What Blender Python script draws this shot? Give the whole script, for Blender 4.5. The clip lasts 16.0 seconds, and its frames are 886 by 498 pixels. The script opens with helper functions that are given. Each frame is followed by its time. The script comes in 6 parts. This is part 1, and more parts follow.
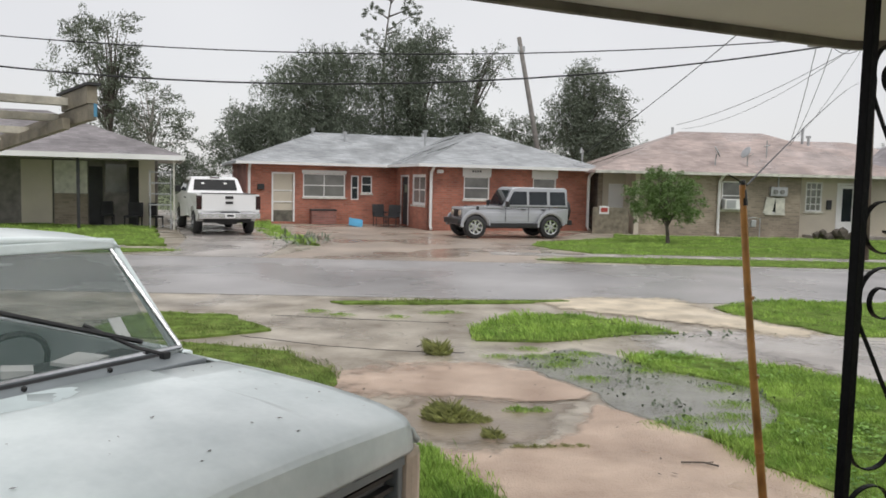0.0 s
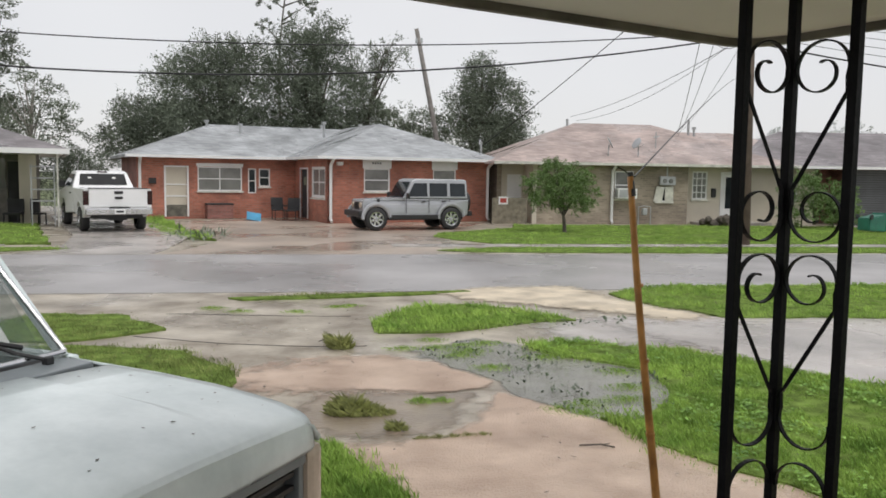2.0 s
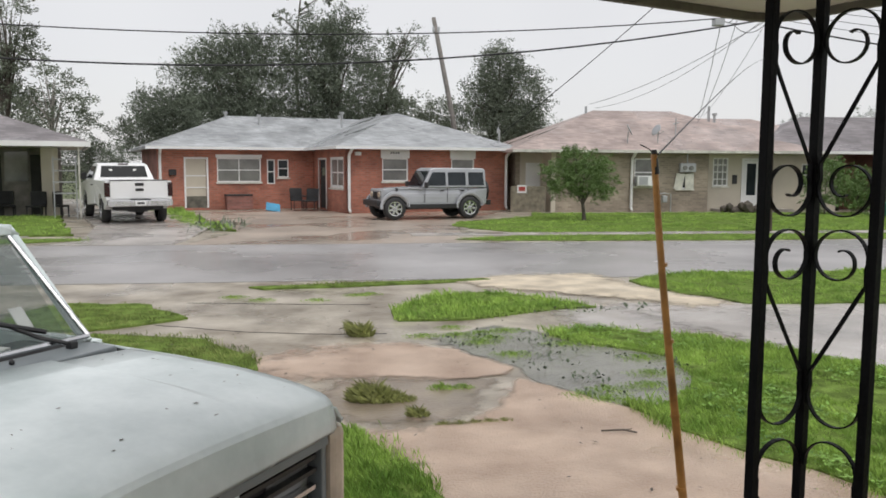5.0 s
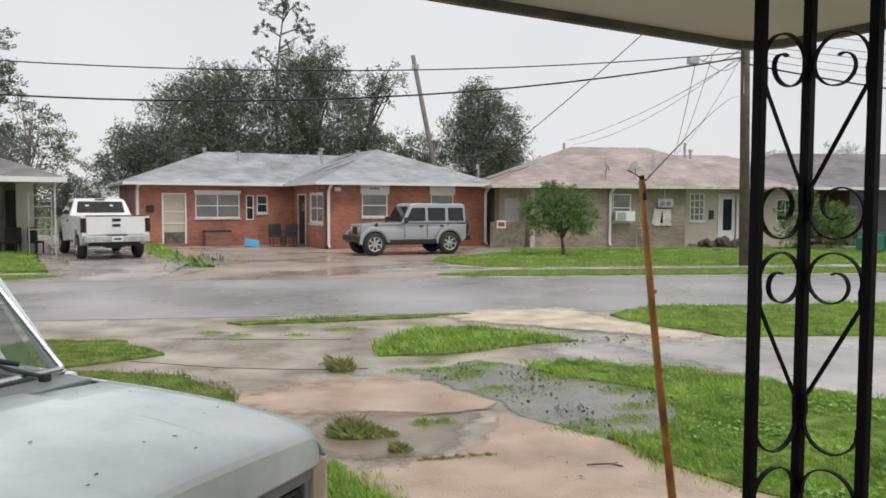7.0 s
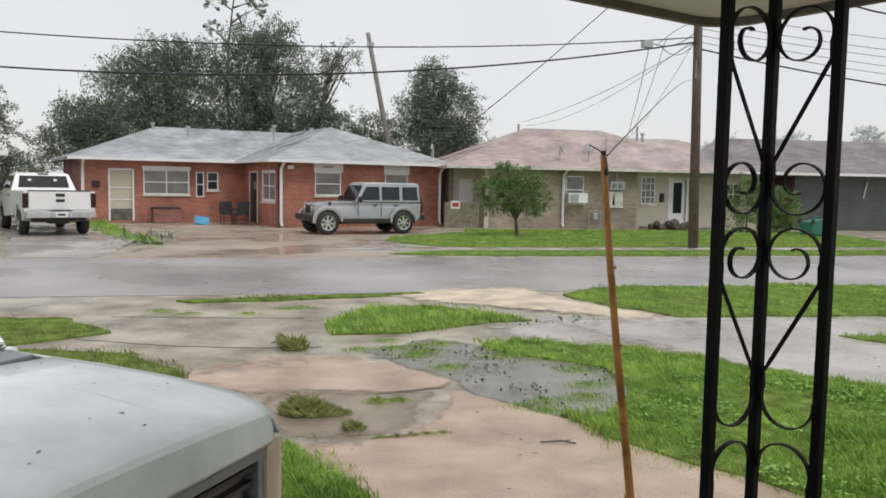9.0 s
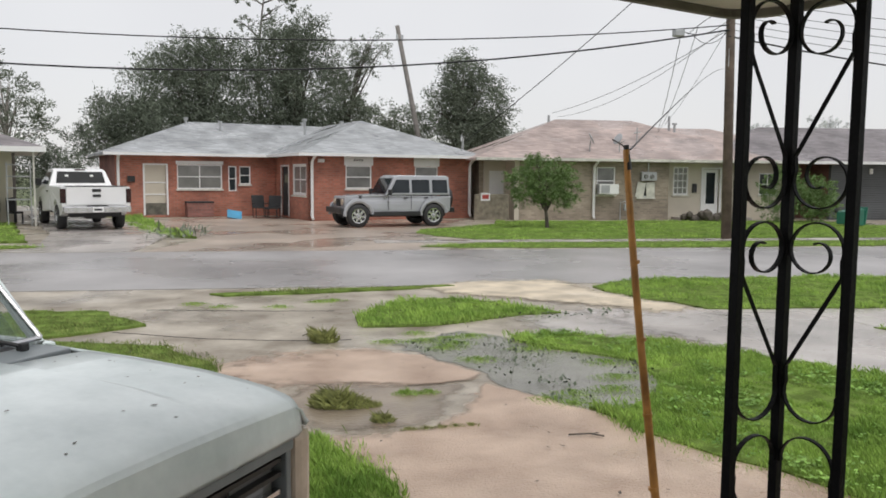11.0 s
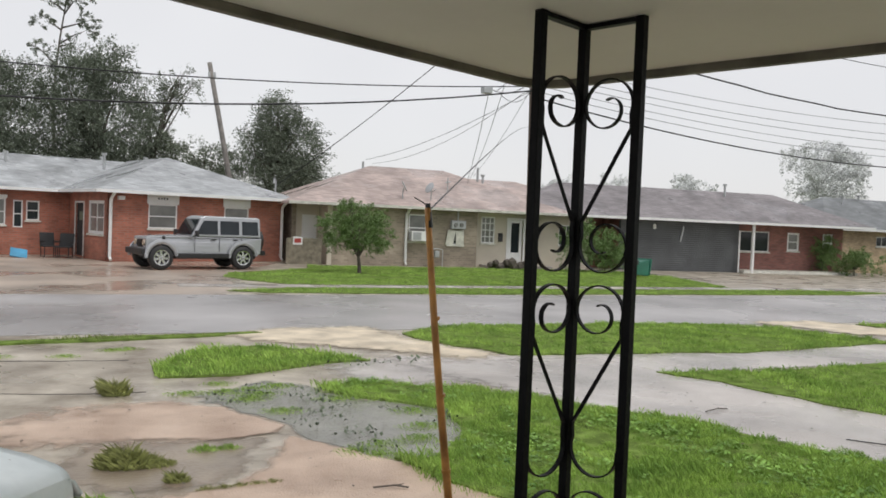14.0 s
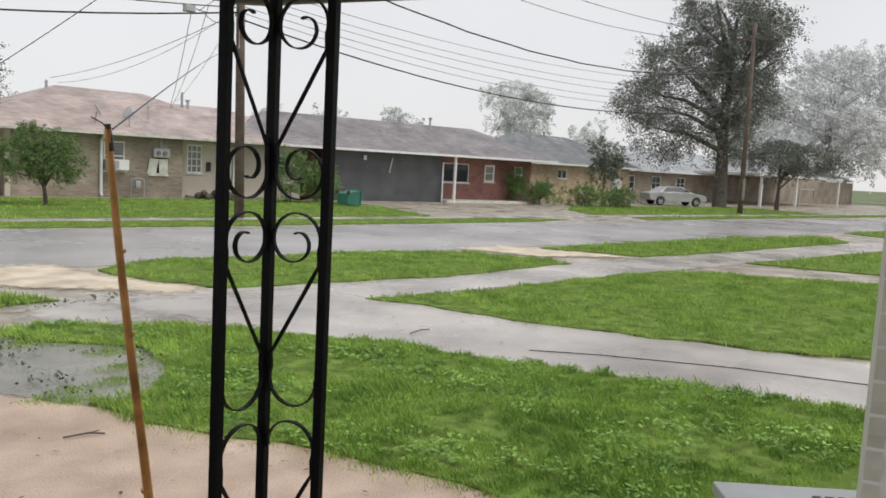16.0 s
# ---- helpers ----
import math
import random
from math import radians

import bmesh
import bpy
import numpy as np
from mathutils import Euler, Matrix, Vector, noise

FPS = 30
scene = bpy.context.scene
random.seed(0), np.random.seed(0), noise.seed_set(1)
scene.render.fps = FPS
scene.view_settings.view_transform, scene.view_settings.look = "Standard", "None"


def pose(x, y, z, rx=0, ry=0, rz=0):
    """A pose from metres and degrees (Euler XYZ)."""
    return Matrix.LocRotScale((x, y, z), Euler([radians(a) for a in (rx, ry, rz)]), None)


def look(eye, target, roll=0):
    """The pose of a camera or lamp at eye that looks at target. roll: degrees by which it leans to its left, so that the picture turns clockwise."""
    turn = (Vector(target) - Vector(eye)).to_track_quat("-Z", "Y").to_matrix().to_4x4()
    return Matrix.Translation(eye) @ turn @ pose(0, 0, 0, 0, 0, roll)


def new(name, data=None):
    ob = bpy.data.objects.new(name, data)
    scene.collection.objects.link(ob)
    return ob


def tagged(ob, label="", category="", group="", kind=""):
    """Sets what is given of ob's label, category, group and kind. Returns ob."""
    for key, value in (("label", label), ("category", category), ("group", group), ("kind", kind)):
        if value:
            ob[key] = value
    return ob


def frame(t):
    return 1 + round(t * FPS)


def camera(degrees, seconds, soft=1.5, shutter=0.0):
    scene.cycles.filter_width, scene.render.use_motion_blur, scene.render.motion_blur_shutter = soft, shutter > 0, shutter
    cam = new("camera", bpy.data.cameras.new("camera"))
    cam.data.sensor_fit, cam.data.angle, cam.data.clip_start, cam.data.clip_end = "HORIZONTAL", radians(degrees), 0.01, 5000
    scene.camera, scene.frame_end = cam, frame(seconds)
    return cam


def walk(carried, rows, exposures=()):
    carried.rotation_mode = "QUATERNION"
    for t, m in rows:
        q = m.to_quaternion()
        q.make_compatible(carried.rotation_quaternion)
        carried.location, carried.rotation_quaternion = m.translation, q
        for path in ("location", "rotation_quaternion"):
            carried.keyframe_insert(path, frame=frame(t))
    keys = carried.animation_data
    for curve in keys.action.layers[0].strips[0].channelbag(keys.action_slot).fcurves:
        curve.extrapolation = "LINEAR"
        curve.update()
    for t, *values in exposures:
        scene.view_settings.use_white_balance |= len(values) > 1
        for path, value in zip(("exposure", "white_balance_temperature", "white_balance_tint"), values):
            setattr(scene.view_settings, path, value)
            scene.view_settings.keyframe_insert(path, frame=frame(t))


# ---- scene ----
cam = camera(57.8, 16.0, 1.7)
PATH = [
    (0, (0.682, 0.231, 1.975), (0.733, 2.224, 1.81), 1.3),
    (0.5, (0.698, 0.253, 1.975), (0.855, 2.241, 1.826), 1.1),
    (1, (0.706, 0.261, 1.969), (0.951, 2.24, 1.816), 0.7),
    (1.5, (0.695, 0.258, 1.971), (0.974, 2.231, 1.804), 0.8),
    (2, (0.698, 0.236, 1.982), (0.992, 2.206, 1.801), 0.8),
    (2.5, (0.704, 0.283, 1.961), (1.003, 2.251, 1.772), 0.7),
    (3, (0.703, 0.275, 1.953), (0.996, 2.243, 1.752), 0.7),
    (3.5, (0.705, 0.272, 1.967), (0.99, 2.24, 1.755), 0.6),
    (3.7, (0.702, 0.259, 1.957), (0.97, 2.23, 1.742), 0.5),
    (5.8, (0.676, 0.256, 1.937), (0.91, 2.234, 1.76), -0.2),
    (6, (0.669, 0.29, 1.929), (0.891, 2.272, 1.777), -0.9),
    (6.5, (0.669, 0.29, 1.914), (0.928, 2.272, 1.837), -0.2),
    (7, (0.672, 0.304, 1.91), (0.972, 2.278, 1.794), 0.2),
    (7.5, (0.668, 0.266, 1.915), (0.974, 2.239, 1.793), -0.2),
    (8, (0.669, 0.274, 1.904), (0.992, 2.244, 1.78), -0.0),
    (8.5, (0.675, 0.294, 1.895), (1.067, 2.25, 1.75), 0.9),
    (8.7, (0.659, 0.357, 1.883), (1.076, 2.307, 1.728), 1.0),
    (11, (0.679, 0.323, 1.897), (1.018, 2.286, 1.713), 0.5),
    (11.5, (0.667, 0.282, 1.896), (0.992, 2.248, 1.723), 0.5),
    (12, (0.667, 0.259, 1.91), (0.985, 2.227, 1.749), 0.5),
    (12.5, (0.675, 0.3, 1.927), (0.988, 2.273, 1.83), 1.1),
    (13, (0.663, 0.311, 1.935), (0.969, 2.288, 1.909), 1.4),
    (13.5, (0.689, 0.32, 1.933), (1.145, 2.267, 1.918), 1.8),
    (14, (0.727, 0.348, 1.936), (1.508, 2.188, 1.873), 2.3),
    (14.5, (0.782, 0.388, 1.92), (1.943, 2.007, 1.747), 3.2),
    (15, (0.774, 0.388, 1.904), (2.055, 1.91, 1.691), 3.4),
    (15.5, (0.792, 0.371, 1.913), (2.123, 1.85, 1.706), 3.2),
    (16, (0.801, 0.377, 1.924), (2.17, 1.821, 1.722), 3.0),
]
walk(cam, [(t, look(e, g, r)) for t, e, g, r in PATH], exposures=((0, 0.0), (13.5, 0.0), (14.8, 0.06), (16, 0.06)))

# ---- world and sun: a bright overcast sky in heavy rain ----
world = bpy.data.worlds.new("overcast")
scene.world = world
world.use_nodes = True
wn = world.node_tree
wn.nodes.clear()
w_sky = wn.nodes.new("ShaderNodeTexSky")
w_sky.sky_type, w_sky.sun_disc = "NISHITA", False
w_sky.sun_elevation, w_sky.sun_rotation = radians(55), radians(150)
w_dim = wn.nodes.new("ShaderNodeMix")
w_dim.data_type, w_dim.blend_type = "RGBA", "MIX"
w_dim.inputs["Factor"].default_value = 0.985
w_tc = wn.nodes.new("ShaderNodeTexCoord")
w_noise = wn.nodes.new("ShaderNodeTexNoise")
w_noise.inputs["Scale"].default_value, w_noise.inputs["Detail"].default_value = 1.6, 3
w_ramp = wn.nodes.new("ShaderNodeValToRGB")
w_ramp.color_ramp.elements[0].color = (0.675, 0.665, 0.68, 1)
w_ramp.color_ramp.elements[1].color = (0.81, 0.80, 0.80, 1)
w_ramp.color_ramp.elements[0].position, w_ramp.color_ramp.elements[1].position = 0.3, 0.7
w_bg = wn.nodes.new("ShaderNodeBackground")
w_bg.inputs["Strength"].default_value = 1.0
w_out = wn.nodes.new("ShaderNodeOutputWorld")
wn.links.new(w_tc.outputs["Generated"], w_noise.inputs["Vector"])
wn.links.new(w_noise.outputs["Fac"], w_ramp.inputs["Fac"])
wn.links.new(w_sky.outputs["Color"], w_dim.inputs["A"])
wn.links.new(w_ramp.outputs["Color"], w_dim.inputs["B"])
wn.links.new(w_dim.outputs["Result"], w_bg.inputs["Color"])
wn.links.new(w_bg.outputs["Background"], w_out.inputs["Surface"])
sun = new("sun", bpy.data.lights.new("sun", "SUN"))
sun.data.energy, sun.data.angle, sun.data.color = 1.5, radians(40), (1.0, 0.985, 0.96)
sun.matrix_world = look((10, -18, 35), (0, 0, 0))


# ---- materials ----
def mat(name, base, rough=0.6, metal=0.0, vary=0.25, scale=6.0, fine=60.0, bump=0.15, tint=None, island=0.0, objrand=0.0,
        wet=0.0, wet_scale=0.5, spec=0.5, trans=0.0, film=0.14):
    """A surface with two scales of variation: broad stains and fine grain. wet: how much of it lies under a film of water."""
    m = bpy.data.materials.new(name)
    m.use_nodes = True
    nt = m.node_tree
    b = nt.nodes["Principled BSDF"]
    tc = nt.nodes.new("ShaderNodeTexCoord")
    n1 = nt.nodes.new("ShaderNodeTexNoise")
    n1.inputs["Scale"].default_value, n1.inputs["Detail"].default_value = scale, 5
    n2 = nt.nodes.new("ShaderNodeTexNoise")
    n2.inputs["Scale"].default_value, n2.inputs["Detail"].default_value = fine, 3
    for n in (n1, n2):
        nt.links.new(tc.outputs["Object"], n.inputs["Vector"])
    mix = nt.nodes.new("ShaderNodeMix")
    mix.data_type = "RGBA"
    lo = [c * (1 - vary) for c in base]
    hi = [min(1, c * (1 + vary)) for c in (tint or base)]
    mix.inputs["A"].default_value, mix.inputs["B"].default_value = (*lo, 1), (*hi, 1)
    add = nt.nodes.new("ShaderNodeMath")
    add.operation = "MULTIPLY_ADD"
    add.inputs[1].default_value, add.inputs[2].default_value = 0.35, -0.17
    nt.links.new(n2.outputs["Fac"], add.inputs[0])
    sm = nt.nodes.new("ShaderNodeMath")
    sm.operation, sm.use_clamp = "ADD", True
    stretch = nt.nodes.new("ShaderNodeMapRange")
    stretch.inputs["From Min"].default_value, stretch.inputs["From Max"].default_value = 0.3, 0.7
    nt.links.new(n1.outputs["Fac"], stretch.inputs["Value"])
    nt.links.new(stretch.outputs["Result"], sm.inputs[0])
    nt.links.new(add.outputs[0], sm.inputs[1])
    nt.links.new(sm.outputs[0], mix.inputs["Factor"])
    col = mix.outputs["Result"]
    if island or objrand:
        src = nt.nodes.new("ShaderNodeNewGeometry").outputs["Random Per Island"] if island else nt.nodes.new("ShaderNodeObjectInfo").outputs["Random"]
        hs = nt.nodes.new("ShaderNodeHueSaturation")
        mr = nt.nodes.new("ShaderNodeMapRange")
        k = island or objrand
        mr.inputs["To Min"].default_value, mr.inputs["To Max"].default_value = 1 - k, 1 + k
        nt.links.new(src, mr.inputs["Value"])
        nt.links.new(mr.outputs["Result"], hs.inputs["Value"])
        nt.links.new(col, hs.inputs["Color"])
        col = hs.outputs["Color"]
    nt.links.new(col, b.inputs["Base Color"])
    b.inputs["Metallic"].default_value = metal
    b.inputs["Specular IOR Level"].default_value = spec
    b.inputs["Roughness"].default_value = rough
    if trans:
        b.inputs["Transmission Weight"].default_value = trans
    if wet:
        n3 = nt.nodes.new("ShaderNodeTexNoise")
        n3.inputs["Scale"].default_value, n3.inputs["Detail"].default_value = wet_scale, 4
        nt.links.new(tc.outputs["Object"], n3.inputs["Vector"])
        r3 = nt.nodes.new("ShaderNodeMapRange")
        r3.inputs["From Min"].default_value, r3.inputs["From Max"].default_value = 0.62 - 0.3 * wet, 0.78 - 0.3 * wet
        r3.inputs["To Min"].default_value, r3.inputs["To Max"].default_value = rough, film
        nt.links.new(n3.outputs["Fac"], r3.inputs["Value"])
        nt.links.new(r3.outputs["Result"], b.inputs["Roughness"])
    if bump:
        bp = nt.nodes.new("ShaderNodeBump")
        bp.inputs["Strength"].default_value, bp.inputs["Distance"].default_value = bump, 0.02
        nt.links.new(n2.outputs["Fac"], bp.inputs["Height"])
        nt.links.new(bp.outputs["Normal"], b.inputs["Normal"])
    return m


def coursed(name, base, joint, axis, course, width, rough=0.8, mortar=0.012, wet=0.0):
    """Brick or shingle courses, too far off to be picked apart. axis: 0 or 1, the level direction they run in; they rise along z."""
    m = mat(name, base, rough, 0, 0.3, 0.8, 9, 0.1, wet=wet)
    nt = m.node_tree
    b = nt.nodes["Principled BSDF"]
    tc = nt.nodes.new("ShaderNodeTexCoord")
    sep, com = nt.nodes.new("ShaderNodeSeparateXYZ"), nt.nodes.new("ShaderNodeCombineXYZ")
    add = nt.nodes.new("ShaderNodeMath")
    add.operation = "ADD"
    nt.links.new(tc.outputs["Object"], sep.inputs[0])
    nt.links.new(sep.outputs[0], add.inputs[0])
    nt.links.new(sep.outputs[1], add.inputs[1])
    nt.links.new(add.outputs[0], com.inputs[0])
    nt.links.new(sep.outputs[2], com.inputs[1])
    br = nt.nodes.new("ShaderNodeTexBrick")
    br.inputs["Scale"].default_value = 1.0
    br.inputs["Brick Width"].default_value, br.inputs["Row Height"].default_value = width, course
    br.inputs["Mortar Size"].default_value = mortar
    br.inputs["Color1"].default_value = (0.75, 0.75, 0.75, 1)
    br.inputs["Color2"].default_value = (1.15, 1.15, 1.15, 1)
    br.inputs["Mortar"].default_value = (*[j / max(c, 0.01) for j, c in zip(joint, base)], 1)
    nt.links.new(com.outputs[0], br.inputs["Vector"])
    mul = nt.nodes.new("ShaderNodeMix")
    mul.data_type, mul.blend_type = "RGBA", "MULTIPLY"
    mul.inputs["Factor"].default_value = 1
    old = b.inputs["Base Color"].links[0].from_socket
    nt.links.new(old, mul.inputs["A"])
    nt.links.new(br.outputs["Color"], mul.inputs["B"])
    nt.links.new(mul.outputs["Result"], b.inputs["Base Color"])
    return m


def glass(name, base=(0.02, 0.025, 0.03), rough=0.04, alpha=1.0):
    m = mat(name, base, rough, 0, 0.2, 1.5, 20, 0, spec=0.35)
    m.node_tree.nodes["Principled BSDF"].inputs["Alpha"].default_value = alpha
    return m


M = {}
M["asphalt"] = mat("wet_asphalt", (0.335, 0.322, 0.318), 0.45, 0, 0.28, 0.35, 40, 0.15, wet=0.8, wet_scale=0.22, film=0.24)
M["mud"] = mat("wet_dirt_and_concrete", (0.3, 0.24, 0.17), 0.5, 0, 0.46, 1.3, 14, 0.4, tint=(0.35, 0.315, 0.26), wet=0.6, wet_scale=0.6, film=0.25)
M["earth"] = mat("distant_ground", (0.12, 0.15, 0.06), 0.8, 0, 0.3, 0.05, 2, 0.1)
M["concrete"] = mat("wet_concrete", (0.4, 0.368, 0.34), 0.4, 0, 0.34, 0.7, 30, 0.25, wet=0.75, wet_scale=0.6, film=0.17)
M["slab"] = mat("stained_concrete", (0.46, 0.325, 0.24), 0.5, 0, 0.22, 1.9, 55, 0.8, tint=(0.5, 0.385, 0.3), wet=0.4, wet_scale=0.9, film=0.22)
M["forecourt"] = mat("wet_forecourt_concrete", (0.37, 0.305, 0.25), 0.45, 0, 0.3, 0.4, 18, 0.2, wet=0.6, wet_scale=0.35, film=0.16)
M["gravel"] = mat("pale_gravel", (0.58, 0.5, 0.38), 0.7, 0, 0.3, 2, 30, 0.8, wet=0.2)
M["puddle"] = mat("puddle_water", (0.21, 0.205, 0.175), 0.2, 0, 0.3, 1.2, 30, 0.35)
M["wood_dark"] = mat("dark_brown_timber", (0.2, 0.175, 0.13), 0.65, 0, 0.4, 5, 40, 0.25)
M["grass_worn"] = mat("thin_worn_grass", (0.16, 0.22, 0.06), 0.6, 0, 0.4, 2.2, 9, 0, tint=(0.25, 0.29, 0.1), island=0.35, spec=0.12)
M["puddle_mud"] = mat("muddy_puddle_water", (0.25, 0.2, 0.15), 0.3, 0, 0.3, 1.6, 30, 0.3)
# trunks of the far trees: rain haze painted in as a pale bark colour
M["bark_far_haze"] = mat("haze_paled_far_bark", (0.35, 0.35, 0.34), 0.8, 0, 0.2, 4, 30, 0.2)
M["soil"] = mat("wet_turf_soil", (0.13, 0.19, 0.045), 0.95, 0, 0.5, 5, 60, 0.4, spec=0.03)
M["grass"] = mat("grass_blades", (0.235, 0.42, 0.085), 0.5, 0, 0.34, 1.6, 9, 0, tint=(0.33, 0.46, 0.11), island=0.34, spec=0.14)
M["grass_dry"] = mat("dry_tuft_blades", (0.27, 0.29, 0.1), 0.6, 0, 0.3, 3, 9, 0, island=0.4)
M["lawn_weed"] = mat("broad_weed_leaves", (0.12, 0.25, 0.05), 0.55, 0, 0.35, 1.2, 9, 0, tint=(0.2, 0.33, 0.075), island=0.35, spec=0.1)
M["weed"] = mat("weed_leaves", (0.06, 0.09, 0.04), 0.4, 0, 0.3, 3, 9, 0, island=0.4)
M["brick"] = coursed("red_brick", (0.4, 0.14, 0.092), (0.31, 0.18, 0.14), 0, 0.085, 0.26)
M["brick_dark"] = coursed("dull_red_brick", (0.28, 0.115, 0.095), (0.22, 0.14, 0.12), 0, 0.085, 0.26)
M["brick_tan"] = coursed("tan_brick", (0.3, 0.25, 0.195), (0.31, 0.265, 0.21), 0, 0.085, 0.26)
M["brick_buff"] = coursed("buff_brick", (0.50, 0.38, 0.24), (0.42, 0.34, 0.25), 0, 0.085, 0.26)
M["pale_wall"] = mat("cream_painted_wall", (0.55, 0.5, 0.41), 0.7, 0, 0.12, 0.7, 20, 0.1)
M["shingle_grey"] = coursed("grey_shingles", (0.36, 0.375, 0.385), (0.25, 0.26, 0.27), 0, 0.06, 0.32, 0.5, 0.006, wet=0.5)
M["shingle_rose"] = coursed("faded_rose_shingles", (0.41, 0.325, 0.295), (0.3, 0.235, 0.21), 0, 0.06, 0.32, 0.5, 0.006, wet=0.5)
M["shingle_brown"] = coursed("brown_grey_shingles", (0.22, 0.2, 0.205), (0.15, 0.135, 0.14), 0, 0.06, 0.32, 0.55, 0.006, wet=0.4)
M["shingle_dark"] = coursed("dark_grey_shingles", (0.17, 0.18, 0.185), (0.11, 0.12, 0.125), 0, 0.06, 0.32, 0.5, 0.006, wet=0.4)
M["white"] = mat("white_paint", (0.78, 0.78, 0.77), 0.45, 0, 0.06, 1.5, 30, 0.05)
M["white_dirty"] = mat("weathered_white_paint", (0.6, 0.59, 0.53), 0.6, 0, 0.25, 4, 40, 0.2)
M["soffit"] = mat("porch_ceiling_paint", (0.62, 0.62, 0.55), 0.6, 0, 0.06, 1.2, 30, 0.04)
M["fascia"] = mat("grimy_fascia_paint", (0.13, 0.122, 0.098), 0.65, 0, 0.45, 4, 40, 0.2)
M["drip"] = mat("dark_drip_edge", (0.05, 0.05, 0.05), 0.5, 0.3, 0.3, 5, 40, 0.1)
M["iron"] = mat("black_painted_iron", (0.005, 0.005, 0.006), 0.45, 0.0, 0.4, 9, 80, 0.12, spec=0.1)
M["bamboo"] = mat("wet_bamboo", (0.34, 0.15, 0.035), 0.3, 0, 0.35, 9, 60, 0.1, tint=(0.45, 0.22, 0.06))
M["tape"] = mat("black_tape", (0.02, 0.02, 0.02), 0.4, 0, 0.2, 20, 80, 0.1)
M["cable"] = mat("black_cable", (0.02, 0.02, 0.022), 0.5, 0, 0.2, 5, 40, 0)
M["cable_thin"] = mat("grey_cable", (0.1, 0.1, 0.105), 0.5, 0, 0.2, 5, 40, 0)
M["pole"] = mat("creosoted_wood", (0.12, 0.09, 0.07), 0.75, 0, 0.35, 3, 30, 0.3)
M["pole_grey"] = mat("weathered_pole_wood", (0.2, 0.185, 0.17), 0.75, 0, 0.3, 3, 30, 0.3)
M["bark"] = mat("wet_bark", (0.1, 0.085, 0.07), 0.8, 0, 0.35, 4, 30, 0.5)
M["bark_pale"] = mat("pale_bark", (0.3, 0.28, 0.25), 0.8, 0, 0.35, 4, 30, 0.5)
# oak and far leaves are lightened: distance haze painted into their base colour
for nm, c, gl in (("leaf_oak_haze", (0.2, 0.21, 0.18), 0.6), ("leaf_dark", (0.135, 0.16, 0.115), 0.6), ("leaf_mid", (0.15, 0.175, 0.125), 0.55), ("leaf_bush", (0.16, 0.245, 0.085), 0.35), ("leaf_far_haze", (0.72, 0.73, 0.73), 0.6)):
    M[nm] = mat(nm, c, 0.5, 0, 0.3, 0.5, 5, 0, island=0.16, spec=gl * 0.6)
M["glass"] = glass("dark_window_glass")
M["glass_tint"] = mat("tinted_car_glass", (0.012, 0.013, 0.014), 0.12, 0, 0.3, 2, 20, 0, spec=0.12)
M["glass_pale"] = mat("curtained_window_glass", (0.2, 0.2, 0.19), 0.06, 0, 0.3, 1.2, 12, 0, spec=0.6)
M["black"] = mat("black_plastic", (0.02, 0.02, 0.021), 0.45, 0, 0.2, 9, 60, 0.08)
M["dark"] = mat("dark_interior", (0.035, 0.035, 0.037), 0.8, 0, 0.3, 2, 20, 0)
M["rubber"] = mat("tyre_rubber", (0.022, 0.022, 0.023), 0.6, 0, 0.2, 9, 60, 0.2)
M["chrome"] = mat("bright_metal", (0.62, 0.62, 0.63), 0.22, 1.0, 0.15, 5, 40, 0.03)
M["car_white"] = mat("white_car_paint", (0.8, 0.8, 0.8), 0.25, 0, 0.04, 1, 20, 0)
M["car_silver"] = mat("silver_car_paint", (0.42, 0.43, 0.45), 0.26, 0.4, 0.06, 1, 20, 0)
M["car_sedan"] = mat("pale_silver_paint", (0.5, 0.5, 0.5), 0.3, 0.3, 0.06, 1, 20, 0)
M["truck"] = mat("chalky_pale_blue_paint", (0.68, 0.765, 0.765), 0.26, 0, 0.13, 2.6, 34, 0.02, tint=(0.76, 0.82, 0.815))
M["truck_worn"] = mat("worn_primer_paint", (0.6, 0.68, 0.68), 0.4, 0, 0.1, 3, 22, 0.03)
M["lens_red"] = mat("red_lamp_lens", (0.03, 0.008, 0.009), 0.15, 0, 0.2, 9, 40, 0)
M["lens_clear"] = mat("clear_lamp_lens", (0.5, 0.42, 0.33), 0.12, 0, 0.2, 9, 40, 0)
M["blue"] = mat("blue_plastic", (0.06, 0.3, 0.5), 0.4, 0, 0.2, 3, 30, 0.05)
M["green"] = mat("green_bin_plastic", (0.02, 0.15, 0.1), 0.4, 0, 0.2, 3, 30, 0.05)
M["grey_metal"] = mat("galvanised_metal", (0.42, 0.43, 0.44), 0.35, 0.4, 0.15, 3, 30, 0.05)
M["wood"] = mat("weathered_timber", (0.45, 0.42, 0.35), 0.7, 0, 0.35, 5, 40, 0.25)
M["seat"] = mat("grey_seat_cloth", (0.27, 0.28, 0.27), 0.9, 0, 0.2, 5, 60, 0.1)
M["clear"] = glass("windscreen_glass", (0.1, 0.15, 0.135), 0.03, 0.2)
M["cowl"] = mat("grey_cowl_plastic", (0.2, 0.225, 0.235), 0.4, 0, 0.2, 3, 22, 0.05)
M["paper"] = mat("pale_paper", (0.7, 0.7, 0.68), 0.8, 0, 0.1, 9, 60, 0)
M["pink"] = mat("pink_plastic", (0.7, 0.15, 0.2), 0.5, 0, 0.1, 9, 60, 0)
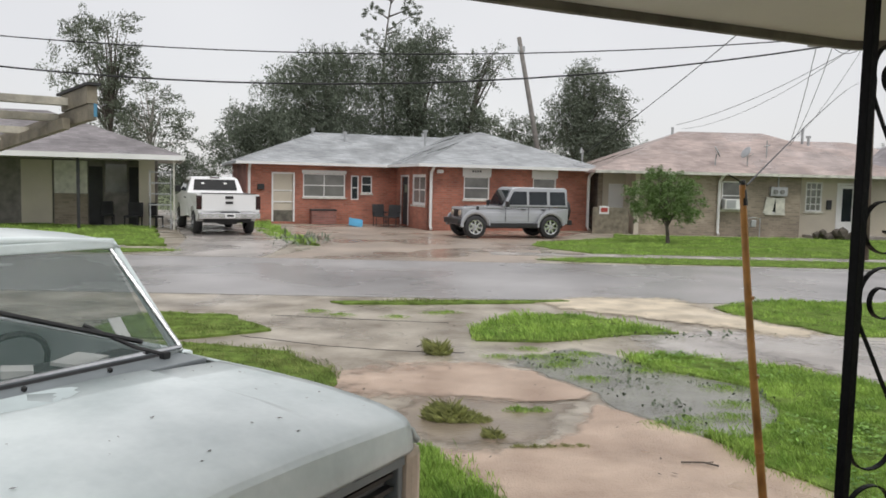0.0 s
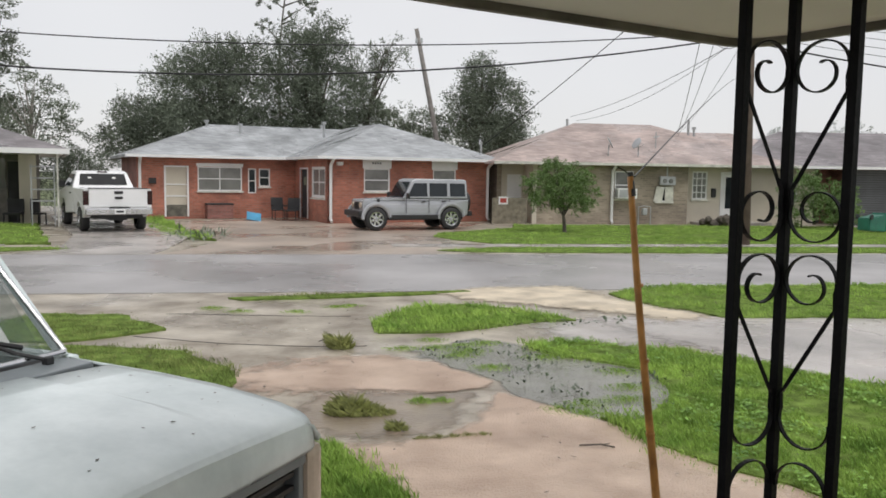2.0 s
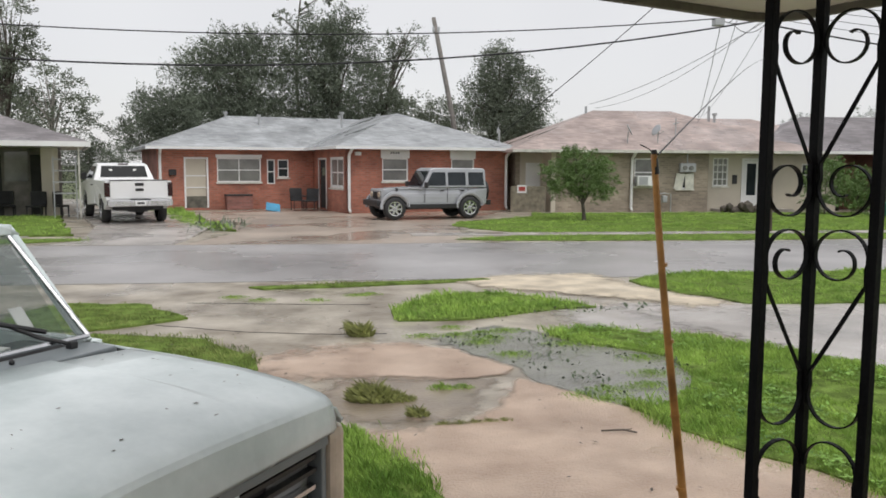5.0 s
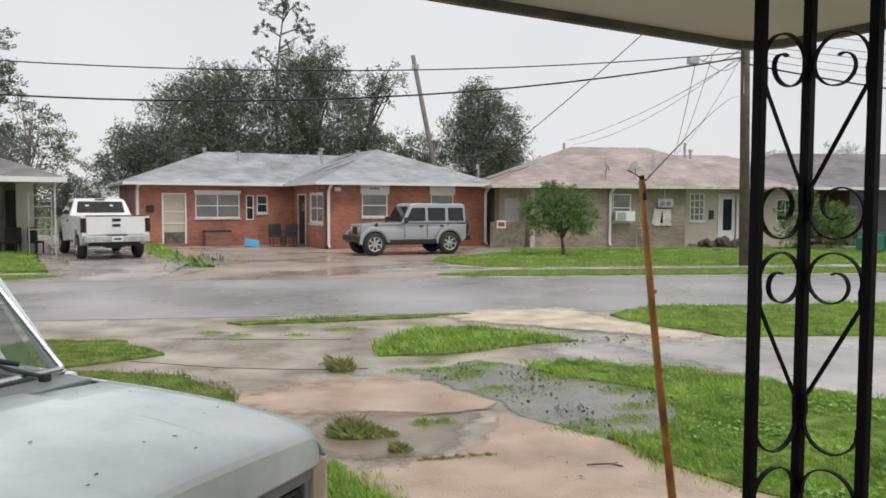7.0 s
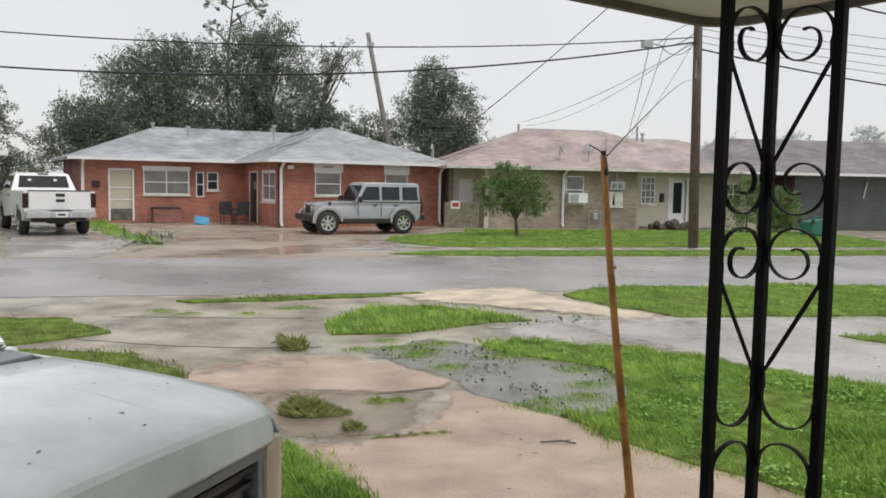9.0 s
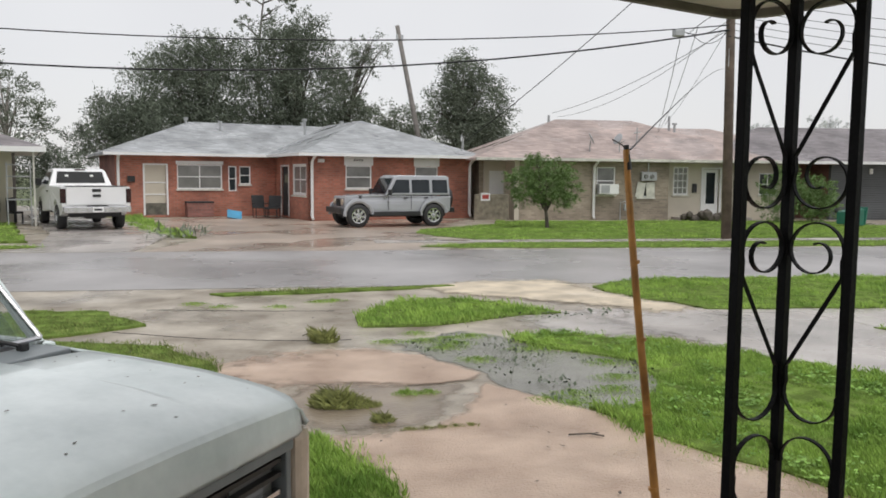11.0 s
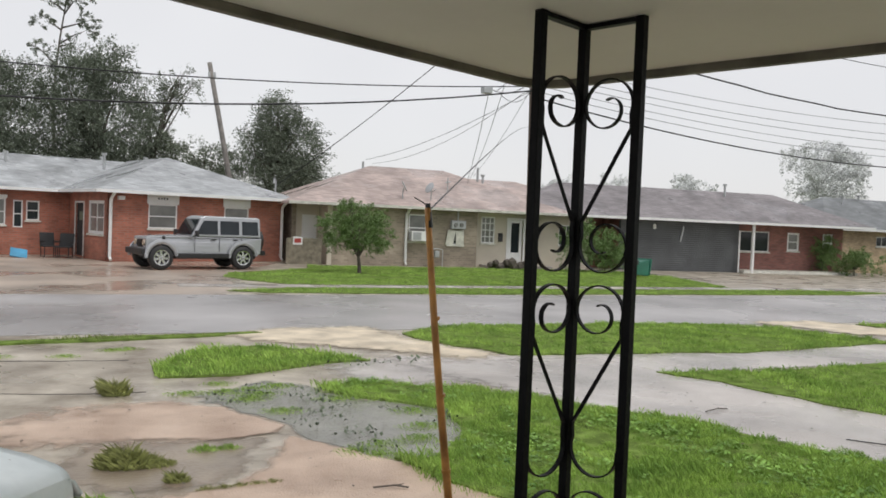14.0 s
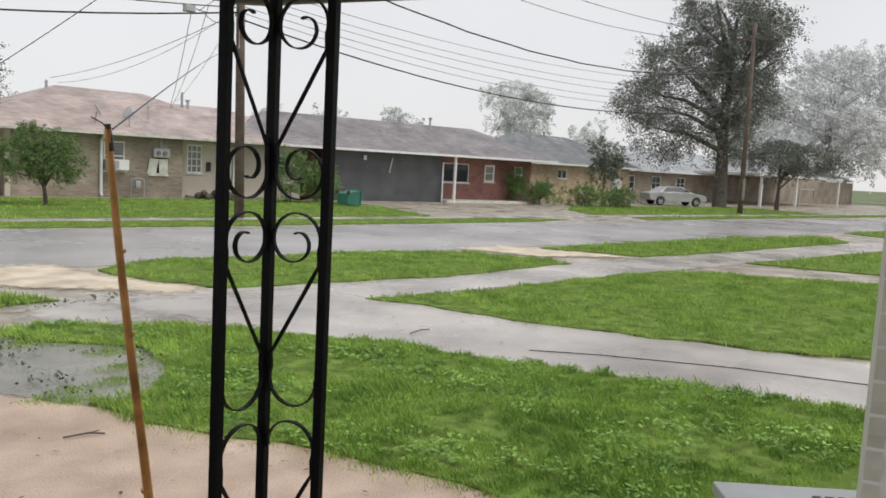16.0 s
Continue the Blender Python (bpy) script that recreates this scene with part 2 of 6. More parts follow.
M["garage"] = mat("charcoal_garage_siding", (0.11, 0.115, 0.12), 0.6, 0, 0.25, 1, 20, 0.05)
M["rust_sign"] = mat("red_sign_face", (0.4, 0.06, 0.05), 0.5, 0, 0.1, 9, 60, 0)


# ---- builders ----
def mesh(name, bm, material):
    me = bpy.data.meshes.new(name)
    bm.normal_update()
    bm.to_mesh(me)
    bm.free()
    me.materials.append(material)
    return me


def part(name, bm, material, parent=None, label="", smooth=False):
    ob = new(name, mesh(name, bm, material))
    if smooth:
        ob.data.polygons.foreach_set("use_smooth", [True] * len(ob.data.polygons))
    if parent:
        ob.parent = parent
    if label:
        ob["label"] = label
    return ob


def thing(name, m, label, category, group="", kind=""):
    ob = new(name)
    ob.empty_display_size = 0.2
    ob.matrix_world = m
    return tagged(ob, label, category, group, kind)


def box(bm, x0, x1, y0, y1, z0, z1, bevel=0.0, m=None):
    r = bmesh.ops.create_cube(bm, size=1.0)
    vs = r["verts"]
    bmesh.ops.transform(bm, verts=vs, matrix=Matrix.Translation(((x0 + x1) / 2, (y0 + y1) / 2, (z0 + z1) / 2)) @ Matrix.Diagonal((abs(x1 - x0), abs(y1 - y0), abs(z1 - z0), 1)))
    if bevel:
        es = list({e for v in vs for e in v.link_edges})
        out = bmesh.ops.bevel(bm, geom=es, offset=bevel, segments=2, affect="EDGES", profile=0.6)
        vs = list({v for f in out["faces"] for v in f.verts} | {v for v in vs if v.is_valid})
    if m is not None:
        bmesh.ops.transform(bm, verts=vs, matrix=m)
    return bm


def boxes(*rows, bevel=0.0):
    bm = bmesh.new()
    for r in rows:
        box(bm, *r, bevel=bevel)
    return bm


def prism(pts, z0, z1, bm=None):
    bm = bm or bmesh.new()
    lo = [bm.verts.new((x, y, z0)) for x, y in pts]
    hi = [bm.verts.new((x, y, z1)) for x, y in pts]
    bm.faces.new(hi)
    bm.faces.new(lo[::-1])
    n = len(pts)
    for i in range(n):
        bm.faces.new((lo[i], lo[(i + 1) % n], hi[(i + 1) % n], hi[i]))
    return bm


def side_prism(pts, y0, y1, bm=None):
    """An outline in x and z, drawn out along y."""
    bm = bm or bmesh.new()
    a = [bm.verts.new((x, y0, z)) for x, z in pts]
    b = [bm.verts.new((x, y1, z)) for x, z in pts]
    n = len(pts)
    f = bm.faces.new(a)
    g = bm.faces.new(b[::-1])
    for i in range(n):
        bm.faces.new((a[(i + 1) % n], a[i], b[i], b[(i + 1) % n]))
    bmesh.ops.recalc_face_normals(bm, faces=bm.faces)
    return bm


def tube(bm, pts, r, sides=8, r_end=None, flat=1.0):
    pts = [Vector(p) for p in pts]
    rings = []
    n = len(pts)
    up = Vector((0.13, 0.21, 0.97))
    for i, p in enumerate(pts):
        d = (pts[min(i + 1, n - 1)] - pts[max(i - 1, 0)]).normalized()
        a = d.cross(up)
        if a.length < 0.05:
            a = d.cross(Vector((1, 0, 0)))
        a.normalize()
        b = d.cross(a)
        rr = r if r_end is None else r + (r_end - r) * i / (n - 1)
        rings.append([bm.verts.new(p + rr * (math.cos(2 * math.pi * k / sides) * a + flat * math.sin(2 * math.pi * k / sides) * b)) for k in range(sides)])
    for i in range(n - 1):
        for k in range(sides):
            bm.faces.new((rings[i][k], rings[i][(k + 1) % sides], rings[i + 1][(k + 1) % sides], rings[i + 1][k]))
    bm.faces.new(rings[0][::-1])
    bm.faces.new(rings[-1])
    return bm


def sag(a, b, drop, n=24):
    a, b = Vector(a), Vector(b)
    return [a.lerp(b, i / n) - Vector((0, 0, drop * 4 * (i / n) * (1 - i / n))) for i in range(n + 1)]


def wall(L, H, holes, thick=0.2, z0=0.0):
    """A wall along x from 0 to L, its outer face at y = 0, with openings (x0, x1, z0, z1) right through it."""
    bm = bmesh.new()
    xs = sorted({0, L, *[h[0] for h in holes], *[h[1] for h in holes]})
    for a, b in zip(xs, xs[1:]):
        mid, lo = (a + b) / 2, z0
        for h in sorted((h for h in holes if h[0] < mid < h[1]), key=lambda h: h[2]):
            if h[2] > lo:
                box(bm, a, b, 0, thick, lo, h[2])
            lo = h[3]
        if lo < H:
            box(bm, a, b, 0, thick, lo, H)
    bmesh.ops.remove_doubles(bm, verts=bm.verts, dist=0.001)
    return bm


def moved(bm, m):
    bmesh.ops.transform(bm, verts=bm.verts, matrix=m)
    return bm


def ring(bm, prof, n=28):
    """Turns an outline (radius, y) round the y axis."""
    rs = []
    for i in range(n):
        a = 2 * math.pi * i / n
        rs.append([bm.verts.new((r * math.cos(a), y, r * math.sin(a))) for r, y in prof])
    k = len(prof)
    for i in range(n):
        for j in range(k - 1):
            bm.faces.new((rs[i][j], rs[(i + 1) % n][j], rs[(i + 1) % n][j + 1], rs[i][j + 1]))
    bmesh.ops.recalc_face_normals(bm, faces=bm.faces)
    return bm


def window(parent, m, w, h, cols=2, rows=2, pane="glass", frame_m="white", bar=0.05, sill=True):
    """A framed window standing in an opening, its lower left corner at m; x runs along the wall, y into it."""
    fr = part("window", moved(boxes((0, bar, 0.02, 0.12, 0, h), (w - bar, w, 0.02, 0.12, 0, h), (bar, w - bar, 0.02, 0.12, 0, bar), (bar, w - bar, 0.02, 0.12, h - bar, h)), m), M[frame_m], parent)
    bm = bmesh.new()
    for i in range(1, cols):
        box(bm, w * i / cols - 0.02, w * i / cols + 0.02, 0.035, 0.09, bar, h - bar)
    for i in range(1, rows):
        box(bm, bar, w - bar, 0.03, 0.095, h * i / rows - 0.022, h * i / rows + 0.022)
    if cols > 1 or rows > 1:
        part("glazing_bars", moved(bm, m), M[frame_m], fr)
    for i in range(cols):
        for k in range(rows):
            p = moved(boxes((w * i / cols + 0.021, w * (i + 1) / cols - 0.021, 0.06, 0.07, h * k / rows + 0.023, h * (k + 1) / rows - 0.023)), m)
            part("pane", p, M[pane], fr)
    if sill:
        part("sill", moved(boxes((-0.05, w + 0.05, -0.06, 0.1, -0.07, -0.002)), m), M["brick_tan"] if frame_m != "white" else M["white_dirty"], fr)
    return fr


def hip_roof(x0, x1, y0, y1, ze, zr, over=0.0, thick=0.12, ends=(True, True)):
    """A hipped roof over a rectangle, its ridge along the longer side."""
    bm = bmesh.new()
    w, d = x1 - x0, y1 - y0
    if w >= d:
        a = (x0 + (d / 2 if ends[0] else 0), (y0 + y1) / 2)
        b = (x1 - (d / 2 if ends[1] else 0), (y0 + y1) / 2)
    else:
        a = ((x0 + x1) / 2, y0 + (w / 2 if ends[0] else 0))
        b = ((x0 + x1) / 2, y1 - (w / 2 if ends[1] else 0))
    c = [(x0, y0), (x1, y0), (x1, y1), (x0, y1)]
    for dz in (0, -thick):
        vs = [bm.verts.new((x, y, ze + dz)) for x, y in c]
        ra, rb = bm.verts.new((*a, zr + dz)), bm.verts.new((*b, zr + dz))
        quads = [(vs[0], vs[1], rb, ra), (vs[1], vs[2], rb), (vs[2], vs[3], ra, rb), (vs[3], vs[0], ra)] if w >= d else [(vs[0], vs[1], ra), (vs[1], vs[2], rb, ra), (vs[2], vs[3], rb), (vs[3], vs[0], ra, rb)]
        for q in quads:
            bm.faces.new(q if dz == 0 else q[::-1])
        if dz == 0:
            top = vs
        else:
            for i in range(4):
                bm.faces.new((vs[i], vs[(i + 1) % 4], top[(i + 1) % 4], top[i]))
    bmesh.ops.recalc_face_normals(bm, faces=bm.faces)
    return bm


def blades(pts, height, width, rng, lean=0.5, bend=True):
    """Grass blades at points (n x 3): two triangles each, as one mesh."""
    n = len(pts)
    ang = rng.uniform(0, 2 * np.pi, n)
    h = height * rng.uniform(0.45, 1.25, n)
    w = width * rng.uniform(0.6, 1.3, n)
    dx, dy = np.cos(ang), np.sin(ang)
    tilt = rng.uniform(-1, 1, (n, 2)) * lean
    tilt[:, 0] -= 0.25 * lean
    v = np.zeros((n, 4, 3))
    v[:, 0] = pts + np.stack([-dx * w, -dy * w, np.zeros(n)], 1)
    v[:, 1] = pts + np.stack([dx * w, dy * w, np.zeros(n)], 1)
    mid = pts + np.stack([tilt[:, 0] * h * 0.35, tilt[:, 1] * h * 0.35, h * 0.6], 1)
    v[:, 2] = mid + np.stack([dx * w * 0.6, dy * w * 0.6, np.zeros(n)], 1)
    v[:, 3] = pts + np.stack([tilt[:, 0] * h, tilt[:, 1] * h, h], 1)
    idx = np.arange(n)[:, None] * 4
    faces = np.concatenate([idx + np.array([0, 1, 2]), idx + np.array([0, 2, 3])])
    me = bpy.data.meshes.new("grass")
    me.from_pydata(v.reshape(-1, 3).tolist(), [], faces.tolist())
    return me


def inside(px, py, poly):
    res = np.zeros(len(px), bool)
    n = len(poly)
    for i in range(n):
        (xa, ya), (xb, yb) = poly[i], poly[(i + 1) % n]
        if ya == yb:
            continue
        c = ((ya > py) != (yb > py)) & (px < (xb - xa) * (py - ya) / (yb - ya) + xa)
        res ^= c
    return res


def ragged(poly, step, amp, rng):
    """The outline with points every step metres, pushed about by amp."""
    out = []
    for (xa, ya), (xb, yb) in zip(poly, poly[1:] + poly[:1]):
        d = math.hypot(xb - xa, yb - ya)
        n = max(1, int(d / step))
        for i in range(n):
            f = i / n
            x, y = xa + (xb - xa) * f, ya + (yb - ya) * f
            s = noise.noise(Vector((x * 1.7, y * 1.7, 3.3))) + 0.6 * noise.noise(Vector((x * 5, y * 5, 1.3)))
            out.append((x + amp * s - amp * 0.3 * (yb - ya) / max(d, 0.01), y + amp * s))
    return out


def fading(name, poly, z, material, soft, step=0.06, amp=0.1):
    """A thin sheet of a ground covering whose rim thins out over soft(x, y) metres."""
    rp = ragged(poly, 0.15, amp, None)
    P = np.array(rp)
    m = 0.5
    gx = np.arange(P[:, 0].min() - m, P[:, 0].max() + m, step)
    gy = np.arange(P[:, 1].min() - m, P[:, 1].max() + m, step)
    X, Y = [q.ravel() for q in np.meshgrid(gx, gy)]
    d = np.full(len(X), 9.0)
    for (xa, ya), (xb, yb) in zip(rp, rp[1:] + rp[:1]):
        ux, uy = xb - xa, yb - ya
        f = np.clip(((X - xa) * ux + (Y - ya) * uy) / max(ux * ux + uy * uy, 1e-9), 0, 1)
        d = np.minimum(d, np.hypot(X - xa - f * ux, Y - ya - f * uy))
    d = np.where(inside(X, Y, rp), d, -d)
    s = np.array([soft(p, q) for p, q in zip(X, Y)])
    cover = np.clip(0.5 + d / s, 0, 1)
    W = len(gx)
    faces = []
    for j in range(len(gy) - 1):
        for i in range(W - 1):
            q = (j * W + i, j * W + i + 1, (j + 1) * W + i + 1, (j + 1) * W + i)
            if max(cover[k] for k in q) > 0:
                faces.append(q)
    me = bpy.data.meshes.new(name)
    me.from_pydata([(float(p), float(q), z) for p, q in zip(X, Y)], [], faces)
    bmx = bmesh.new()
    bmx.from_mesh(me)
    lay = bmx.verts.layers.float.new("cover")
    bmx.verts.ensure_lookup_table()
    for k, v in enumerate(bmx.verts):
        v[lay] = float(cover[k])
    bmesh.ops.delete(bmx, geom=[v for v in bmx.verts if not v.link_faces], context="VERTS")
    bmx.to_mesh(me)
    bmx.free()
    mm = M[material].copy()
    nt = mm.node_tree
    at = nt.nodes.new("ShaderNodeAttribute")
    at.attribute_name = "cover"
    nz, tc = nt.nodes.new("ShaderNodeTexNoise"), nt.nodes.new("ShaderNodeTexCoord")
    nz.inputs["Scale"].default_value, nz.inputs["Detail"].default_value = 5.0, 6
    nt.links.new(tc.outputs["Object"], nz.inputs["Vector"])
    ad, mr = nt.nodes.new("ShaderNodeMath"), nt.nodes.new("ShaderNodeMapRange")
    ad.operation = "ADD"
    nt.links.new(at.outputs["Fac"], ad.inputs[0])
    nt.links.new(nz.outputs["Fac"], ad.inputs[1])
    mr.interpolation_type = "SMOOTHSTEP"
    mr.inputs["From Min"].default_value, mr.inputs["From Max"].default_value = 0.72, 1.28
    nt.links.new(ad.outputs[0], mr.inputs["Value"])
    nt.links.new(mr.outputs["Result"], nt.nodes["Principled BSDF"].inputs["Alpha"])
    me.materials.append(mm)
    return new(name, me)


def lawn(name, poly, density, height, width, label, z=0.016, amp=0.12, seed=1, step=0.3, mat_name="grass", clear=()):
    rng = np.random.default_rng(seed)
    rp = ragged(poly, step, amp, rng)
    ob = part(name, prism(rp, -0.06, z), M["soil"])
    tagged(ob, label, "lawn", kind="structure")
    xs, ys = [p[0] for p in rp], [p[1] for p in rp]
    area = (max(xs) - min(xs)) * (max(ys) - min(ys))
    n = int(area * density)
    px, py = rng.uniform(min(xs), max(xs), n), rng.uniform(min(ys), max(ys), n)
    big = ragged(poly, step, amp * 1.7, rng)
    keep = inside(px, py, big)
    if density > 1000:  # stray blades past the edge
        for _ in range(2):
            jx, jy = rng.normal(0, 0.09, n), rng.normal(0, 0.09, n)
            keep |= inside(px + jx, py + jy, big) & (rng.uniform(0, 1, n) < 0.4)
    px, py = px[keep], py[keep]
    patch = np.array([noise.noise(Vector((a * 0.9, b * 0.9, 0.0))) + 0.5 * noise.noise(Vector((a * 3.1, b * 3.1, 5.0))) for a, b in zip(px, py)])
    clump = np.array([noise.noise(Vector((a * 7.0, b * 7.0, 2.0))) for a, b in zip(px, py)]) if density > 1000 else patch * 0
    keep = rng.uniform(0, 1, len(px)) < 0.95 + 0.55 * patch + 0.5 * clump
    px, py, patch = px[keep], py[keep], patch[keep] + 1.1 * clump[keep]
    pts = np.stack([px, py, np.full(len(px), z - 0.012)], 1)
    hh = height * np.clip(1 + 1.1 * patch, 0.35, 2.2)
    me = blades(pts, hh, width, rng)
    me.materials.append(M[mat_name])
    g = new("grass", me)
    tagged(g, "short wet green grass of the lawn", "grass", kind="stuff")
    return ob


def crown(masses, n, size, rng, material, gap=-0.1, wind=(0.5, 0.0, 0.15), spray=1.0, freq=0.55):
    """Leaves along many short twigs that stream out of rounded masses (x, y, z, rx, ry, rz), with gaps between the clumps."""
    per = 48
    w = np.array([m[3] * m[4] * m[5] for m in masses]) ** 0.67
    cnt = np.maximum(6, (n / per * w / w.sum()).astype(int))
    starts, ways = [], []
    for (x, y, z, rx, ry, rz), k in zip(masses, cnt):
        made = 0
        while made < k:
            d = rng.normal(size=3)
            d /= np.linalg.norm(d)
            q = d * rng.uniform(0.1, 1.0) ** 0.45
            p = np.array([x + q[0] * rx, y + q[1] * ry, z + q[2] * rz])
            hole = noise.noise(Vector(p * freq)) + 0.6 * noise.noise(Vector(p * freq * 2.6))
            if hole < gap and rng.uniform() < 0.93:
                made += 0.5
                continue
            starts.append(p)
            ways.append(0.75 * d + np.array(wind) + rng.normal(size=3) * 0.4)
            made += 1
    st, wy = np.array(starts), np.array(ways)
    wy /= np.linalg.norm(wy, axis=1)[:, None]
    m = len(st)
    length = spray * rng.uniform(0.5, 1.25, m)
    f = rng.uniform(0, 1, (m, per))
    p = st[:, None, :] + wy[:, None, :] * (f * length[:, None])[:, :, None]
    p[:, :, 2] -= 0.25 * spray * f ** 2
    p = (p + rng.normal(size=p.shape) * (0.2 * spray * (1.0 - 0.65 * f))[:, :, None]).reshape(-1, 3)
    k = len(p)
    u = 0.8 * np.repeat(wy, per, axis=0) + rng.normal(size=(k, 3)) * 0.6
    u /= np.linalg.norm(u, axis=1)[:, None]
    v = np.cross(u, rng.normal(size=(k, 3)))
    v /= np.linalg.norm(v, axis=1)[:, None]
    s = size * rng.uniform(0.55, 1.3, k)[:, None]
    V = np.stack([p - u * s, p + v * s * 0.42, p + u * s, p - v * s * 0.42], 1)
    idx = np.arange(k)[:, None] * 4
    me = bpy.data.meshes.new("crown")
    me.from_pydata(V.reshape(-1, 3).tolist(), [], (idx + np.array([0, 1, 2, 3])).tolist())
    me.materials.append(material)
    return me


def tree(name, x, y, h, masses, n, leaf, leaf_mat, label, seed, trunk_r=0.25, bark="bark", lean=0.0, limbs=3, foot=0.15, fork=(0.45, 0.8), category="tree", **crown_args):
    """A tapered trunk of height h, limbs that fork towards each mass of the crown, and the crown itself."""
    rng = np.random.default_rng(seed)
    t = thing(name, pose(x, y, 0), label, category)
    axis = [Vector((lean * f * f + 0.03 * h * math.sin(f * 5 + seed) * f, 0.02 * h * math.cos(f * 4 + seed) * f, h * f)) for f in [i / 9 for i in range(10)]]
    part("trunk", tube(bmesh.new(), [axis[0] - Vector((0, 0, 0.1))] + axis, trunk_r, 9, trunk_r * 0.15), M[bark], t, smooth=True)
    for mx, my, mz, rx, ry, rz in masses:
        for _ in range(limbs):
            d = rng.normal(size=3)
            d /= np.linalg.norm(d)
            tip = Vector((mx + d[0] * rx * 0.8, my + d[1] * ry * 0.8, mz + d[2] * rz * 0.8))
            g = min(0.95, max(foot, (min(tip.z, mz) / h) * rng.uniform(*fork)))
            root = axis[int(g * 9)].lerp(axis[min(9, int(g * 9) + 1)], g * 9 - int(g * 9))
            mid = root.lerp(tip, 0.5) + Vector((0, 0, 0.12 * (tip - root).length * rng.uniform(-0.2, 1)))
            limb = tube(bmesh.new(), [root, root.lerp(mid, 0.55), mid, mid.lerp(tip, 0.5) + Vector(rng.normal(size=3)) * 0.05 * rz, tip], trunk_r * 0.36, 6, trunk_r * 0.05)
            part("limb", limb, M[bark], t, smooth=True)
    ob = new("crown", crown(masses, n, leaf, rng, M[leaf_mat], **crown_args))
    ob.parent = t
    return t


def lobed(h, spread, base, count, seed, squash=0.8):
    """Rounded masses set round an upright axis, for a tree of height h."""
    rng = np.random.default_rng(seed)
    out = []
    for i in range(count):
        f = base + (0.97 - base) * (i + 0.5) / count
        reach = spread * 0.62 * math.sin(math.pi * min(1, 0.3 + 0.66 * (i + 0.5) / count))
        r = spread * rng.uniform(0.34, 0.52)
        out.append((reach * math.cos(i * 2.4 + seed), reach * math.sin(i * 2.4 + seed), min(h * f, h - r * squash * 0.8), r, r, r * squash))
    return out


# ---- the ground, the street and the lawns ----
tagged(part("ground", boxes((-900, 1000, -700, 1200, -0.5, -0.05)), M["earth"]), "flat rain-soaked ground reaching the horizon", "ground", kind="structure")
tagged(part("yard_ground", boxes((-40, 70, -6, 14.6, -0.3, -0.012)), M["mud"]), "wet muddy concrete and dirt of the front yards", "ground", kind="structure")
tagged(part("road", boxes((-150, 220, 13.9, 20.35, -0.3, 0.0)), M["asphalt"]), "wet grey asphalt street with sheets of rain water", "road", kind="structure")
tagged(part("far_yard_ground", boxes((-60, 110, 20.36, 48, -0.3, -0.002)), M["mud"]), "wet concrete and dirt yards across the street", "ground", kind="structure")
tagged(part("far_pavement", boxes((2.6, 95, 22.35, 23.2, -0.2, 0.02)), M["concrete"]), "narrow wet concrete pavement across the street", "pavement", kind="structure")
tagged(part("far_pavement_left", boxes((-60, -7.6, 22.3, 22.75, -0.2, 0.035)), M["concrete"]), "narrow wet concrete pavement across the street", "pavement", kind="structure")
tagged(fading("pavement", [(3.6, 9.3), (60, 9.3), (60, 11.1), (3.6, 11.1)], -0.003, "concrete", lambda x, y: 1.0 if x < 5.5 else 0.2, 0.15, 0.04), "flooded grey concrete pavement along the near lawns", "pavement", kind="structure")
path_pts = [(4.6, 10.6), (7.6, 10.6), (8.4, 8.0), (8.9, 6.3), (11.9, 0.0), (12.6, -1.5), (9.4, -1.5), (8.3, 2.3), (7.1, 4.8), (5.6, 7.5)]
tagged(fading("side_drive", path_pts, 0.001, "concrete", lambda x, y: 1.0 if y > 6 and x < 6.5 else 0.2, 0.1, 0.06), "wet concrete driveway with a long crack", "driveway", kind="structure")
slab_a = [(0.79, 5.95), (1.2, 6.07), (1.63, 6.12), (2.0, 6.6), (2.3, 7.35), (2.72, 6.72), (3.05, 6.2), (3.35, 5.5), (3.75, 4.85), (4.2, 4.0), (4.5, 3.2), (4.9, 2.2), (5.3, 0.8), (4, -1.5), (-0.2, -1.5), (0.5, 2.5), (0.9, 4.5), (1.1, 5.2)]
tagged(fading("driveway_slab", slab_a, 0.003, "slab", lambda x, y: 0.75 if x < 1.3 and y > 3 else (0.22 if y > 5.9 and x < 2.2 else 0.12), amp=0.05), "stained tan concrete driveway slab with broken edges", "driveway", kind="structure")
slab_b = [(0.4, 8.8), (1.4, 8.95), (1.85, 8.55), (2.32, 7.7), (2.15, 7.5), (1.7, 7.4), (1.0, 7.5), (0.1, 7.6), (-0.3, 8.2)]
tagged(fading("driveway_slab_2", slab_b, 0.002, "slab", lambda x, y: 0.14 if x > 1.75 else (0.14 + 0.75 * min(1.0, 1.75 - x)), amp=0.05), "stained tan concrete driveway slab with broken edges", "driveway", kind="structure")
gravel_pts = [(3.0, 12.9), (4.2, 12.1), (5.6, 10.9), (6.2, 11.0), (5.4, 13.2), (5.2, 14.3), (3.6, 14.3), (2.6, 13.7)]
tagged(fading("gravel_patch", gravel_pts, 0.006, "gravel", lambda x, y: 0.7, 0.1), "pale washed-out gravel at the street edge", "gravel", kind="structure")
gravel_2 = [(15.0, 12.2), (17.5, 11.2), (16.5, 13.4), (16.2, 14.2), (14.2, 14.2), (14.6, 13)]
tagged(fading("gravel_patch_2", gravel_2, 0.008, "gravel", lambda x, y: 0.7, 0.12), "pale washed-out gravel at the street edge", "gravel", kind="structure")
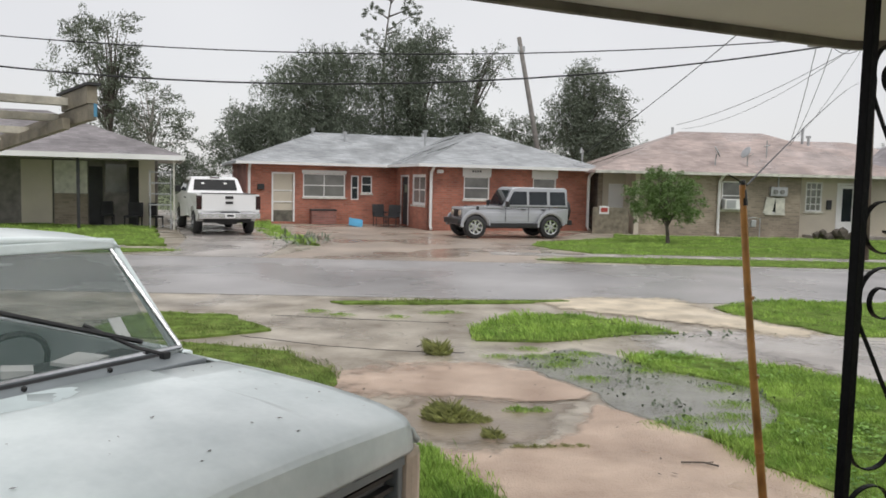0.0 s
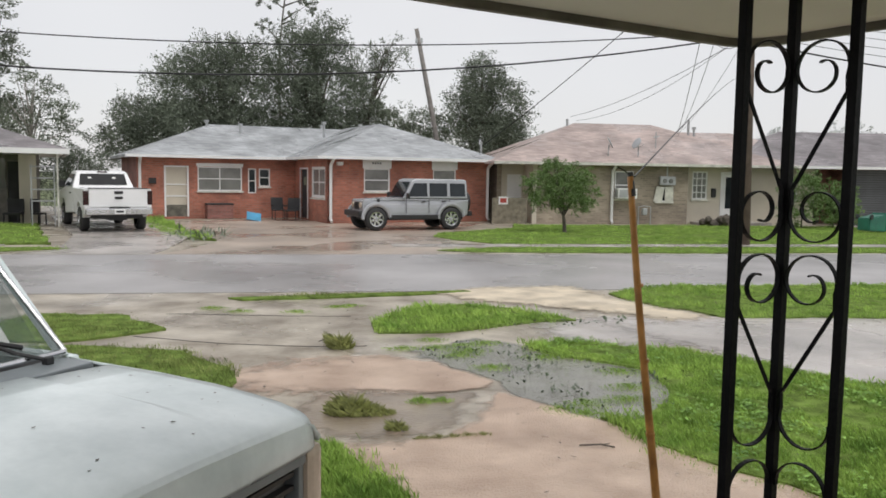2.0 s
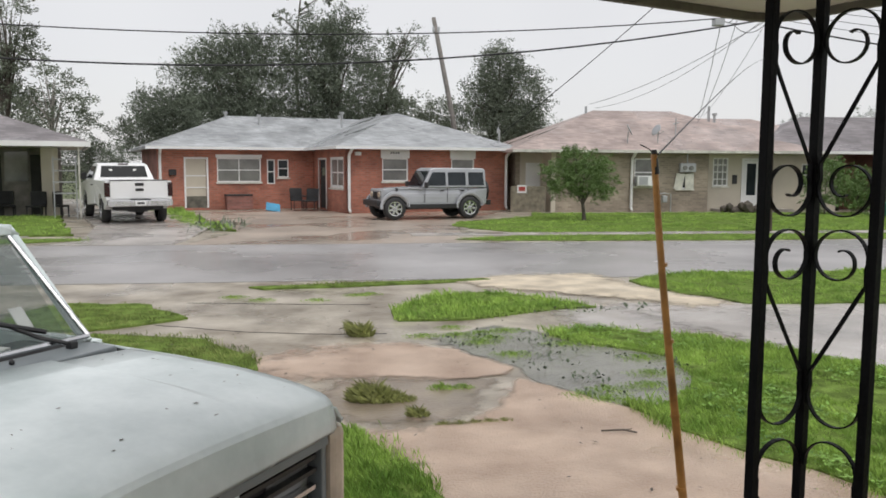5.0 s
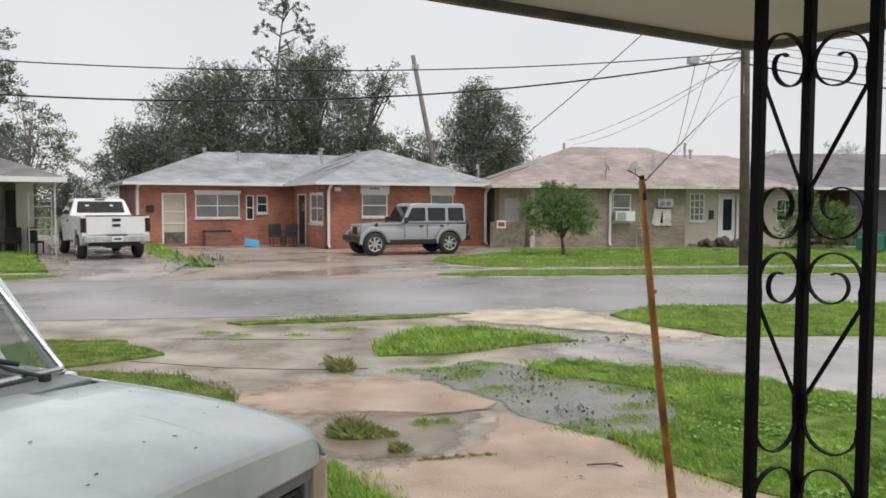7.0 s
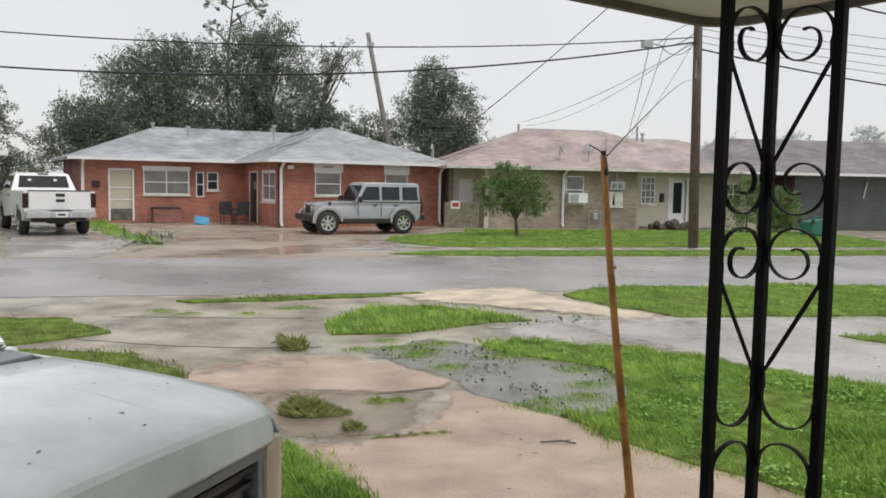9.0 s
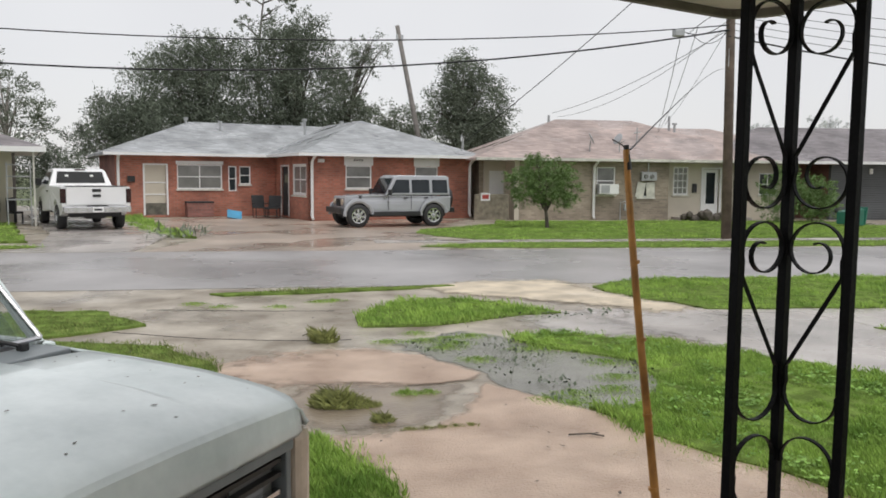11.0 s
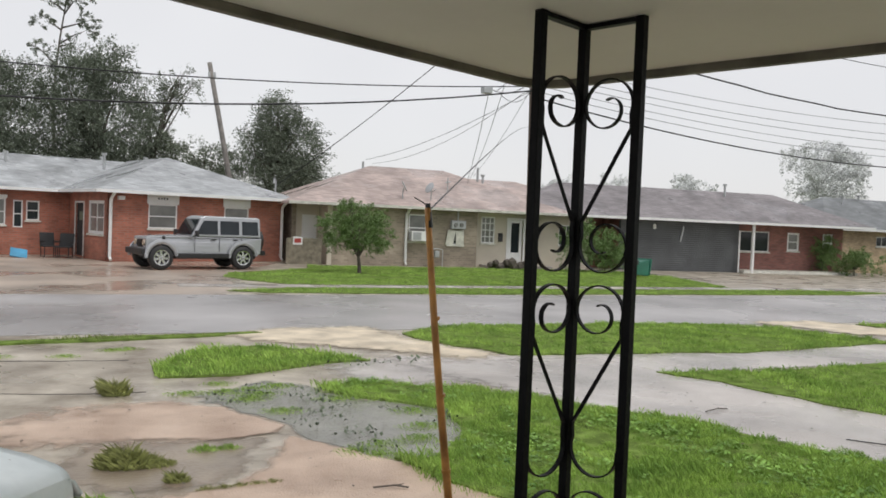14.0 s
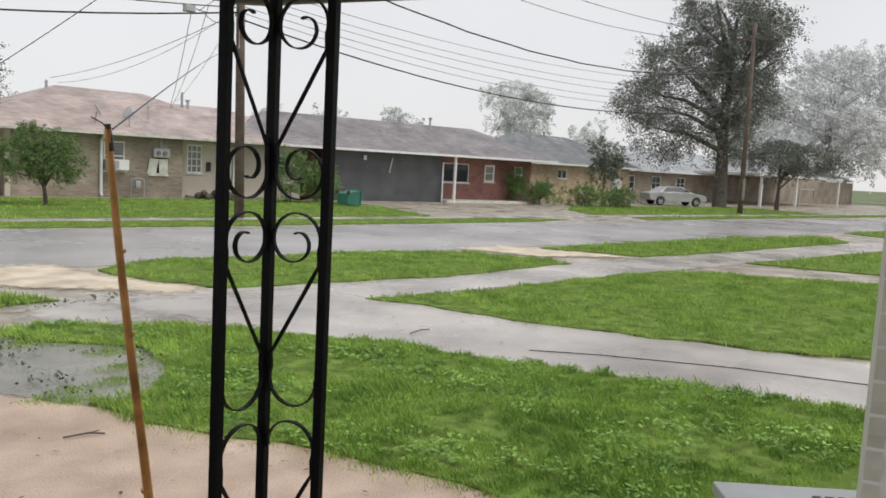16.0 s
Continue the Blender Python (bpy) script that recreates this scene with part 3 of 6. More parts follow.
far_drive = [(-3.2, 20.4), (3.6, 20.4), (4.2, 24.0), (4.6, 27.5), (7.3, 33.5), (-1.5, 37), (-5.4, 33.5), (-2.3, 24.0)]
tagged(part("far_driveway", prism(ragged(far_drive, 0.5, 0.08, None), -0.2, 0.004), M["forecourt"]), "tan wet concrete forecourt of the brick house", "driveway", kind="structure")
far_drive_2 = [(-6.6, 20.4), (-3.4, 20.4), (-3.3, 21.5), (-3.3, 25.5), (-7.4, 36.5), (-10.8, 36.5), (-6.7, 25.5), (-5.9, 21.5)]
bm = prism(far_drive_2, -0.2, 0.0)
for v in bm.verts:
    if v.co.z > -0.1:
        v.co.z = 0.008 + 0.075 * min(1.0, max(0.0, (v.co.y - 21.5) / 4.0))
tagged(part("far_driveway_2", bm, M["concrete"]), "grey wet concrete driveway under the white pickup", "driveway", kind="structure")
puddle_pts = [(1.7, 9.2), (2.6, 9.85), (3.1, 9.2), (3.3, 8.75), (3.65, 8.4), (4.0, 8.0), (3.95, 7.3), (3.75, 6.85), (3.3, 6.35), (2.9, 6.5), (2.5, 7.2), (2.35, 7.8), (2.0, 8.5)]
tagged(fading("puddle", puddle_pts, -0.006, "puddle", lambda x, y: 0.35 if y > 8.6 else 0.1, amp=0.08), "shallow grey rain puddle full of drowned weeds", "puddle", kind="structure")
puddle_2 = [(0.75, 7.5), (2.0, 7.35), (1.75, 6.6), (1.5, 6.25), (0.9, 6.2), (0.3, 6.6)]
tagged(fading("puddle_2", puddle_2, -0.0065, "puddle_mud", lambda x, y: 0.5, amp=0.1), "shallow rain puddle over broken concrete", "puddle", kind="structure")
bm = bmesh.new()
tube(bm, [(7.4, 5.9, 0.006), (7.9, 5.35, 0.007), (8.7, 4.2, 0.007), (9.0, 3.6, 0.007), (9.6, 2.4, 0.007)], 0.005, 5)
for pts in ([(-1.6, 10.3), (-0.4, 9.75), (0.5, 9.55), (1.3, 9.5)], [(-1.5, 11.9), (0.2, 11.6), (1.2, 11.5)]):
    jb = bmesh.new()
    fine = []
    for (xa, ya), (xb, yb) in zip(pts, pts[1:]):
        fine += [(xa + (xb - xa) * i / 8, ya + (yb - ya) * i / 8 + 0.03 * noise.noise(Vector((xa * 3 + i, ya, 2.0))), 0.0) for i in range(8)]
    tube(jb, [(x, y, -0.011) for x, y, z in fine], 0.0055, 5)
    tagged(part("slab_joint", jb, M["dark"]), "dark cracked joint in the wet concrete", "crack", kind="structure")
tagged(part("pavement_crack", bm, M["dark"]), "long dark crack across the wet driveway", "crack", kind="structure")

def lawn_weeds(poly, n, seed):
    """Rosettes of small broad leaves among the grass, in drifts."""
    rng = np.random.default_rng(seed)
    xs, ys = [p[0] for p in poly], [p[1] for p in poly]
    bm = bmesh.new()
    while n:
        x, y = rng.uniform(min(xs), max(xs)), rng.uniform(min(ys), max(ys))
        if not inside(np.array([x]), np.array([y]), poly)[0] or noise.noise(Vector((x * 1.1, y * 1.1, 4.0))) < rng.uniform(-0.15, 0.35):
            continue
        n -= 1
        for _ in range(rng.integers(5, 10)):
            a, s = rng.uniform(0, 6.28), rng.uniform(0.012, 0.03)
            p = Vector((x + 0.04 * rng.normal(), y + 0.04 * rng.normal(), rng.uniform(0.035, 0.075)))
            d = Vector((math.cos(a), math.sin(a), rng.uniform(-0.2, 0.5))) * s
            w = Vector((-math.sin(a), math.cos(a), rng.uniform(-0.3, 0.3))) * s * 0.5
            bm.faces.new([bm.verts.new(v) for v in (p - d, p + w, p + d, p - w)])
    tagged(part("lawn_weeds", bm, M["lawn_weed"]), "small broad-leaved weeds among the lawn grass", "weeds", kind="stuff")


lawn("lawn_street_strip", [(5.45, 13.3), (5.9, 11.9), (6.35, 10.95), (8.4, 10.8), (10.7, 10.6), (14.7, 10.95), (14.4, 12.6), (13.2, 13.9), (10.4, 14.25), (8, 14.2), (6.3, 14.0)], 1700, 0.045, 0.005, "green street-side lawn strip, waterlogged", seed=2)
main_lawn = [(3.1, 9.35), (3.7, 9.5), (4.66, 8.8), (5.87, 7.3), (6.4, 6.5), (6.8, 5.6), (7.3, 4.6), (7.65, 3.8), (8.2, 2.7), (9.3, 0.2), (9.6, -1.2), (5.4, -1.2), (5.3, 0.6), (4.6, 2.4), (4.3, 3.3), (4.1, 4.05), (3.7, 4.9), (3.3, 5.6), (2.95, 6.45), (3.3, 6.4), (3.8, 6.9), (4.0, 7.35), (4.02, 8.0), (3.6, 8.5), (3.3, 8.85)]
lawn("lawn_main", main_lawn, 9000, 0.046, 0.0028, "bright green front lawn, wet and uneven", seed=3, amp=0.07)
lawn_weeds(main_lawn, 1500, 6)
lawn("lawn_side", [(7.8, 9.35), (8.25, 8.2), (8.75, 6.5), (9.4, 5.3), (10.5, 3.5), (12.5, 0.2), (13, -1.2), (22, -1.2), (21.5, 1), (19.8, 4.0), (18.0, 6.6), (16.6, 8.6), (15.5, 9.3), (12.3, 9.3), (9.7, 9.0)], 2000, 0.045, 0.0045, "large green lawn of the house next door", seed=4, amp=0.1)
lawn("lawn_far_side", [(19.3, 9.3), (20.6, 6.6), (24, 0), (60, 0), (60, 9.0), (27, 9.2)], 90, 0.09, 0.012, "green lawn further along the street", seed=5)
lawn("lawn_strip_2", [(17.8, 11.2), (21.9, 11.0), (31, 11.2), (33, 12.6), (28, 13.8), (19.9, 13.6), (16.6, 13.5)], 350, 0.08, 0.009, "green street-side lawn strip, waterlogged", seed=6)
lawn("lawn_strip_3", [(36, 11.2), (70, 11.2), (70, 13.6), (37, 13.6)], 60, 0.09, 0.014, "green street-side lawn strip, waterlogged", seed=7)
lawn("lawn_island", [(1.3, 10.95), (1.45, 10.3), (2.15, 10.15), (3.1, 10.6), (4.3, 11.0), (3.6, 11.75), (2.9, 12.35), (1.9, 12.0)], 2300, 0.07, 0.005, "small grass island in the flooded yard", seed=8)
lawn("lawn_edge", [(-0.6, 12.95), (1.5, 13.3), (3.2, 13.7), (3.1, 13.85), (1.3, 13.6), (-0.8, 13.25)], 700, 0.06, 0.005, "thin line of grass along the street edge", seed=9, amp=0.08, mat_name="grass_worn")
lawn("lawn_left", [(-3.2, 11.9), (-1.95, 11.7), (-1.3, 10.65), (-1.6, 10.4), (-2.3, 10.0), (-3.6, 10.0)], 2200, 0.032, 0.003, "patch of grass beside the parked truck", seed=10, amp=0.15, mat_name="grass_worn")
lawn("lawn_left_2", [(-2.3, 9.8), (-0.9, 9.3), (-0.45, 8.8), (-0.1, 7.95), (-0.4, 7.2), (-1.2, 6.2), (-3.5, 6.5), (-4, 9.0)], 2600, 0.035, 0.003, "patch of grass beside the parked truck", seed=11, amp=0.12, mat_name="grass_worn")
lawn("lawn_nose", [(0.2, 6.1), (0.7, 5.95), (0.9, 5.6), (1.1, 5.1), (1.25, 4.7), (1.2, 4.2), (0.5, 3.6), (-0.8, 4.6), (-0.6, 5.6)], 7000, 0.055, 0.0032, "lush grass in front of the parked truck", seed=12, amp=0.06)
lawn("lawn_far_left", [(-40, 22.9), (-9, 22.9), (-6.6, 23.0), (-9.6, 31.2), (-40, 31.5)], 200, 0.06, 0.009, "green lawn of the house with a carport", seed=13, z=0.06)
lawn("lawn_far_left_strip", [(-40, 20.6), (-7.6, 20.8), (-5.6, 21.8), (-6.2, 22.2), (-40, 22.2)], 150, 0.08, 0.01, "narrow grass strip by the street", seed=14)
lawn("lawn_far_wedge", [(-7.4, 35.2), (-6.0, 35.0), (-4.2, 29), (-2.4, 24.2), (-3.4, 25), (-5.2, 29)], 350, 0.1, 0.009, "unkempt grass wedge between two driveways", seed=15, z=0.07)
lawn("lawn_far_right", [(4.6, 27.8), (4.2, 26.0), (4.9, 24.3), (5.8, 23.3), (22, 23.3), (23.5, 28), (23, 32.6), (8.4, 32.8), (7.9, 30.5)], 300, 0.06, 0.009, "green lawn in front of the tan brick house", seed=16)
lawn("lawn_far_strip", [(3.6, 21.3), (4.6, 20.8), (9, 20.55), (25, 20.6), (28, 21.4), (25, 22.3), (5.5, 22.3)], 300, 0.05, 0.009, "narrow grass strip across the street", seed=17)
lawn("lawn_far_right_2", [(33, 24), (60, 23.4), (60, 30), (40, 30.5), (35, 27)], 90, 0.1, 0.012, "grass in front of the far houses", seed=18)
lawn("lawn_far_strip_2", [(33, 20.8), (75, 20.8), (75, 22.3), (34, 22.3)], 60, 0.09, 0.012, "narrow grass strip across the street", seed=19)


def tuft(x, y, r, h, n, label, dry=True, seed=0):
    n = int(n * 3.6)
    rng = np.random.default_rng(seed + 77)
    a, d = rng.uniform(0, 6.28, n), r * rng.uniform(0, 1, n) ** 0.7
    pts = np.stack([d * np.cos(a), d * np.sin(a) * 0.6, np.full(n, 0.0)], 1)
    me = blades(pts, h * 0.75 * (1.15 - 0.75 * d / r), 0.0016, rng, lean=1.0)
    me.materials.append(M["grass_dry" if dry else "grass"])
    ob = new("grass_tuft", me)
    ob.matrix_world = pose(x, y, -0.01)
    tagged(ob, label, "grass tuft", "tufts in the driveway", kind="stuff")


tuft(0.95, 6.85, 0.24, 0.17, 500, "dry yellow-green grass tuft in the broken driveway", seed=1)
tuft(1.15, 6.8, 0.16, 0.09, 160, "dry yellow-green grass tuft in the broken driveway", seed=11)
tuft(1.27, 6.36, 0.09, 0.1, 160, "small grass tuft in the broken driveway", seed=2)
tuft(0.9, 9.4, 0.14, 0.2, 260, "dry brown grass tuft in the broken driveway", seed=3)
tuft(0.78, 9.7, 0.07, 0.1, 60, "dry brown grass tuft in the broken driveway", seed=4)
for i in range(5):
    tuft(1.45 + 0.12 * i, 6.12 + 0.01 * i, 0.09, 0.045, 60, "line of grass in a slab joint", seed=5 + i)
tuft(1.55, 7.1, 0.14, 0.08, 60, "weeds in the slab joint", False, seed=21)
tuft(1.75, 7.12, 0.12, 0.06, 50, "weeds in the slab joint", False, seed=22)
for i, (x, y) in enumerate(((-0.5, 12.0), (0.9, 12.3), (1.1, 12.4), (0.3, 11.9), (-0.9, 12.3), (2.0, 9.75), (1.6, 9.3), (2.3, 9.4))):
    tuft(x, y, 0.25, 0.05, 90, "sparse grass growing through wet concrete", False, seed=30 + i)
for i, (x, y) in enumerate(((3.0, 6.9), (2.75, 6.75), (3.4, 7.0), (3.6, 7.4), (2.2, 8.9), (2.0, 9.3), (3.1, 8.7), (2.6, 9.5), (3.7, 8.0), (2.45, 8.3), (2.9, 6.6), (2.35, 9.1))):
    tuft(x, y, 0.3, 0.055, 110, "thin grass standing in the puddle", False, seed=60 + i)
wr = np.random.default_rng(5)
bm = bmesh.new()
for i in range(120):
    while True:
        x, y = wr.uniform(1.7, 4.0), wr.uniform(6.4, 9.8)
        if inside(np.array([x]), np.array([y]), puddle_pts)[0] and noise.noise(Vector((x * 1.6, y * 1.6, 9.0))) > -0.12:
            break
    s = wr.uniform(0.02, 0.055)
    for k in range(wr.integers(2, 6)):
        a = wr.uniform(0, 6.28)
        p = Vector((x + 0.05 * wr.normal(), y + 0.05 * wr.normal(), 0.012))
        d = Vector((math.cos(a), math.sin(a), wr.uniform(0.3, 1.6))).normalized() * s
        w = Vector((-d.y, d.x, 0)).normalized() * s * 0.3
        bm.faces.new([bm.verts.new(v) for v in (p, p + d * 0.5 + w, p + d, p + d * 0.5 - w)])
tagged(part("drowned_weeds", bm, M["weed"]), "dark drowned weeds standing out of the puddle", "weeds", kind="stuff")
bm = bmesh.new()
for i in range(70):
    x, y = 4.4 + 0.5 * wr.normal(), 10.7 + 0.16 * wr.normal()
    a, s = wr.uniform(0, 6.28), wr.uniform(0.03, 0.08)
    p = Vector((x, y, 0.02))
    d = Vector((math.cos(a), math.sin(a), wr.uniform(0.2, 1.2))).normalized() * s
    w = Vector((-d.y, d.x, 0)).normalized() * s * 0.35
    bm.faces.new([bm.verts.new(v) for v in (p, p + d * 0.5 + w, p + d, p + d * 0.5 - w)])
tagged(part("wilted_weeds", bm, M["weed"]), "dark broad-leaved weeds at the lawn island's end", "weeds", kind="stuff")
for x, y, a, l in ((2.72, 5.75, -15, 0.16), (7.0, 7.2, 10, 0.22), (0.72, 9.75, 40, 0.1), (6.1, 6.9, 70, 0.16)):
    bm = bmesh.new()
    tube(bm, [(-l, 0, 0.012), (0, 0.02, 0.02), (l * 0.6, -0.01, 0.014)], 0.007, 5)
    tube(bm, [(0, 0.02, 0.018), (l * 0.4, 0.07, 0.014)], 0.004, 5)
    ob = part("twig", bm, M["bark"])
    ob.matrix_world = pose(x, y, 0.006, 0, 0, a)
    tagged(ob, "small broken twig lying on wet concrete", "twig", "storm debris")
lr = np.random.default_rng(8)
bm = bmesh.new()
for i in range(420):
    x, y = lr.uniform(-1.5, 9), lr.uniform(3.2, 13.5)
    s, a = lr.uniform(0.008, 0.028), lr.uniform(0, 6.28)
    p = Vector((x, y, 0.022))
    d, w = Vector((math.cos(a), math.sin(a), 0.15)) * s, Vector((-math.sin(a), math.cos(a), 0.1)) * s * 0.5
    bm.faces.new([bm.verts.new(v) for v in (p - d, p + w, p + d, p - w)])
tagged(part("leaf_litter", bm, M["bark"]), "scattered small leaves washed over the yard", "leaf litter", kind="stuff")

# ---- the porch from which the street is seen: rotated against the street ----
PORCH = pose(1.985, 2.335, 0, 0, 0, 23)  # the corner of the iron post; x runs along the front edge, y out to the street
porch_root = thing("porch_roof", PORCH, "white painted porch ceiling with a grimy rounded eave", "porch roof", kind="structure")
OV = 0.66
out = []
for i in range(9):  # the rounded corner of the eave
    a = radians(90 - 90 * i / 8)
    out.append((OV - 0.16 + 0.16 * math.cos(a), OV - 0.16 + 0.16 * math.sin(a)))
outline = [(-1.95, OV - 0.07), (-1.4, OV - 0.04), (-0.7, OV - 0.01)] + out + [(OV, -1.5), (OV, -6.0), (-1.95, -6.0)]
part("ceiling", prism(outline, 2.52, 2.56), M["soffit"], porch_root)
def grown(d):
    g = []
    for x, y in outline:
        g.append((x + (d if x > 0.4 else (-d if x < -1.9 else 0)), y + (d if y > 0.4 else (-d if y < -5.9 else 0))))
    return g
def band(d0, d1, z0, z1):
    """A moulding that runs round the eave."""
    bm = bmesh.new()
    a, b = grown(d0), grown(d1)
    n = len(a)
    rings = [[bm.verts.new((*p, z)) for p in pts] for pts, z in ((a, z0), (b, z0), (b, z1), (a, z1))]
    for r in range(4):
        for i in range(n):
            bm.faces.new((rings[r][i], rings[r][(i + 1) % n], rings[(r + 1) % 4][(i + 1) % n], rings[(r + 1) % 4][i]))
    bmesh.ops.recalc_face_normals(bm, faces=bm.faces)
    return bm
part("fascia", band(0.002, 0.03, 2.492, 2.66), M["fascia"], porch_root, "grimy painted fascia board")
part("gutter_lip", band(0.032, 0.06, 2.52, 2.6), M["fascia"], porch_root)
part("drip_edge", band(0.062, 0.075, 2.555, 2.64), M["drip"], porch_root, "dark metal drip edge")
part("roof_deck", prism(grown(0.05), 2.68, 2.8), M["shingle_dark"], porch_root)
part("inner_trim", boxes((-1.1, -0.35, -0.75, -0.7, 2.495, 2.518), (-0.4, -0.35, -1.6, -0.75, 2.495, 2.518)), M["dark"], porch_root, "dark attic hatch trim")
tagged(part("porch_floor", moved(boxes((-2.4, 0.35, -4.5, 0.3, -0.2, 0.16)), PORCH), M["concrete"]), "raised concrete porch floor", "floor", kind="structure")
tagged(part("wall_house", moved(boxes((-7, 0.6, -4.7, -4.5, 0, 2.52)), PORCH), M["pale_wall"]), "plain painted house wall behind the porch", "wall", kind="structure")

# wrought-iron corner post: three square bars with scrollwork in the two bays between them
post = thing("iron_post", PORCH, "black wrought-iron corner post with scrollwork", "porch post")
BAY_L, BAY_R = 0.205, 0.185
for bx, by in ((0, 0), (-BAY_L, 0), (0, -BAY_R)):
    part("bar", boxes((bx - 0.013, bx + 0.013, by - 0.013, by + 0.013, 0.16, 2.52), bevel=0.002), M["iron"], post)
    part("bar_foot", boxes((bx - 0.035, bx + 0.035, by - 0.035, by + 0.035, 0.16, 0.17)), M["iron"], post)
part("top_strap", boxes((-BAY_L, 0, -0.012, 0.012, 2.505, 2.518), (-0.012, 0.012, -BAY_R, 0, 2.505, 2.518)), M["iron"], post)


def ribbon(pts):
    """A flat iron strip bent along points (u, z, twist) of a bay; twist 0: on edge, 1: turned flat to the front."""
    bm = bmesh.new()
    n = len(pts)
    rings = []
    for i, (u, z, tw) in enumerate(pts):
        (ua, za, _), (ub, zb, _) = pts[max(i - 1, 0)], pts[min(i + 1, n - 1)]
        d = math.hypot(ub - ua, zb - za) or 1
        thick, width = 0.004 + 0.007 * tw, 0.014 - 0.0095 * tw
        nu, nz = -(zb - za) / d * thick / 2, (ub - ua) / d * thick / 2
        rings.append([bm.verts.new((u + s * nu, w * width / 2, z + s * nz)) for s, w in ((1, 1), (1, -1), (-1, -1), (-1, 1))])
    for a, b in zip(rings, rings[1:]):
        for k in range(4):
            bm.faces.new((a[k], a[(k + 1) % 4], b[(k + 1) % 4], b[k]))
    bm.faces.new(rings[0][::-1])
    bm.faces.new(rings[-1])
    bmesh.ops.recalc_face_normals(bm, faces=bm.faces)
    return bm


def half_scroll(w, end):
    """Half of an S-scroll below its middle: a twisted leg to the corner bar, a loop underneath and, for a large end angle, an inward curl."""
    pts = [(w * (0.5 - 0.4 * f), -0.13 * f, min(1.0, (1 - f) * 4)) for f in (0, 0.15, 0.3, 0.45, 0.6, 0.75, 0.85, 0.93, 1.0)]
    a = 160
    while a <= end:
        k = 1.0 if a < 360 else 1.0 - 0.8 * ((a - 360) / 270) ** 1.4
        pts.append((w * 0.5 + 0.01 * (1 - k) + (w * 0.5 - 0.016) * k * math.cos(radians(a)), -0.197 + 0.074 * k * math.sin(radians(a)), 0.0))
        a += 13
    return pts


def iron_bay(m, w):
    for zc, up, down in ((2.087, 640, 640), (1.508, 640, 376), (0.92, 376, 376), (0.4, 250, 200)):
        top = [(w - u, zc - z, tw) for u, z, tw in half_scroll(w, up)]
        low = [(u, zc + z, tw) for u, z, tw in half_scroll(w, down)]
        part("scroll", moved(ribbon(top[:0:-1] + low), m), M["iron"], post)


iron_bay(pose(0, 0, 0, 0, 0, 180), BAY_L)
iron_bay(pose(0, 0, 0, 0, 0, -90), BAY_R)

# bamboo prop with a wire on its tip
bam = thing("bamboo_pole", pose(0, 0, 0), "tan bamboo pole propping up a loose cable", "bamboo pole")
A0, A1 = Vector((2.02, 3.0, 0.0)), Vector((1.78, 2.977, 1.99))
bm = bmesh.new()
pts, n = [], 60
for i in range(n + 1):
    pts.append(A0.lerp(A1, i / n) + Vector((0.006 * math.sin(i * 0.1), 0, 0)))
tube(bm, pts, 0.0185, 10, 0.0115)
part("cane", bm, M["bamboo"], bam, smooth=True)
for f in (0.1, 0.24, 0.38, 0.52, 0.66, 0.8):
    bm = bmesh.new()
    p, q = A0.lerp(A1, f), A0.lerp(A1, f + 0.006)
    tube(bm, [p, q], 0.021 - 0.007 * f, 10)
    part("node", bm, M["bamboo"], bam)
bm = bmesh.new()
tube(bm, [A0.lerp(A1, 0.965), A0.lerp(A1, 1.008)], 0.0135, 10, 0.009)
part("taped_tip", bm, M["tape"], bam, "black taped tip")
bm = bmesh.new()
tube(bm, [A1, A1 + Vector((-0.02, 0, 0.018)), A1 + Vector((-0.05, 0.01, 0.035))], 0.0022, 5)
part("wire_fork", bm, M["tape"], bam)

# grey cabinet and white corner post near the right edge of the porch
cab = thing("appliance", pose(3.31, 1.17, 0, 0, 0, -45), "grey metal appliance cabinet with a slotted top", "appliance")
part("body", boxes((-0.32, 0.32, -0.3, 0.3, 0.05, 0.88), bevel=0.012), M["grey_metal"], cab)
part("top", boxes((-0.335, 0.335, -0.315, 0.315, 0.882, 0.92), bevel=0.01), M["grey_metal"], cab)
for i in range(8):
    part("slot", boxes((-0.04 + i * 0.042, -0.015 + i * 0.042, 0.08, 0.22, 0.921, 0.926)), M["black"], cab)
for sx in (-0.28, 0.28):
    for sy in (-0.26, 0.26):
        part("foot", boxes((sx - 0.03, sx + 0.03, sy - 0.03, sy + 0.03, 0, 0.05)), M["black"], cab)
wp = thing("white_post", pose(2.262, 0.79, 0, 0, 0, 23), "white metal porch post with a scalloped edge", "porch post")
part("shaft", boxes((0, 0.09, -0.045, 0.045, 0.0, 2.52)), M["white"], wp)
for i in range(38):
    bm = side_prism([(-0.014, 0), (0.0, 0.026), (0.0, -0.026)], 0.02, 0.046)
    part("scallop", moved(bm, pose(-0.001, 0, 0.3 + i * 0.058)), M["white_dirty"], wp)

# timber awning corner at the left
def beam(a, b, w, h):
    """A squared timber from a to b: w wide and h high."""
    a, b = Vector(a), Vector(b)
    m = Matrix.Translation(a) @ (b - a).to_track_quat("X", "Z").to_matrix().to_4x4()
    return moved(boxes((0, (b - a).length, -w / 2, w / 2, 0, h)), m)


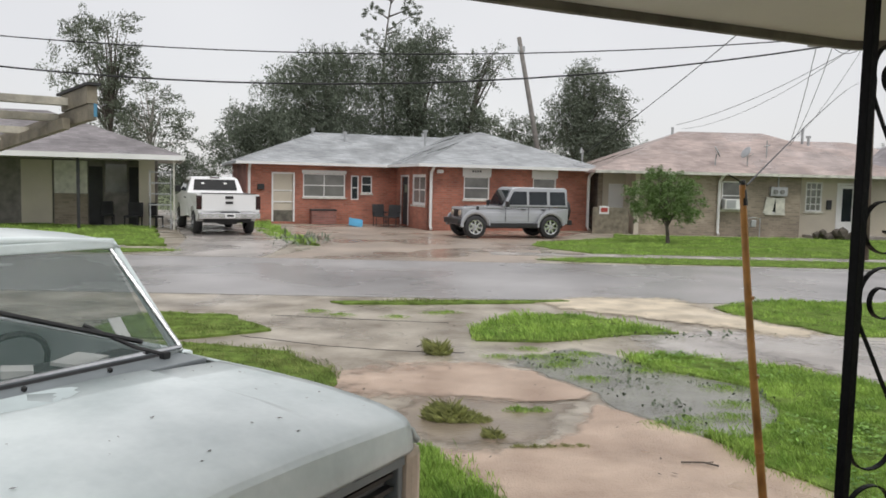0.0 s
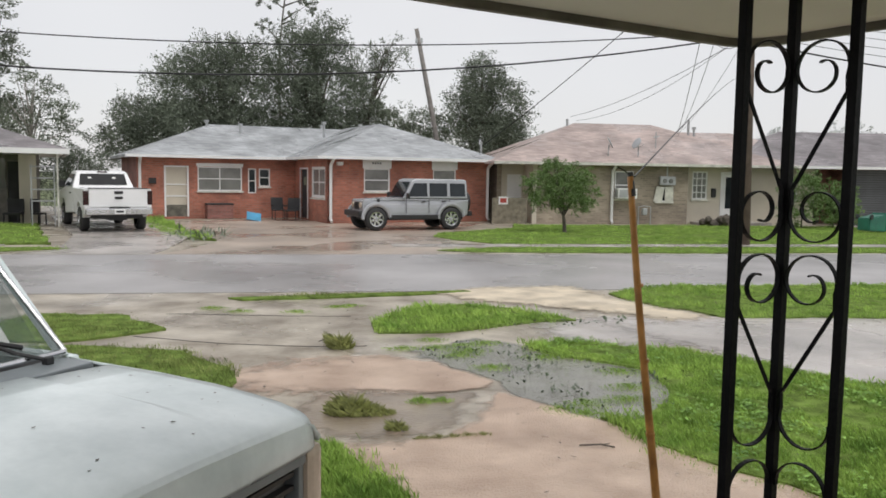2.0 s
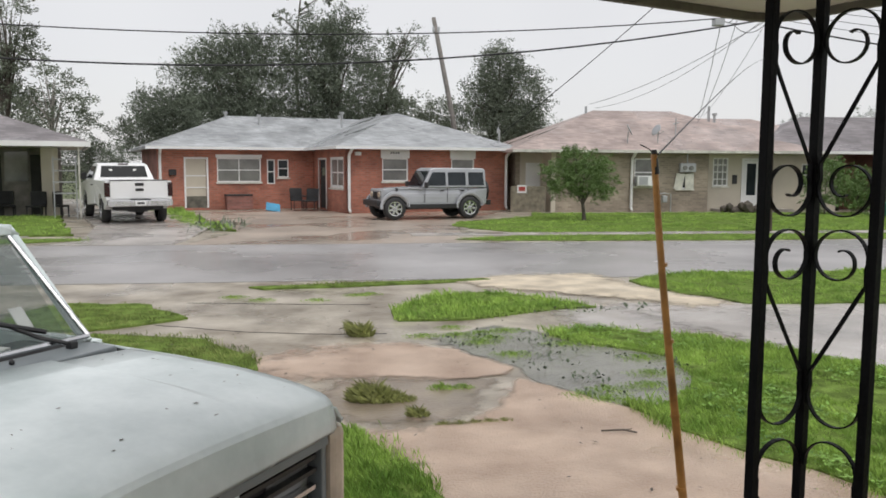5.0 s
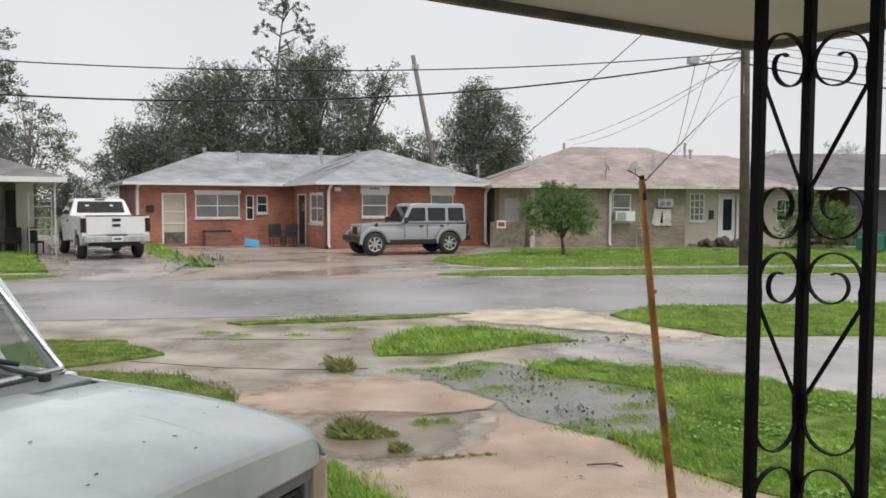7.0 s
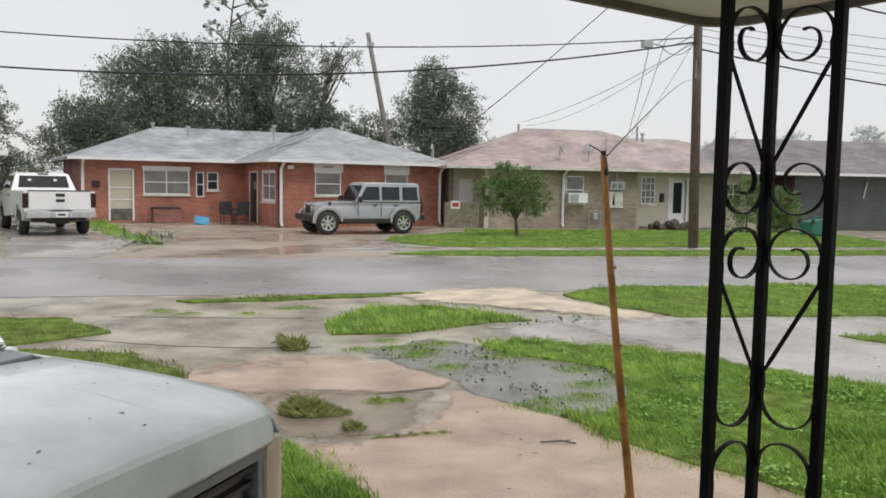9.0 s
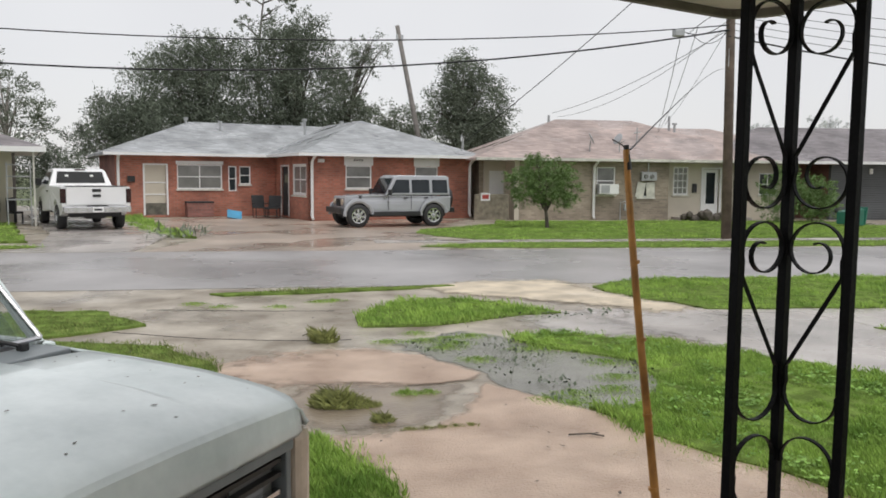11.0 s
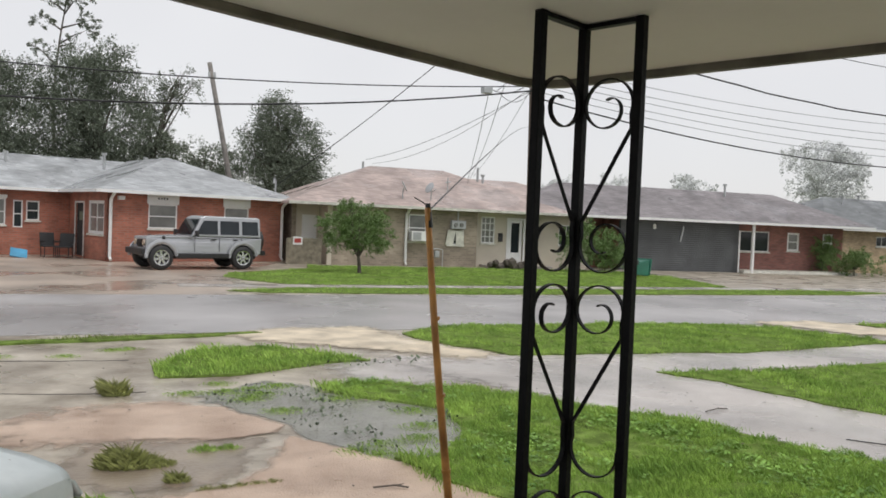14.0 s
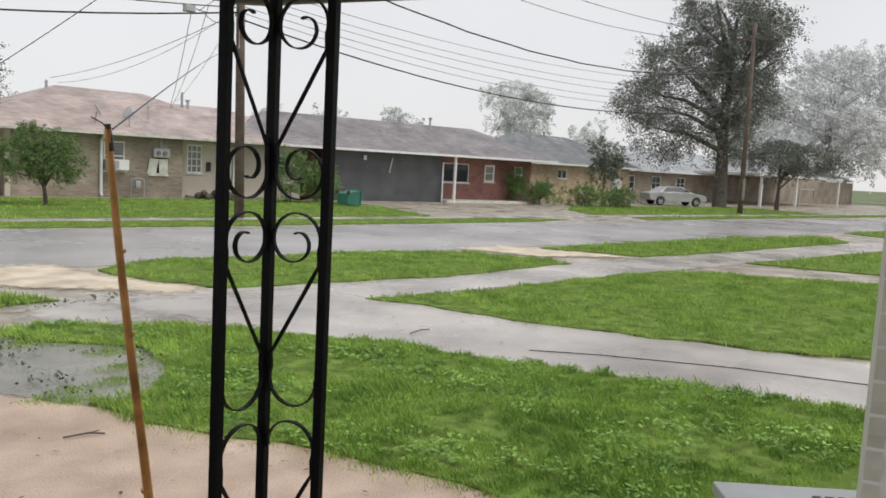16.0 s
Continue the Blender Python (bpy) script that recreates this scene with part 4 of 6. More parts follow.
aw = thing("timber_awning", pose(0, 0, 0), "weathered white timber awning frame with an open end", "awning")
E0, E1 = Vector((-1.66, 6.0, 2.36)), Vector((-3.9, 8.5, 2.12))
# edge beam, end board and lower beam are a darker brown than the rafters
part("edge_beam", beam(E0, E1, 0.05, 0.11), M["wood_dark"], aw)
part("end_board", beam(E0 + Vector((0.0, 0.0, 0.115)), E0.lerp(E1, 0.16) + Vector((0, 0, 0.115)), 0.07, 0.12), M["wood_dark"], aw)
part("cap_strip", beam(E0 + Vector((0.02, -0.02, 0.24)), E0.lerp(E1, 0.18) + Vector((0, 0, 0.24)), 0.1, 0.018), M["dark"], aw)
for f, dz in ((0.13, 0.15), (0.2, 0.06), (0.42, 0.04), (0.66, 0.03), (0.9, 0.03)):
    q = E0.lerp(E1, f) + Vector((0, 0, dz))
    part("rafter", beam(q, q + Vector((-2.1, -0.55, 0.06)), 0.12, 0.055), M["wood"], aw)
part("lower_beam", beam(E0 + Vector((-0.25, 0.15, -0.06)), E1 + Vector((-0.2, 0.1, -0.08)), 0.05, 0.08), M["wood_dark"], aw)
part("blue_tag", beam(E0 + Vector((0.03, -0.03, 0.02)), E0 + Vector((0.035, -0.03, 0.02)), 0.05, 0.09), M["blue"], aw, "small blue plastic tag")
part("awning_post", boxes((-3.95, -3.85, 8.45, 8.55, 0, 2.12)), M["wood"], aw)
part("awning_post", boxes((-3.9, -3.8, 5.55, 5.65, 0, 2.44)), M["wood"], aw)


# ---- houses ----
def downspout(parent, x, y, z, out=0.35):
    bm = bmesh.new()
    tube(bm, [(x, y - out, z - 0.08), (x, y - 0.1, z - 0.32), (x, y - 0.07, z - 0.5), (x, y - 0.07, 0.2), (x, y - 0.2, 0.08)], 0.062, 8)
    part("downspout", bm, M["white"], parent, "white downspout")


def vent(parent, x, y, z, h=0.35, cap=True):
    bm = bmesh.new()
    tube(bm, [(x, y, z - 0.25), (x, y, z + h)], 0.06, 8)
    if cap:
        tube(bm, [(x, y, z + h), (x, y, z + h + 0.1)], 0.11, 8)
    part("roof_vent", bm, M["grey_metal"], parent)


# red brick house
red = thing("brick_house", pose(0.86, 33.0, 0, 0, 0, 18), "red brick bungalow with a grey hipped shingle roof", "house")
EZ = 2.66
front = [(1.55, 2.7, 1.3, 2.25), (4.7, 5.8, 1.3, 2.25)]
part("front_wall", wall(7.45, EZ, front), M["brick"], red)
for x0, x1, z0, z1 in front:
    window(red, pose(x0, 0, z0), x1 - x0, z1 - z0, 1, 2, "glass_pale")
    part("window_head", boxes((x0 - 0.06, x1 + 0.06, -0.03, 0.05, z1 + 0.002, EZ - 0.02)), M["white"], red, "pale panel over the window")
side = [(0.35, 2.2, 1.0, 2.3), (2.75, 3.8, 0.05, 2.2)]
part("side_wall", moved(wall(4.7, EZ, side), pose(0, 4.7, 0, 0, 0, -90) @ Matrix.Translation((0, 0, 0)) @ pose(4.7, 0, 0) @ Matrix.Scale(-1, 4, (1, 0, 0))), M["brick"], red)
SIDE = pose(0, 0, 0, 0, 0, 90) @ Matrix.Scale(-1, 4, (0, 1, 0))
window(red, SIDE @ pose(0.35, 0, 1.0), 1.85, 1.3, 2, 2, "glass_pale", bar=0.12)
dr = part("door", moved(boxes((2.76, 3.79, 0.06, 0.12, 0.06, 2.19)), SIDE), M["dark"], red, "dark open doorway with a screen door")
part("door_frame", moved(boxes((2.68, 2.75, -0.03, 0.06, 0.05, 2.27), (3.8, 3.87, -0.03, 0.06, 0.05, 2.27), (2.75, 3.8, -0.03, 0.06, 2.2, 2.27)), SIDE), M["white"], dr)
part("wreath", moved(boxes((3.05, 3.4, 0.02, 0.05, 1.5, 1.85), bevel=0.01), SIDE), M["leaf_dark"], dr)
left = [(1.15, 2.0, 0.1, 2.2), (2.45, 4.35, 1.2, 2.25), (4.62, 4.98, 1.1, 2.2), (5.1, 5.6, 1.4, 2.2)]
LW = pose(-6.75, 4.7, 0)
part("left_wall", moved(wall(6.74, EZ, left), LW), M["brick"], red)
window(red, LW @ pose(2.45, 0, 1.2), 1.9, 1.05, 2, 2, "glass_pale")
part("window_head", moved(boxes((2.4, 4.4, -0.03, 0.05, 2.255, 2.4)), LW), M["white"], red, "pale panel over the window")
window(red, LW @ pose(5.1, 0, 1.4), 0.5, 0.8, 1, 2, "glass")
d2 = part("screen_door", moved(boxes((1.15, 2.0, 0.06, 0.1, 0.1, 2.2)), LW), M["pale_wall"], red, "pale front door in a white frame")
part("door_frame", moved(boxes((1.07, 1.148, -0.02, 0.06, 0.1, 2.27), (2.002, 2.08, -0.02, 0.06, 0.1, 2.27), (1.148, 2.002, -0.02, 0.06, 2.202, 2.27), (1.15, 2.0, 0.03, 0.06, 1.45, 1.5), (1.15, 2.0, 0.03, 0.06, 0.95, 1.0)), LW), M["white"], d2)
part("kick_panel", moved(boxes((1.152, 1.998, 0.03, 0.058, 0.1, 0.6)), LW), M["fascia"], d2, "dark lower door panel")
part("mailbox", moved(boxes((0.45, 0.75, -0.12, -0.002, 1.5, 1.75), bevel=0.01), LW), M["black"], red)
window(red, LW @ pose(4.62, 0, 1.1), 0.36, 1.1, 1, 2, "glass", sill=False)
part("left_side_wall", boxes((-6.75, -6.55, 4.902, 12, 0, EZ)), M["brick_dark"], red)
part("right_side_wall", boxes((7.25, 7.45, 0.202, 12, 0, EZ)), M["brick"], red)
part("back_wall", boxes((-6.54, 7.24, 11.8, 12, 0, EZ)), M["brick"], red)
rf = part("roof", hip_roof(-0.5, 7.95, -0.5, 12.5, 2.72, 4.35), M["shingle_grey"], red)
part("roof", hip_roof(-7.25, 5.0, 4.2, 12.45, 2.715, 4.28, ends=(True, False)), M["shingle_grey"], red)
part("soffit", boxes((-0.45, 7.9, -0.45, 12.4, 2.662, 2.69)), M["white_dirty"], red)
part("soffit", boxes((-7.2, -0.46, 4.25, 12.4, 2.662, 2.69)), M["white_dirty"], red)
part("gutter", boxes((-0.5, 7.95, -0.6, -0.505, 2.6, 2.72)), M["white"], red, "white eave gutter")
part("gutter", boxes((-7.25, -0.56, 4.1, 4.195, 2.6, 2.715)), M["white"], red, "white eave gutter")
part("gutter", boxes((-0.6, -0.505, -0.6, 4.09, 2.6, 2.715)), M["white"], red, "white eave gutter")
for x, y in ((0.1, 0), (7.35, 0), (-6.65, 4.7)):
    downspout(red, x, y, 2.7, 0.5)
vent(red, 1.2, 4.2, 3.9)
vent(red, -1.9, 7.2, 3.85)
vent(red, -3.3, 8.0, 4.1, 0.25)
vent(red, 4.6, 8.6, 4.2, 0.3)
vent(red, 2.9, 9.8, 4.2, 0.25)
part("floodlight", boxes((0.35, 0.6, -0.16, -0.002, 2.35, 2.5), bevel=0.02), M["white"], red)
part("number_plaque", boxes((1.75, 2.45, -0.045, -0.032, 2.4, 2.54)), M["white"], red)
for i in range(4):
    part("plain_bar", boxes((1.9 + i * 0.11, 1.96 + i * 0.11, -0.05, -0.046, 2.43, 2.51)), M["dark"], red)
part("weatherhead", tube(bmesh.new(), [(7.3, 0.5, 2.6), (7.3, 0.5, 3.55), (7.15, 0.35, 3.6), (7.1, 0.3, 3.4)], 0.04, 6), M["grey_metal"], red)

# tan brick house
tan = thing("tan_house", pose(8.3, 33.6, 0), "tan brick bungalow with a faded rose shingle roof", "house")
part("front_wall", moved(wall(6.8, 2.55, [(3.45, 4.3, 1.1, 2.3), (5.35, 6.1, 1.0, 1.65)]), pose(1.4, 0, 0)), M["brick_tan"], tan)
window(tan, pose(4.85, 0, 1.1), 0.85, 1.2, 1, 2, "glass_pale")
ac = part("air_conditioner", boxes((4.86, 5.72, -0.42, 0.02, 1.13, 1.56), bevel=0.015), M["white"], tan, "white window air conditioner")
part("grille", boxes((4.92, 5.3, -0.435, -0.422, 1.18, 1.51)), M["grey_metal"], ac)
part("side_grille", boxes((4.845, 4.859, -0.38, -0.06, 1.18, 1.51)), M["grey_metal"], ac)
window(tan, pose(6.75, 0, 1.0), 0.75, 0.65, 1, 1, "glass")
for sx, tilt in ((6.86, 8), (7.32, -4)):
    part("storm_shutter", moved(boxes((-0.19, 0.19, -0.05, -0.02, -0.34, 0.34)), pose(sx, -0.02, 1.32, 6, tilt, 0)), M["white_dirty"], tan, "hanging pale storm shutter")
mb = part("meter_box", boxes((6.85, 7.55, -0.18, -0.002, 1.72, 2.1), bevel=0.015), M["grey_metal"], tan, "grey electricity meter box")
for x in (7.05, 7.33):
    part("meter_dial", moved(ring(bmesh.new(), [(0.001, -0.05), (0.09, -0.05), (0.1, 0.0)], 14), pose(x, -0.182, 1.9)), M["glass_pale"], mb)
part("conduit", tube(bmesh.new(), [(7.2, -0.06, 2.1), (7.2, -0.06, 2.55)], 0.03, 6), M["grey_metal"], tan)
gm = part("gas_meter", boxes((6.0, 6.22, -0.4, -0.22, 0.42, 0.72), bevel=0.04), M["grey_metal"], tan)
part("gas_pipe", tube(bmesh.new(), [(5.85, -0.3, 0.0), (5.85, -0.3, 0.78), (6.1, -0.3, 0.82), (6.4, -0.3, 0.78), (6.4, -0.3, 0.0)], 0.025, 6), M["grey_metal"], gm)
part("pale_wall", moved(wall(6.5, 2.55, [(0.42, 1.14, 1.1, 2.35), (1.85, 2.65, 0.06, 2.25), (4.6, 5.5, 1.1, 2.1)]), pose(8.22, 0.5, 0)), M["pale_wall"], tan, "cream painted wall bay")
window(tan, pose(8.64, 0.5, 1.1), 0.72, 1.25, 3, 4, "glass_pale", bar=0.06)
window(tan, pose(12.82, 0.5, 1.1), 0.9, 1.0, 2, 2, "glass")
part("mail_slot_box", boxes((9.55, 9.75, 0.42, 0.498, 1.2, 1.6), bevel=0.01), M["dark"], tan)
part("bay_return", boxes((8.205, 8.218, 0.202, 0.7, 0, 2.55)), M["brick_tan"], tan)
d3 = part("door", boxes((10.1, 10.84, 0.56, 0.61, 0.07, 2.24)), M["white"], tan, "white half-glazed front door")
part("door_glass", boxes((10.26, 10.68, 0.545, 0.559, 0.7, 2.1)), M["glass"], d3)
part("door_frame", boxes((9.98, 10.068, 0.46, 0.56, 0.06, 2.33), (10.872, 10.96, 0.46, 0.56, 0.06, 2.33), (10.068, 10.872, 0.46, 0.56, 2.252, 2.33)), M["white"], d3)
part("door_step", boxes((8.6, 11.9, -0.6, 0.498, 0, 0.12)), M["concrete"], tan)
part("right_wall", boxes((14.73, 16.4, 1.9, 2.1, 0, 2.55)), M["brick_dark"], tan)
part("right_bay", boxes((14.53, 14.72, 0.5, 2.1, 0, 2.55)), M["pale_wall"], tan)
part("entry_wall", boxes((0.2, 1.39, 1.6, 1.8, 0, 2.55), (1.2, 1.398, 0.002, 1.6, 0, 2.55)), M["pale_wall"], tan)
part("entry_door", boxes((0.45, 1.1, 1.55, 1.598, 0.05, 2.1)), M["white"], tan, "white side door")
part("half_wall", boxes((-0.55, 0.95, -0.05, 0.05, 0, 1.1)), M["wood_dark"], tan, "dark timber screen before the side door")
sg = part("warning_sign", boxes((-0.28, 0.12, -0.07, -0.052, 0.82, 1.16)), M["white"], tan, "small white and red notice")
part("plain_bars", boxes((-0.22, 0.06, -0.076, -0.071, 0.9, 1.08)), M["rust_sign"], sg)
part("side_wall", boxes((0.0, 0.19, 1.6, 9, 0, 2.55), (16.2, 16.4, 2.102, 9, 0, 2.55), (0.2, 16.19, 8.8, 9, 0, 2.55)), M["brick_tan"], tan)
part("roof", hip_roof(-0.6, 13.2, -0.5, 9.4, 2.64, 4.62), M["shingle_rose"], tan)
part("roof", hip_roof(4.0, 17.2, -0.3, 9.3, 2.63, 4.3), M["shingle_rose"], tan)
part("soffit", boxes((-0.55, 13.1, -0.45, 9.3, 2.553, 2.6)), M["white_dirty"], tan)
part("soffit", boxes((13.11, 16.85, -0.25, 9.3, 2.553, 2.6)), M["white_dirty"], tan)
part("gutter", boxes((-0.6, 13.2, -0.6, -0.505, 2.53, 2.64)), M["white_dirty"], tan, "white eave gutter")
part("gutter", boxes((13.21, 16.9, -0.4, -0.305, 2.53, 2.63)), M["white_dirty"], tan, "white eave gutter")
downspout(tan, 4.72, 0, 2.62, 0.5)
vent(tan, 9.95, 3.9, 4.3, 0.55, False)
vent(tan, 10.1, 3.6, 4.25, 0.15)
vent(tan, 4.0, 4.4, 4.4, 0.4, False)
for i, (x, s) in enumerate(((4.62, 1), (5.98, -1))):
    dish = thing("satellite_dish", pose(8.3 + x, 33.9, 2.83), "old grey satellite dish on the roof edge", "satellite dish", "dishes on the roof")
    bm = bmesh.new()
    tube(bm, [(0, 0, -0.05), (0, 0, 0.35), (0.02 * s, -0.05, 0.6)], 0.025, 6)
    part("mast", bm, M["grey_metal"], dish)
    bm = bmesh.new()
    bmesh.ops.create_uvsphere(bm, u_segments=16, v_segments=10, radius=0.3)
    bmesh.ops.transform(bm, verts=bm.verts, matrix=pose(0.08 * s, 0.02, 0.7, 15, 62 * s, 0) @ Matrix.Diagonal((0.9, 0.9, 0.12, 1)))
    part("reflector", bm, M["grey_metal"], dish, smooth=True)
    bm = bmesh.new()
    tube(bm, [(0, 0, 0.5), (-0.1 * s, -0.35, 0.62)], 0.015, 5)
    part("feed_arm", bm, M["grey_metal"], dish)
ant = thing("roof_antenna", pose(15.5, 34.9, 3.35), "short grey antenna mast on the roof", "antenna")
bm = bmesh.new()
tube(bm, [(0, 0, -0.2), (0, 0, 0.75)], 0.025, 6)
tube(bm, [(-0.12, 0, 0.5), (0.15, 0, 0.55)], 0.03, 6)
part("mast", bm, M["grey_metal"], ant)
rubbish = bmesh.new()
rr = np.random.default_rng(4)
for i in range(26):
    bmesh.ops.create_icosphere(rubbish, subdivisions=1, radius=rr.uniform(0.1, 0.28), matrix=pose(17.6 + rr.uniform(-1.0, 1.0), 32.6 + rr.uniform(-0.3, 0.3), rr.uniform(0.02, 0.3)))
tagged(part("debris_heap", rubbish, M["bark"]), "dark heap of storm debris by the cream wall", "debris heap", kind="stuff")

# grey house with a dark garage
gar = thing("garage_house", pose(24.6, 33.6, 0, 0, 0, -5), "bungalow with a charcoal garage front and brick wing", "house")
part("garage_front", boxes((-0.2, 6.8, 0.0, 0.2, 0, 2.55)), M["garage"], gar)
bm = bmesh.new()
for i in range(24):
    box(bm, -0.2, 6.8, -0.012, -0.001, 0.06 + i * 0.105, 0.075 + i * 0.105)
tagged(part("siding_lap", bm, M["black"], gar), kind="stuff")
part("garage_side", boxes((6.6, 6.8, 0.202, 0.79, 0, 2.55)), M["garage"], gar)
part("corner_post", tube(bmesh.new(), [(7.35, -0.45, 0), (7.35, -0.45, 2.55)], 0.09, 8), M["white"], gar, "white porch post")
part("corner_post", tube(bmesh.new(), [(6.7, -0.2, 0), (6.7, -0.2, 2.2)], 0.04, 8), M["white"], gar, "white downspout")
part("brick_wing", moved(wall(7.6, 2.55, [(0.6, 2.6, 1.1, 2.2), (3.8, 4.6, 1.2, 2.2), (6.2, 6.9, 1.2, 2.2)]), pose(6.81, 0.8, 0)), M["brick_dark"], gar)
window(gar, pose(7.41, 0.8, 1.1), 2.0, 1.1, 2, 1, "glass")
window(gar, pose(10.61, 0.8, 1.2), 0.8, 1.0, 1, 2, "glass_pale", bar=0.1)
window(gar, pose(13.01, 0.8, 1.2), 0.7, 1.0, 1, 2, "glass_pale", bar=0.1)
part("wing_side", boxes((14.2, 14.4, 1.002, 6.4, 0, 2.55), (-0.2, 0.0, 0.202, 6.4, 0, 2.55), (0.0, 14.19, 6.2, 6.4, 0, 2.55)), M["brick_dark"], gar)
part("roof", hip_roof(-6.0, 15.0, -0.7, 6.7, 2.66, 4.35), M["shingle_brown"], gar)
part("soffit", boxes((-5.9, 14.9, -0.65, 6.6, 2.553, 2.6)), M["white_dirty"], gar)
part("gutter", boxes((-6.0, 15.0, -0.8, -0.705, 2.53, 2.65)), M["white"], gar, "white eave gutter")
part("gutter", boxes((15.002, 15.1, -0.8, 6.7, 2.53, 2.65)), M["white"], gar, "white eave gutter")
vent(gar, 7.6, 2.4, 4.15, 0.5)
vent(gar, 12.6, 4.5, 3.9)
part("wall_flag", moved(boxes((-0.04, 0.04, -0.08, -0.014, -0.4, 0.4), bevel=0.01), pose(3.3, 0, 1.9, 0, 12, 0)), M["grey_metal"], gar)
part("patio_step", boxes((6.81, 14.3, -0.5, 0.798, 0, 0.14)), M["white_dirty"], gar)
part("lamp", boxes((1.6, 1.75, -0.1, -0.013, 2.1, 2.35), bevel=0.02), M["white"], gar)

# buff brick house and the houses beyond
buff = thing("buff_house", pose(40.3, 34.6, 0), "buff brick bungalow with a dark shingle roof", "house")
part("front_wall", moved(wall(11.6, 2.5, [(3.2, 4.2, 1.6, 2.2), (9.3, 10.5, 0.9, 2.1)]), pose(0, 0, 0)), M["brick_buff"], buff)
window(buff, pose(3.2, 0, 1.6), 1.0, 0.6, 2, 1, "glass")
window(buff, pose(9.3, 0, 0.9), 1.2, 1.2, 2, 2, "glass_pale")
part("storm_board", boxes((9.45, 10.6, -0.05, -0.002, 1.0, 1.75)), M["white"], buff, "white board leaning over the window")
part("side_wall", boxes((0, 0.2, 0.202, 7, 0, 2.5)), M["brick_buff"], buff)
part("side_wall", boxes((11.4, 11.6, 0.202, 7, 0, 2.5)), M["brick_buff"], buff)
part("back_wall", boxes((0.2, 11.4, 6.8, 7, 0, 2.5)), M["brick_buff"], buff)
part("roof", hip_roof(-1.6, 12.3, -0.6, 7.6, 2.6, 4.6), M["shingle_dark"], buff)
part("gutter", boxes((-1.6, 12.3, -0.7, -0.605, 2.48, 2.6)), M["white"], buff, "white eave gutter")
vent(buff, 3.2, 2.6, 4.2)
vent(buff, 5.6, 3.4, 4.5, 0.25)
far1 = thing("far_house", pose(55.0, 38.5, 0), "brown brick bungalow with a pale grey roof", "house")
part("wall", boxes((0, 17, 0, 8, 0, 2.5)), M["brick_tan"], far1)
part("roof", hip_roof(-3.6, 17.6, -0.6, 8.6, 2.55, 4.7), M["shingle_grey"], far1)
part("gutter", boxes((-3.6, 17.6, -0.7, -0.605, 2.45, 2.56)), M["white"], far1, "white eave gutter")
for x in (2.0, 6.0, 10.0):
    window(far1, pose(x, -0.13, 1.0), 1.4, 1.1, 2, 2, "glass")
far2 = thing("far_carport_house", pose(74, 36, 0), "brown house with an open carport on white posts", "house")
part("wall", boxes((-4, 34, 3, 11, 0, 2.6)), M["brick_tan"], far2)
part("carport_roof", boxes((-6, 12.4, -3.8, 3.5, 2.62, 2.85)), M["white_dirty"], far2)
for x in (-5.0, 2.1, 12.1):
    part("carport_post", boxes((x - 0.1, x + 0.1, -3.6, -3.4, 0, 2.62)), M["white"], far2)
part("gate_frame", boxes((3.0, 3.08, -3.5, -3.42, 0, 1.7), (6.4, 6.48, -3.5, -3.42, 0, 1.7), (3.08, 6.4, -3.5, -3.42, 1.62, 1.7)), M["grey_metal"], far2, "pale metal gate frame")
part("roof", hip_roof(-5, 36, 3.6, 12, 2.86, 4.6), M["shingle_grey"], far2)

# house with a carport, at the left
lh = thing("carport_house", pose(-8.45, 30.0, 0, 0, 0, 18), "house with an open carport and brown hipped roof", "house")
part("roof", hip_roof(-16, 0.3, -0.3, 9.8, 2.74, 4.5), M["shingle_brown"], lh)
part("fascia", boxes((-16.0, 0.3, -0.36, -0.305, 2.56, 2.74), (0.305, 0.36, -0.36, 9.8, 2.56, 2.74)), M["white"], lh)
part("ceiling", boxes((-15.9, 0.2, -0.25, 9.7, 2.58, 2.62)), M["white_dirty"], lh)
part("back_wall", boxes((-15.8, -0.6, 3.0, 3.2, 0, 2.57)), M["pole_grey"], lh)
part("pale_panel", boxes((-5.48, -4.41, 2.9, 2.998, 0.1, 2.5)), M["pale_wall"], lh, "tall cream panel")
part("pale_panel", boxes((-4.34, -3.17, 2.93, 2.998, 1.24, 2.5)), M["white_dirty"], lh, "grey-white panel")
part("brick_dado", boxes((-4.34, -3.17, 2.92, 2.998, 0.0, 1.23)), M["brick_tan"], lh)
part("doorway", boxes((-3.12, -2.63, 2.94, 2.998, 0.05, 2.3)), M["dark"], lh, "dark doorway")
part("curtain", boxes((-2.52, -1.74, 2.92, 2.998, 1.3, 2.4)), M["glass_pale"], lh, "curtained window")
part("doorway", boxes((-1.66, -1.3, 2.94, 2.998, 0.05, 2.3)), M["dark"], lh, "dark doorway")
part("side_wall", boxes((-1.28, -0.71, 2.0, 2.998, 0, 2.57)), M["pale_wall"], lh)
part("carport_post", boxes((-0.06, 0.0, 0.0, 0.06, 0, 2.57)), M["white_dirty"], lh)
part("carport_post", boxes((-3.3, -3.2, 0.0, 0.1, 0, 2.57)), M["dark"], lh)
part("carport_post", boxes((-9.0, -8.9, 0.0, 0.1, 0, 2.57)), M["white"], lh)
bm = bmesh.new()
for z in (0.9, 1.3, 1.7, 2.1):
    box(bm, -0.9, -0.11, 0.2, 0.55, z, z + 0.04)
for x in (-0.88, -0.16):
    box(bm, x, x + 0.04, 0.2, 0.24, 0, 2.2)
ob = part("shelf_rack", bm, M["grey_metal"])
ob.matrix_world = pose(-8.45, 30.0, 0, 0, 0, 18)
